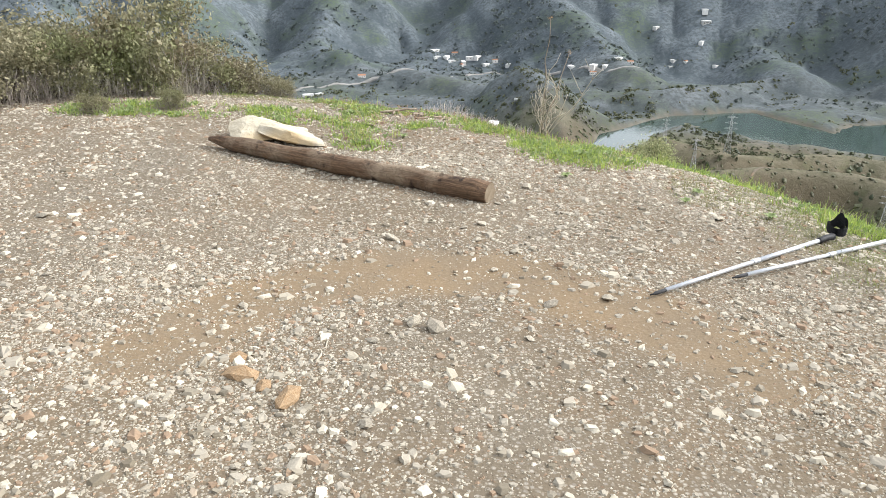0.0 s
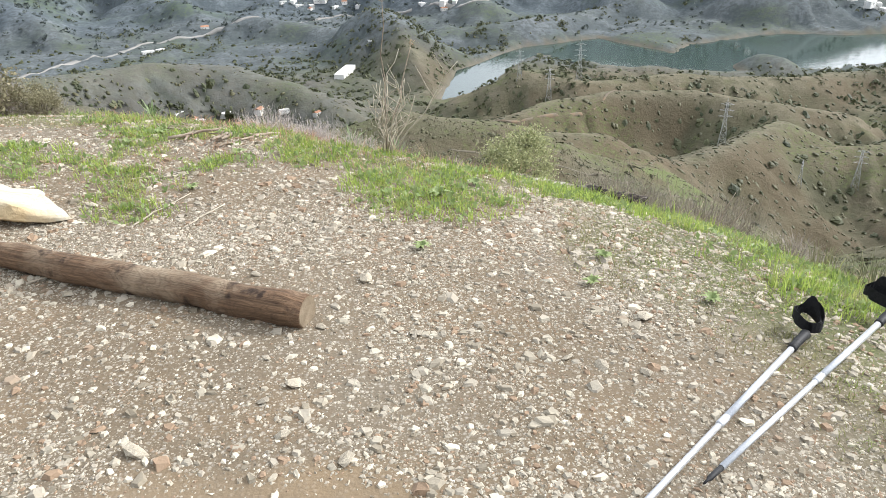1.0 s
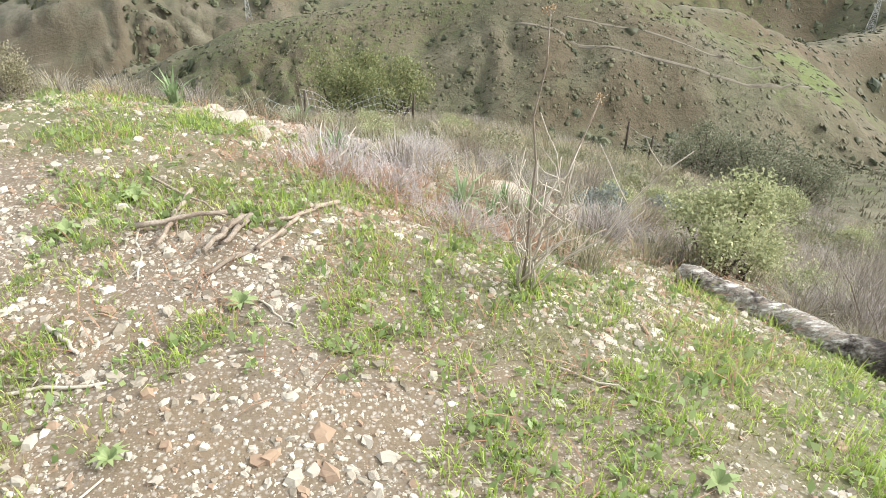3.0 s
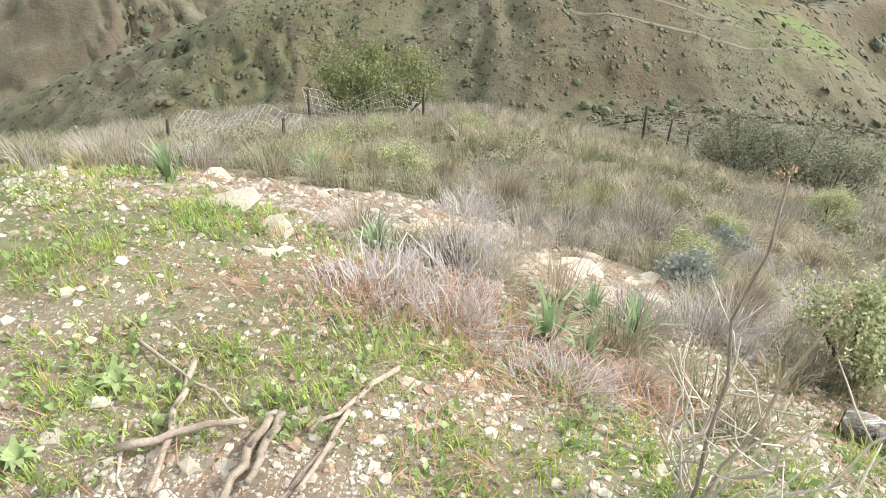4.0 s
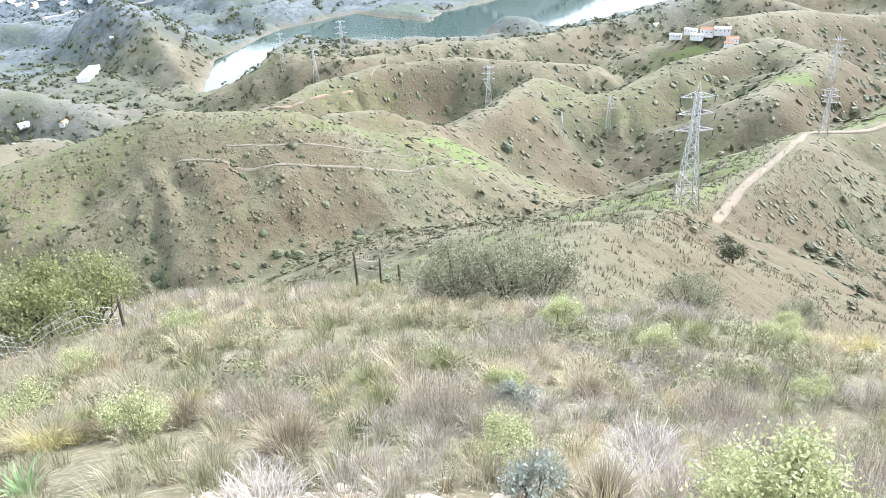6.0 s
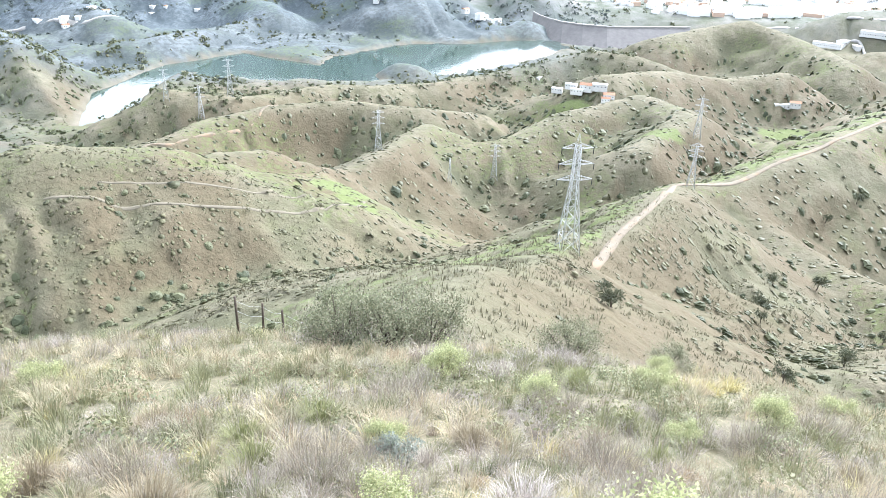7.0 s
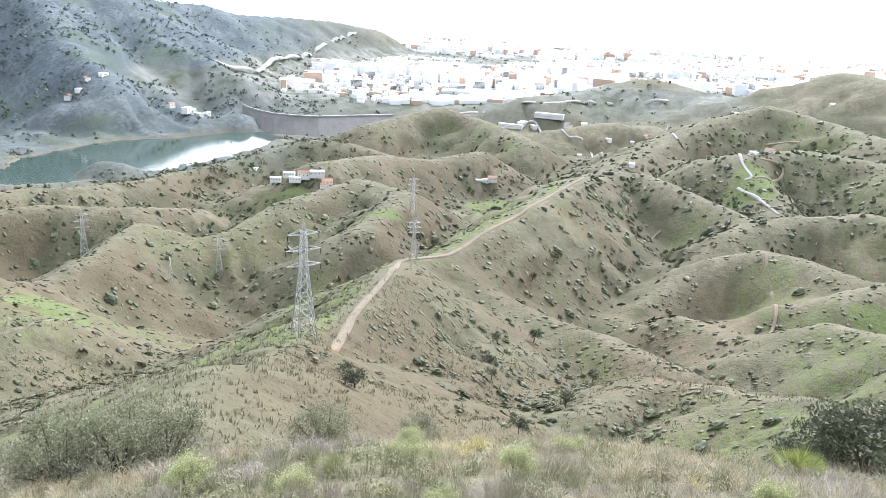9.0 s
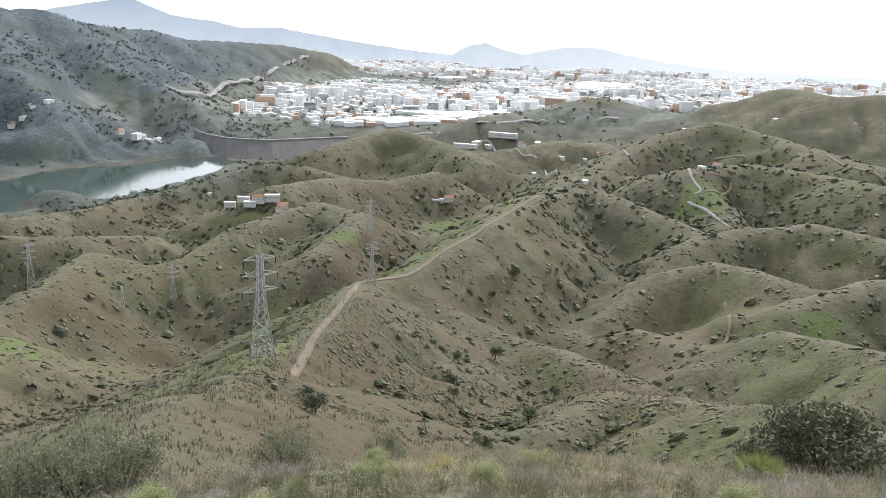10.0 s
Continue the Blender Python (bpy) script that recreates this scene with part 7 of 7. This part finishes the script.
# ---------------------------------------------------------------- the fence on the spur
def build_fence():
    posts = [(6.35, 22.9), (7.2, 23.3), (7.65, 22.9), (8.7, 23.1), (9.45, 22.9), (10.2, 23.2), (11.1, 23.6)]
    ob = thing("fence", "old fence of dark posts and sagging wire", "fence", (posts[0][0], posts[0][1], ground_z(*posts[0])))
    o = Vector((posts[0][0], posts[0][1], ground_z(*posts[0])))
    tops = []
    for i, (x, y) in enumerate(posts):
        p = Vector((x, y, ground_z(x, y))) - o
        lean = Vector((0.05 * math.sin(i * 2.3), 0.05 * math.cos(i * 1.7), 1.2))
        part("post", tube(bmesh.new(), [p - Vector((0, 0, 0.3)), p + lean * 0.5, p + lean], [0.04, 0.036, 0.032], 8, 0.15), M_POST, ob)
        tops.append((p, lean))
    order = list(range(7))
    for a, b in zip(order[:-1], order[1:]):
        for t in (0.4, 0.65, 0.9):
            p, q = tops[a][0] + tops[a][1] * t, tops[b][0] + tops[b][1] * t
            m = (p + q) / 2 - Vector((0, 0, 0.08))
            part("wire", tube(bmesh.new(), [p, m, q], [0.003] * 3, 4), M_STEEL, ob)


build_fence()

def build_netting(a, b, high, lean):
    """A slumped panel of wire netting on two short stakes."""
    a, b = Vector((*a, ground_z(*a))), Vector((*b, ground_z(*b)))
    ob = thing("wire_netting", "slumped rusty wire netting among dry scrub", "netting", a)
    d = b - a
    out = Vector((-d.y, d.x, 0)).normalized() * lean

    def at(t, h):
        sag = 0.75 + 0.25 * math.cos(t * 9)
        return d * t + Vector((0, 0, high * h * sag)) + out * h * h + Vector((0, 0, 0.03 * math.sin(t * 23 + h * 4)))

    for k in range(7):
        pts = [at(i / 16, k / 6) for i in range(17)]
        part("line_wire", tube(bmesh.new(), pts, [0.0035] * 17, 4), M_STEEL, ob)
    for i in range(19):
        pts = [at(i / 18, k / 6) for k in range(7)]
        part("stay_wire", tube(bmesh.new(), pts, [0.003] * 7, 4), M_STEEL, ob)
    for t in (0.0, 1.0):
        p = at(t, 0)
        part("stake", tube(bmesh.new(), [p - Vector((0, 0, 0.2)), p + Vector((0.02, 0, high * 0.55)), p + Vector((0.05, 0.02, high * 1.1))], [0.03, 0.027, 0.022], 7, 0.2), M_POST, ob)


build_netting((-1.9, 18.2), (0.3, 18.9), 0.75, 0.35)
build_netting((-3.7, 15.6), (-1.7, 14.5), 0.4, 0.5)

# ---------------------------------------------------------------- the far skyline
SKYLINE = ((30, 0.5), (32.5, 0.6), (33.7, 0.5), (35.8, 1.1), (38.2, 1.6), (40.3, 2.0), (42.8, 1.0), (45.7, 0.65), (47.7, 0.3), (50.4, 0.4), (52.9, 0.0), (56.2, -0.4), (60.4, -0.9), (62.9, -1.0), (64.1, -0.35), (65.4, -0.06), (66.7, -0.5),
           (68.4, -0.8), (69.6, -0.46), (71.2, -0.15), (73.7, -0.13), (75.7, -0.5), (78.1, -0.9), (83, -1.3), (98, -1.4))


def build_skyline():
    az = np.arange(30, 98, 0.12)
    el = np.interp(az, [a for a, _ in SKYLINE], [e for _, e in SKYLINE]) + 0.06 * fractal(az / 1.3, az * 0, 4, 5)
    a = np.radians(az)
    R = 4930.0
    top = np.stack([np.sin(a) * R, np.cos(a) * R + 6, R * np.tan(np.radians(el)) + 1.4], 1)
    low = top.copy()
    low[:, 2] = -260
    n = len(az)
    i = np.arange(n - 1)
    me = mesh_from("backdrop", np.concatenate([low, top]), np.stack([i, i + 1, i + 1 + n, i + n], 1))
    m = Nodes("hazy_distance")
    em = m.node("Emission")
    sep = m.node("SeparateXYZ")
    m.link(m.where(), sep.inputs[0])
    # glow with haze painted in: paler at the foot and the sky's bright end
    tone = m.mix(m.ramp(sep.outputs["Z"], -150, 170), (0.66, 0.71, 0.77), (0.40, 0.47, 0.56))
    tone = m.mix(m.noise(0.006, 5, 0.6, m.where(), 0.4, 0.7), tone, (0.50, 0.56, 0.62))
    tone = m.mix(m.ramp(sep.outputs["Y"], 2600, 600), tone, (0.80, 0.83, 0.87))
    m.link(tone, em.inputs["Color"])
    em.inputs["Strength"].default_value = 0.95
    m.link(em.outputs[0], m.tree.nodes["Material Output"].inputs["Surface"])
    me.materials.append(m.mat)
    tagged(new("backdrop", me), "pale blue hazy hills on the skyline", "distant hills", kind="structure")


build_skyline()
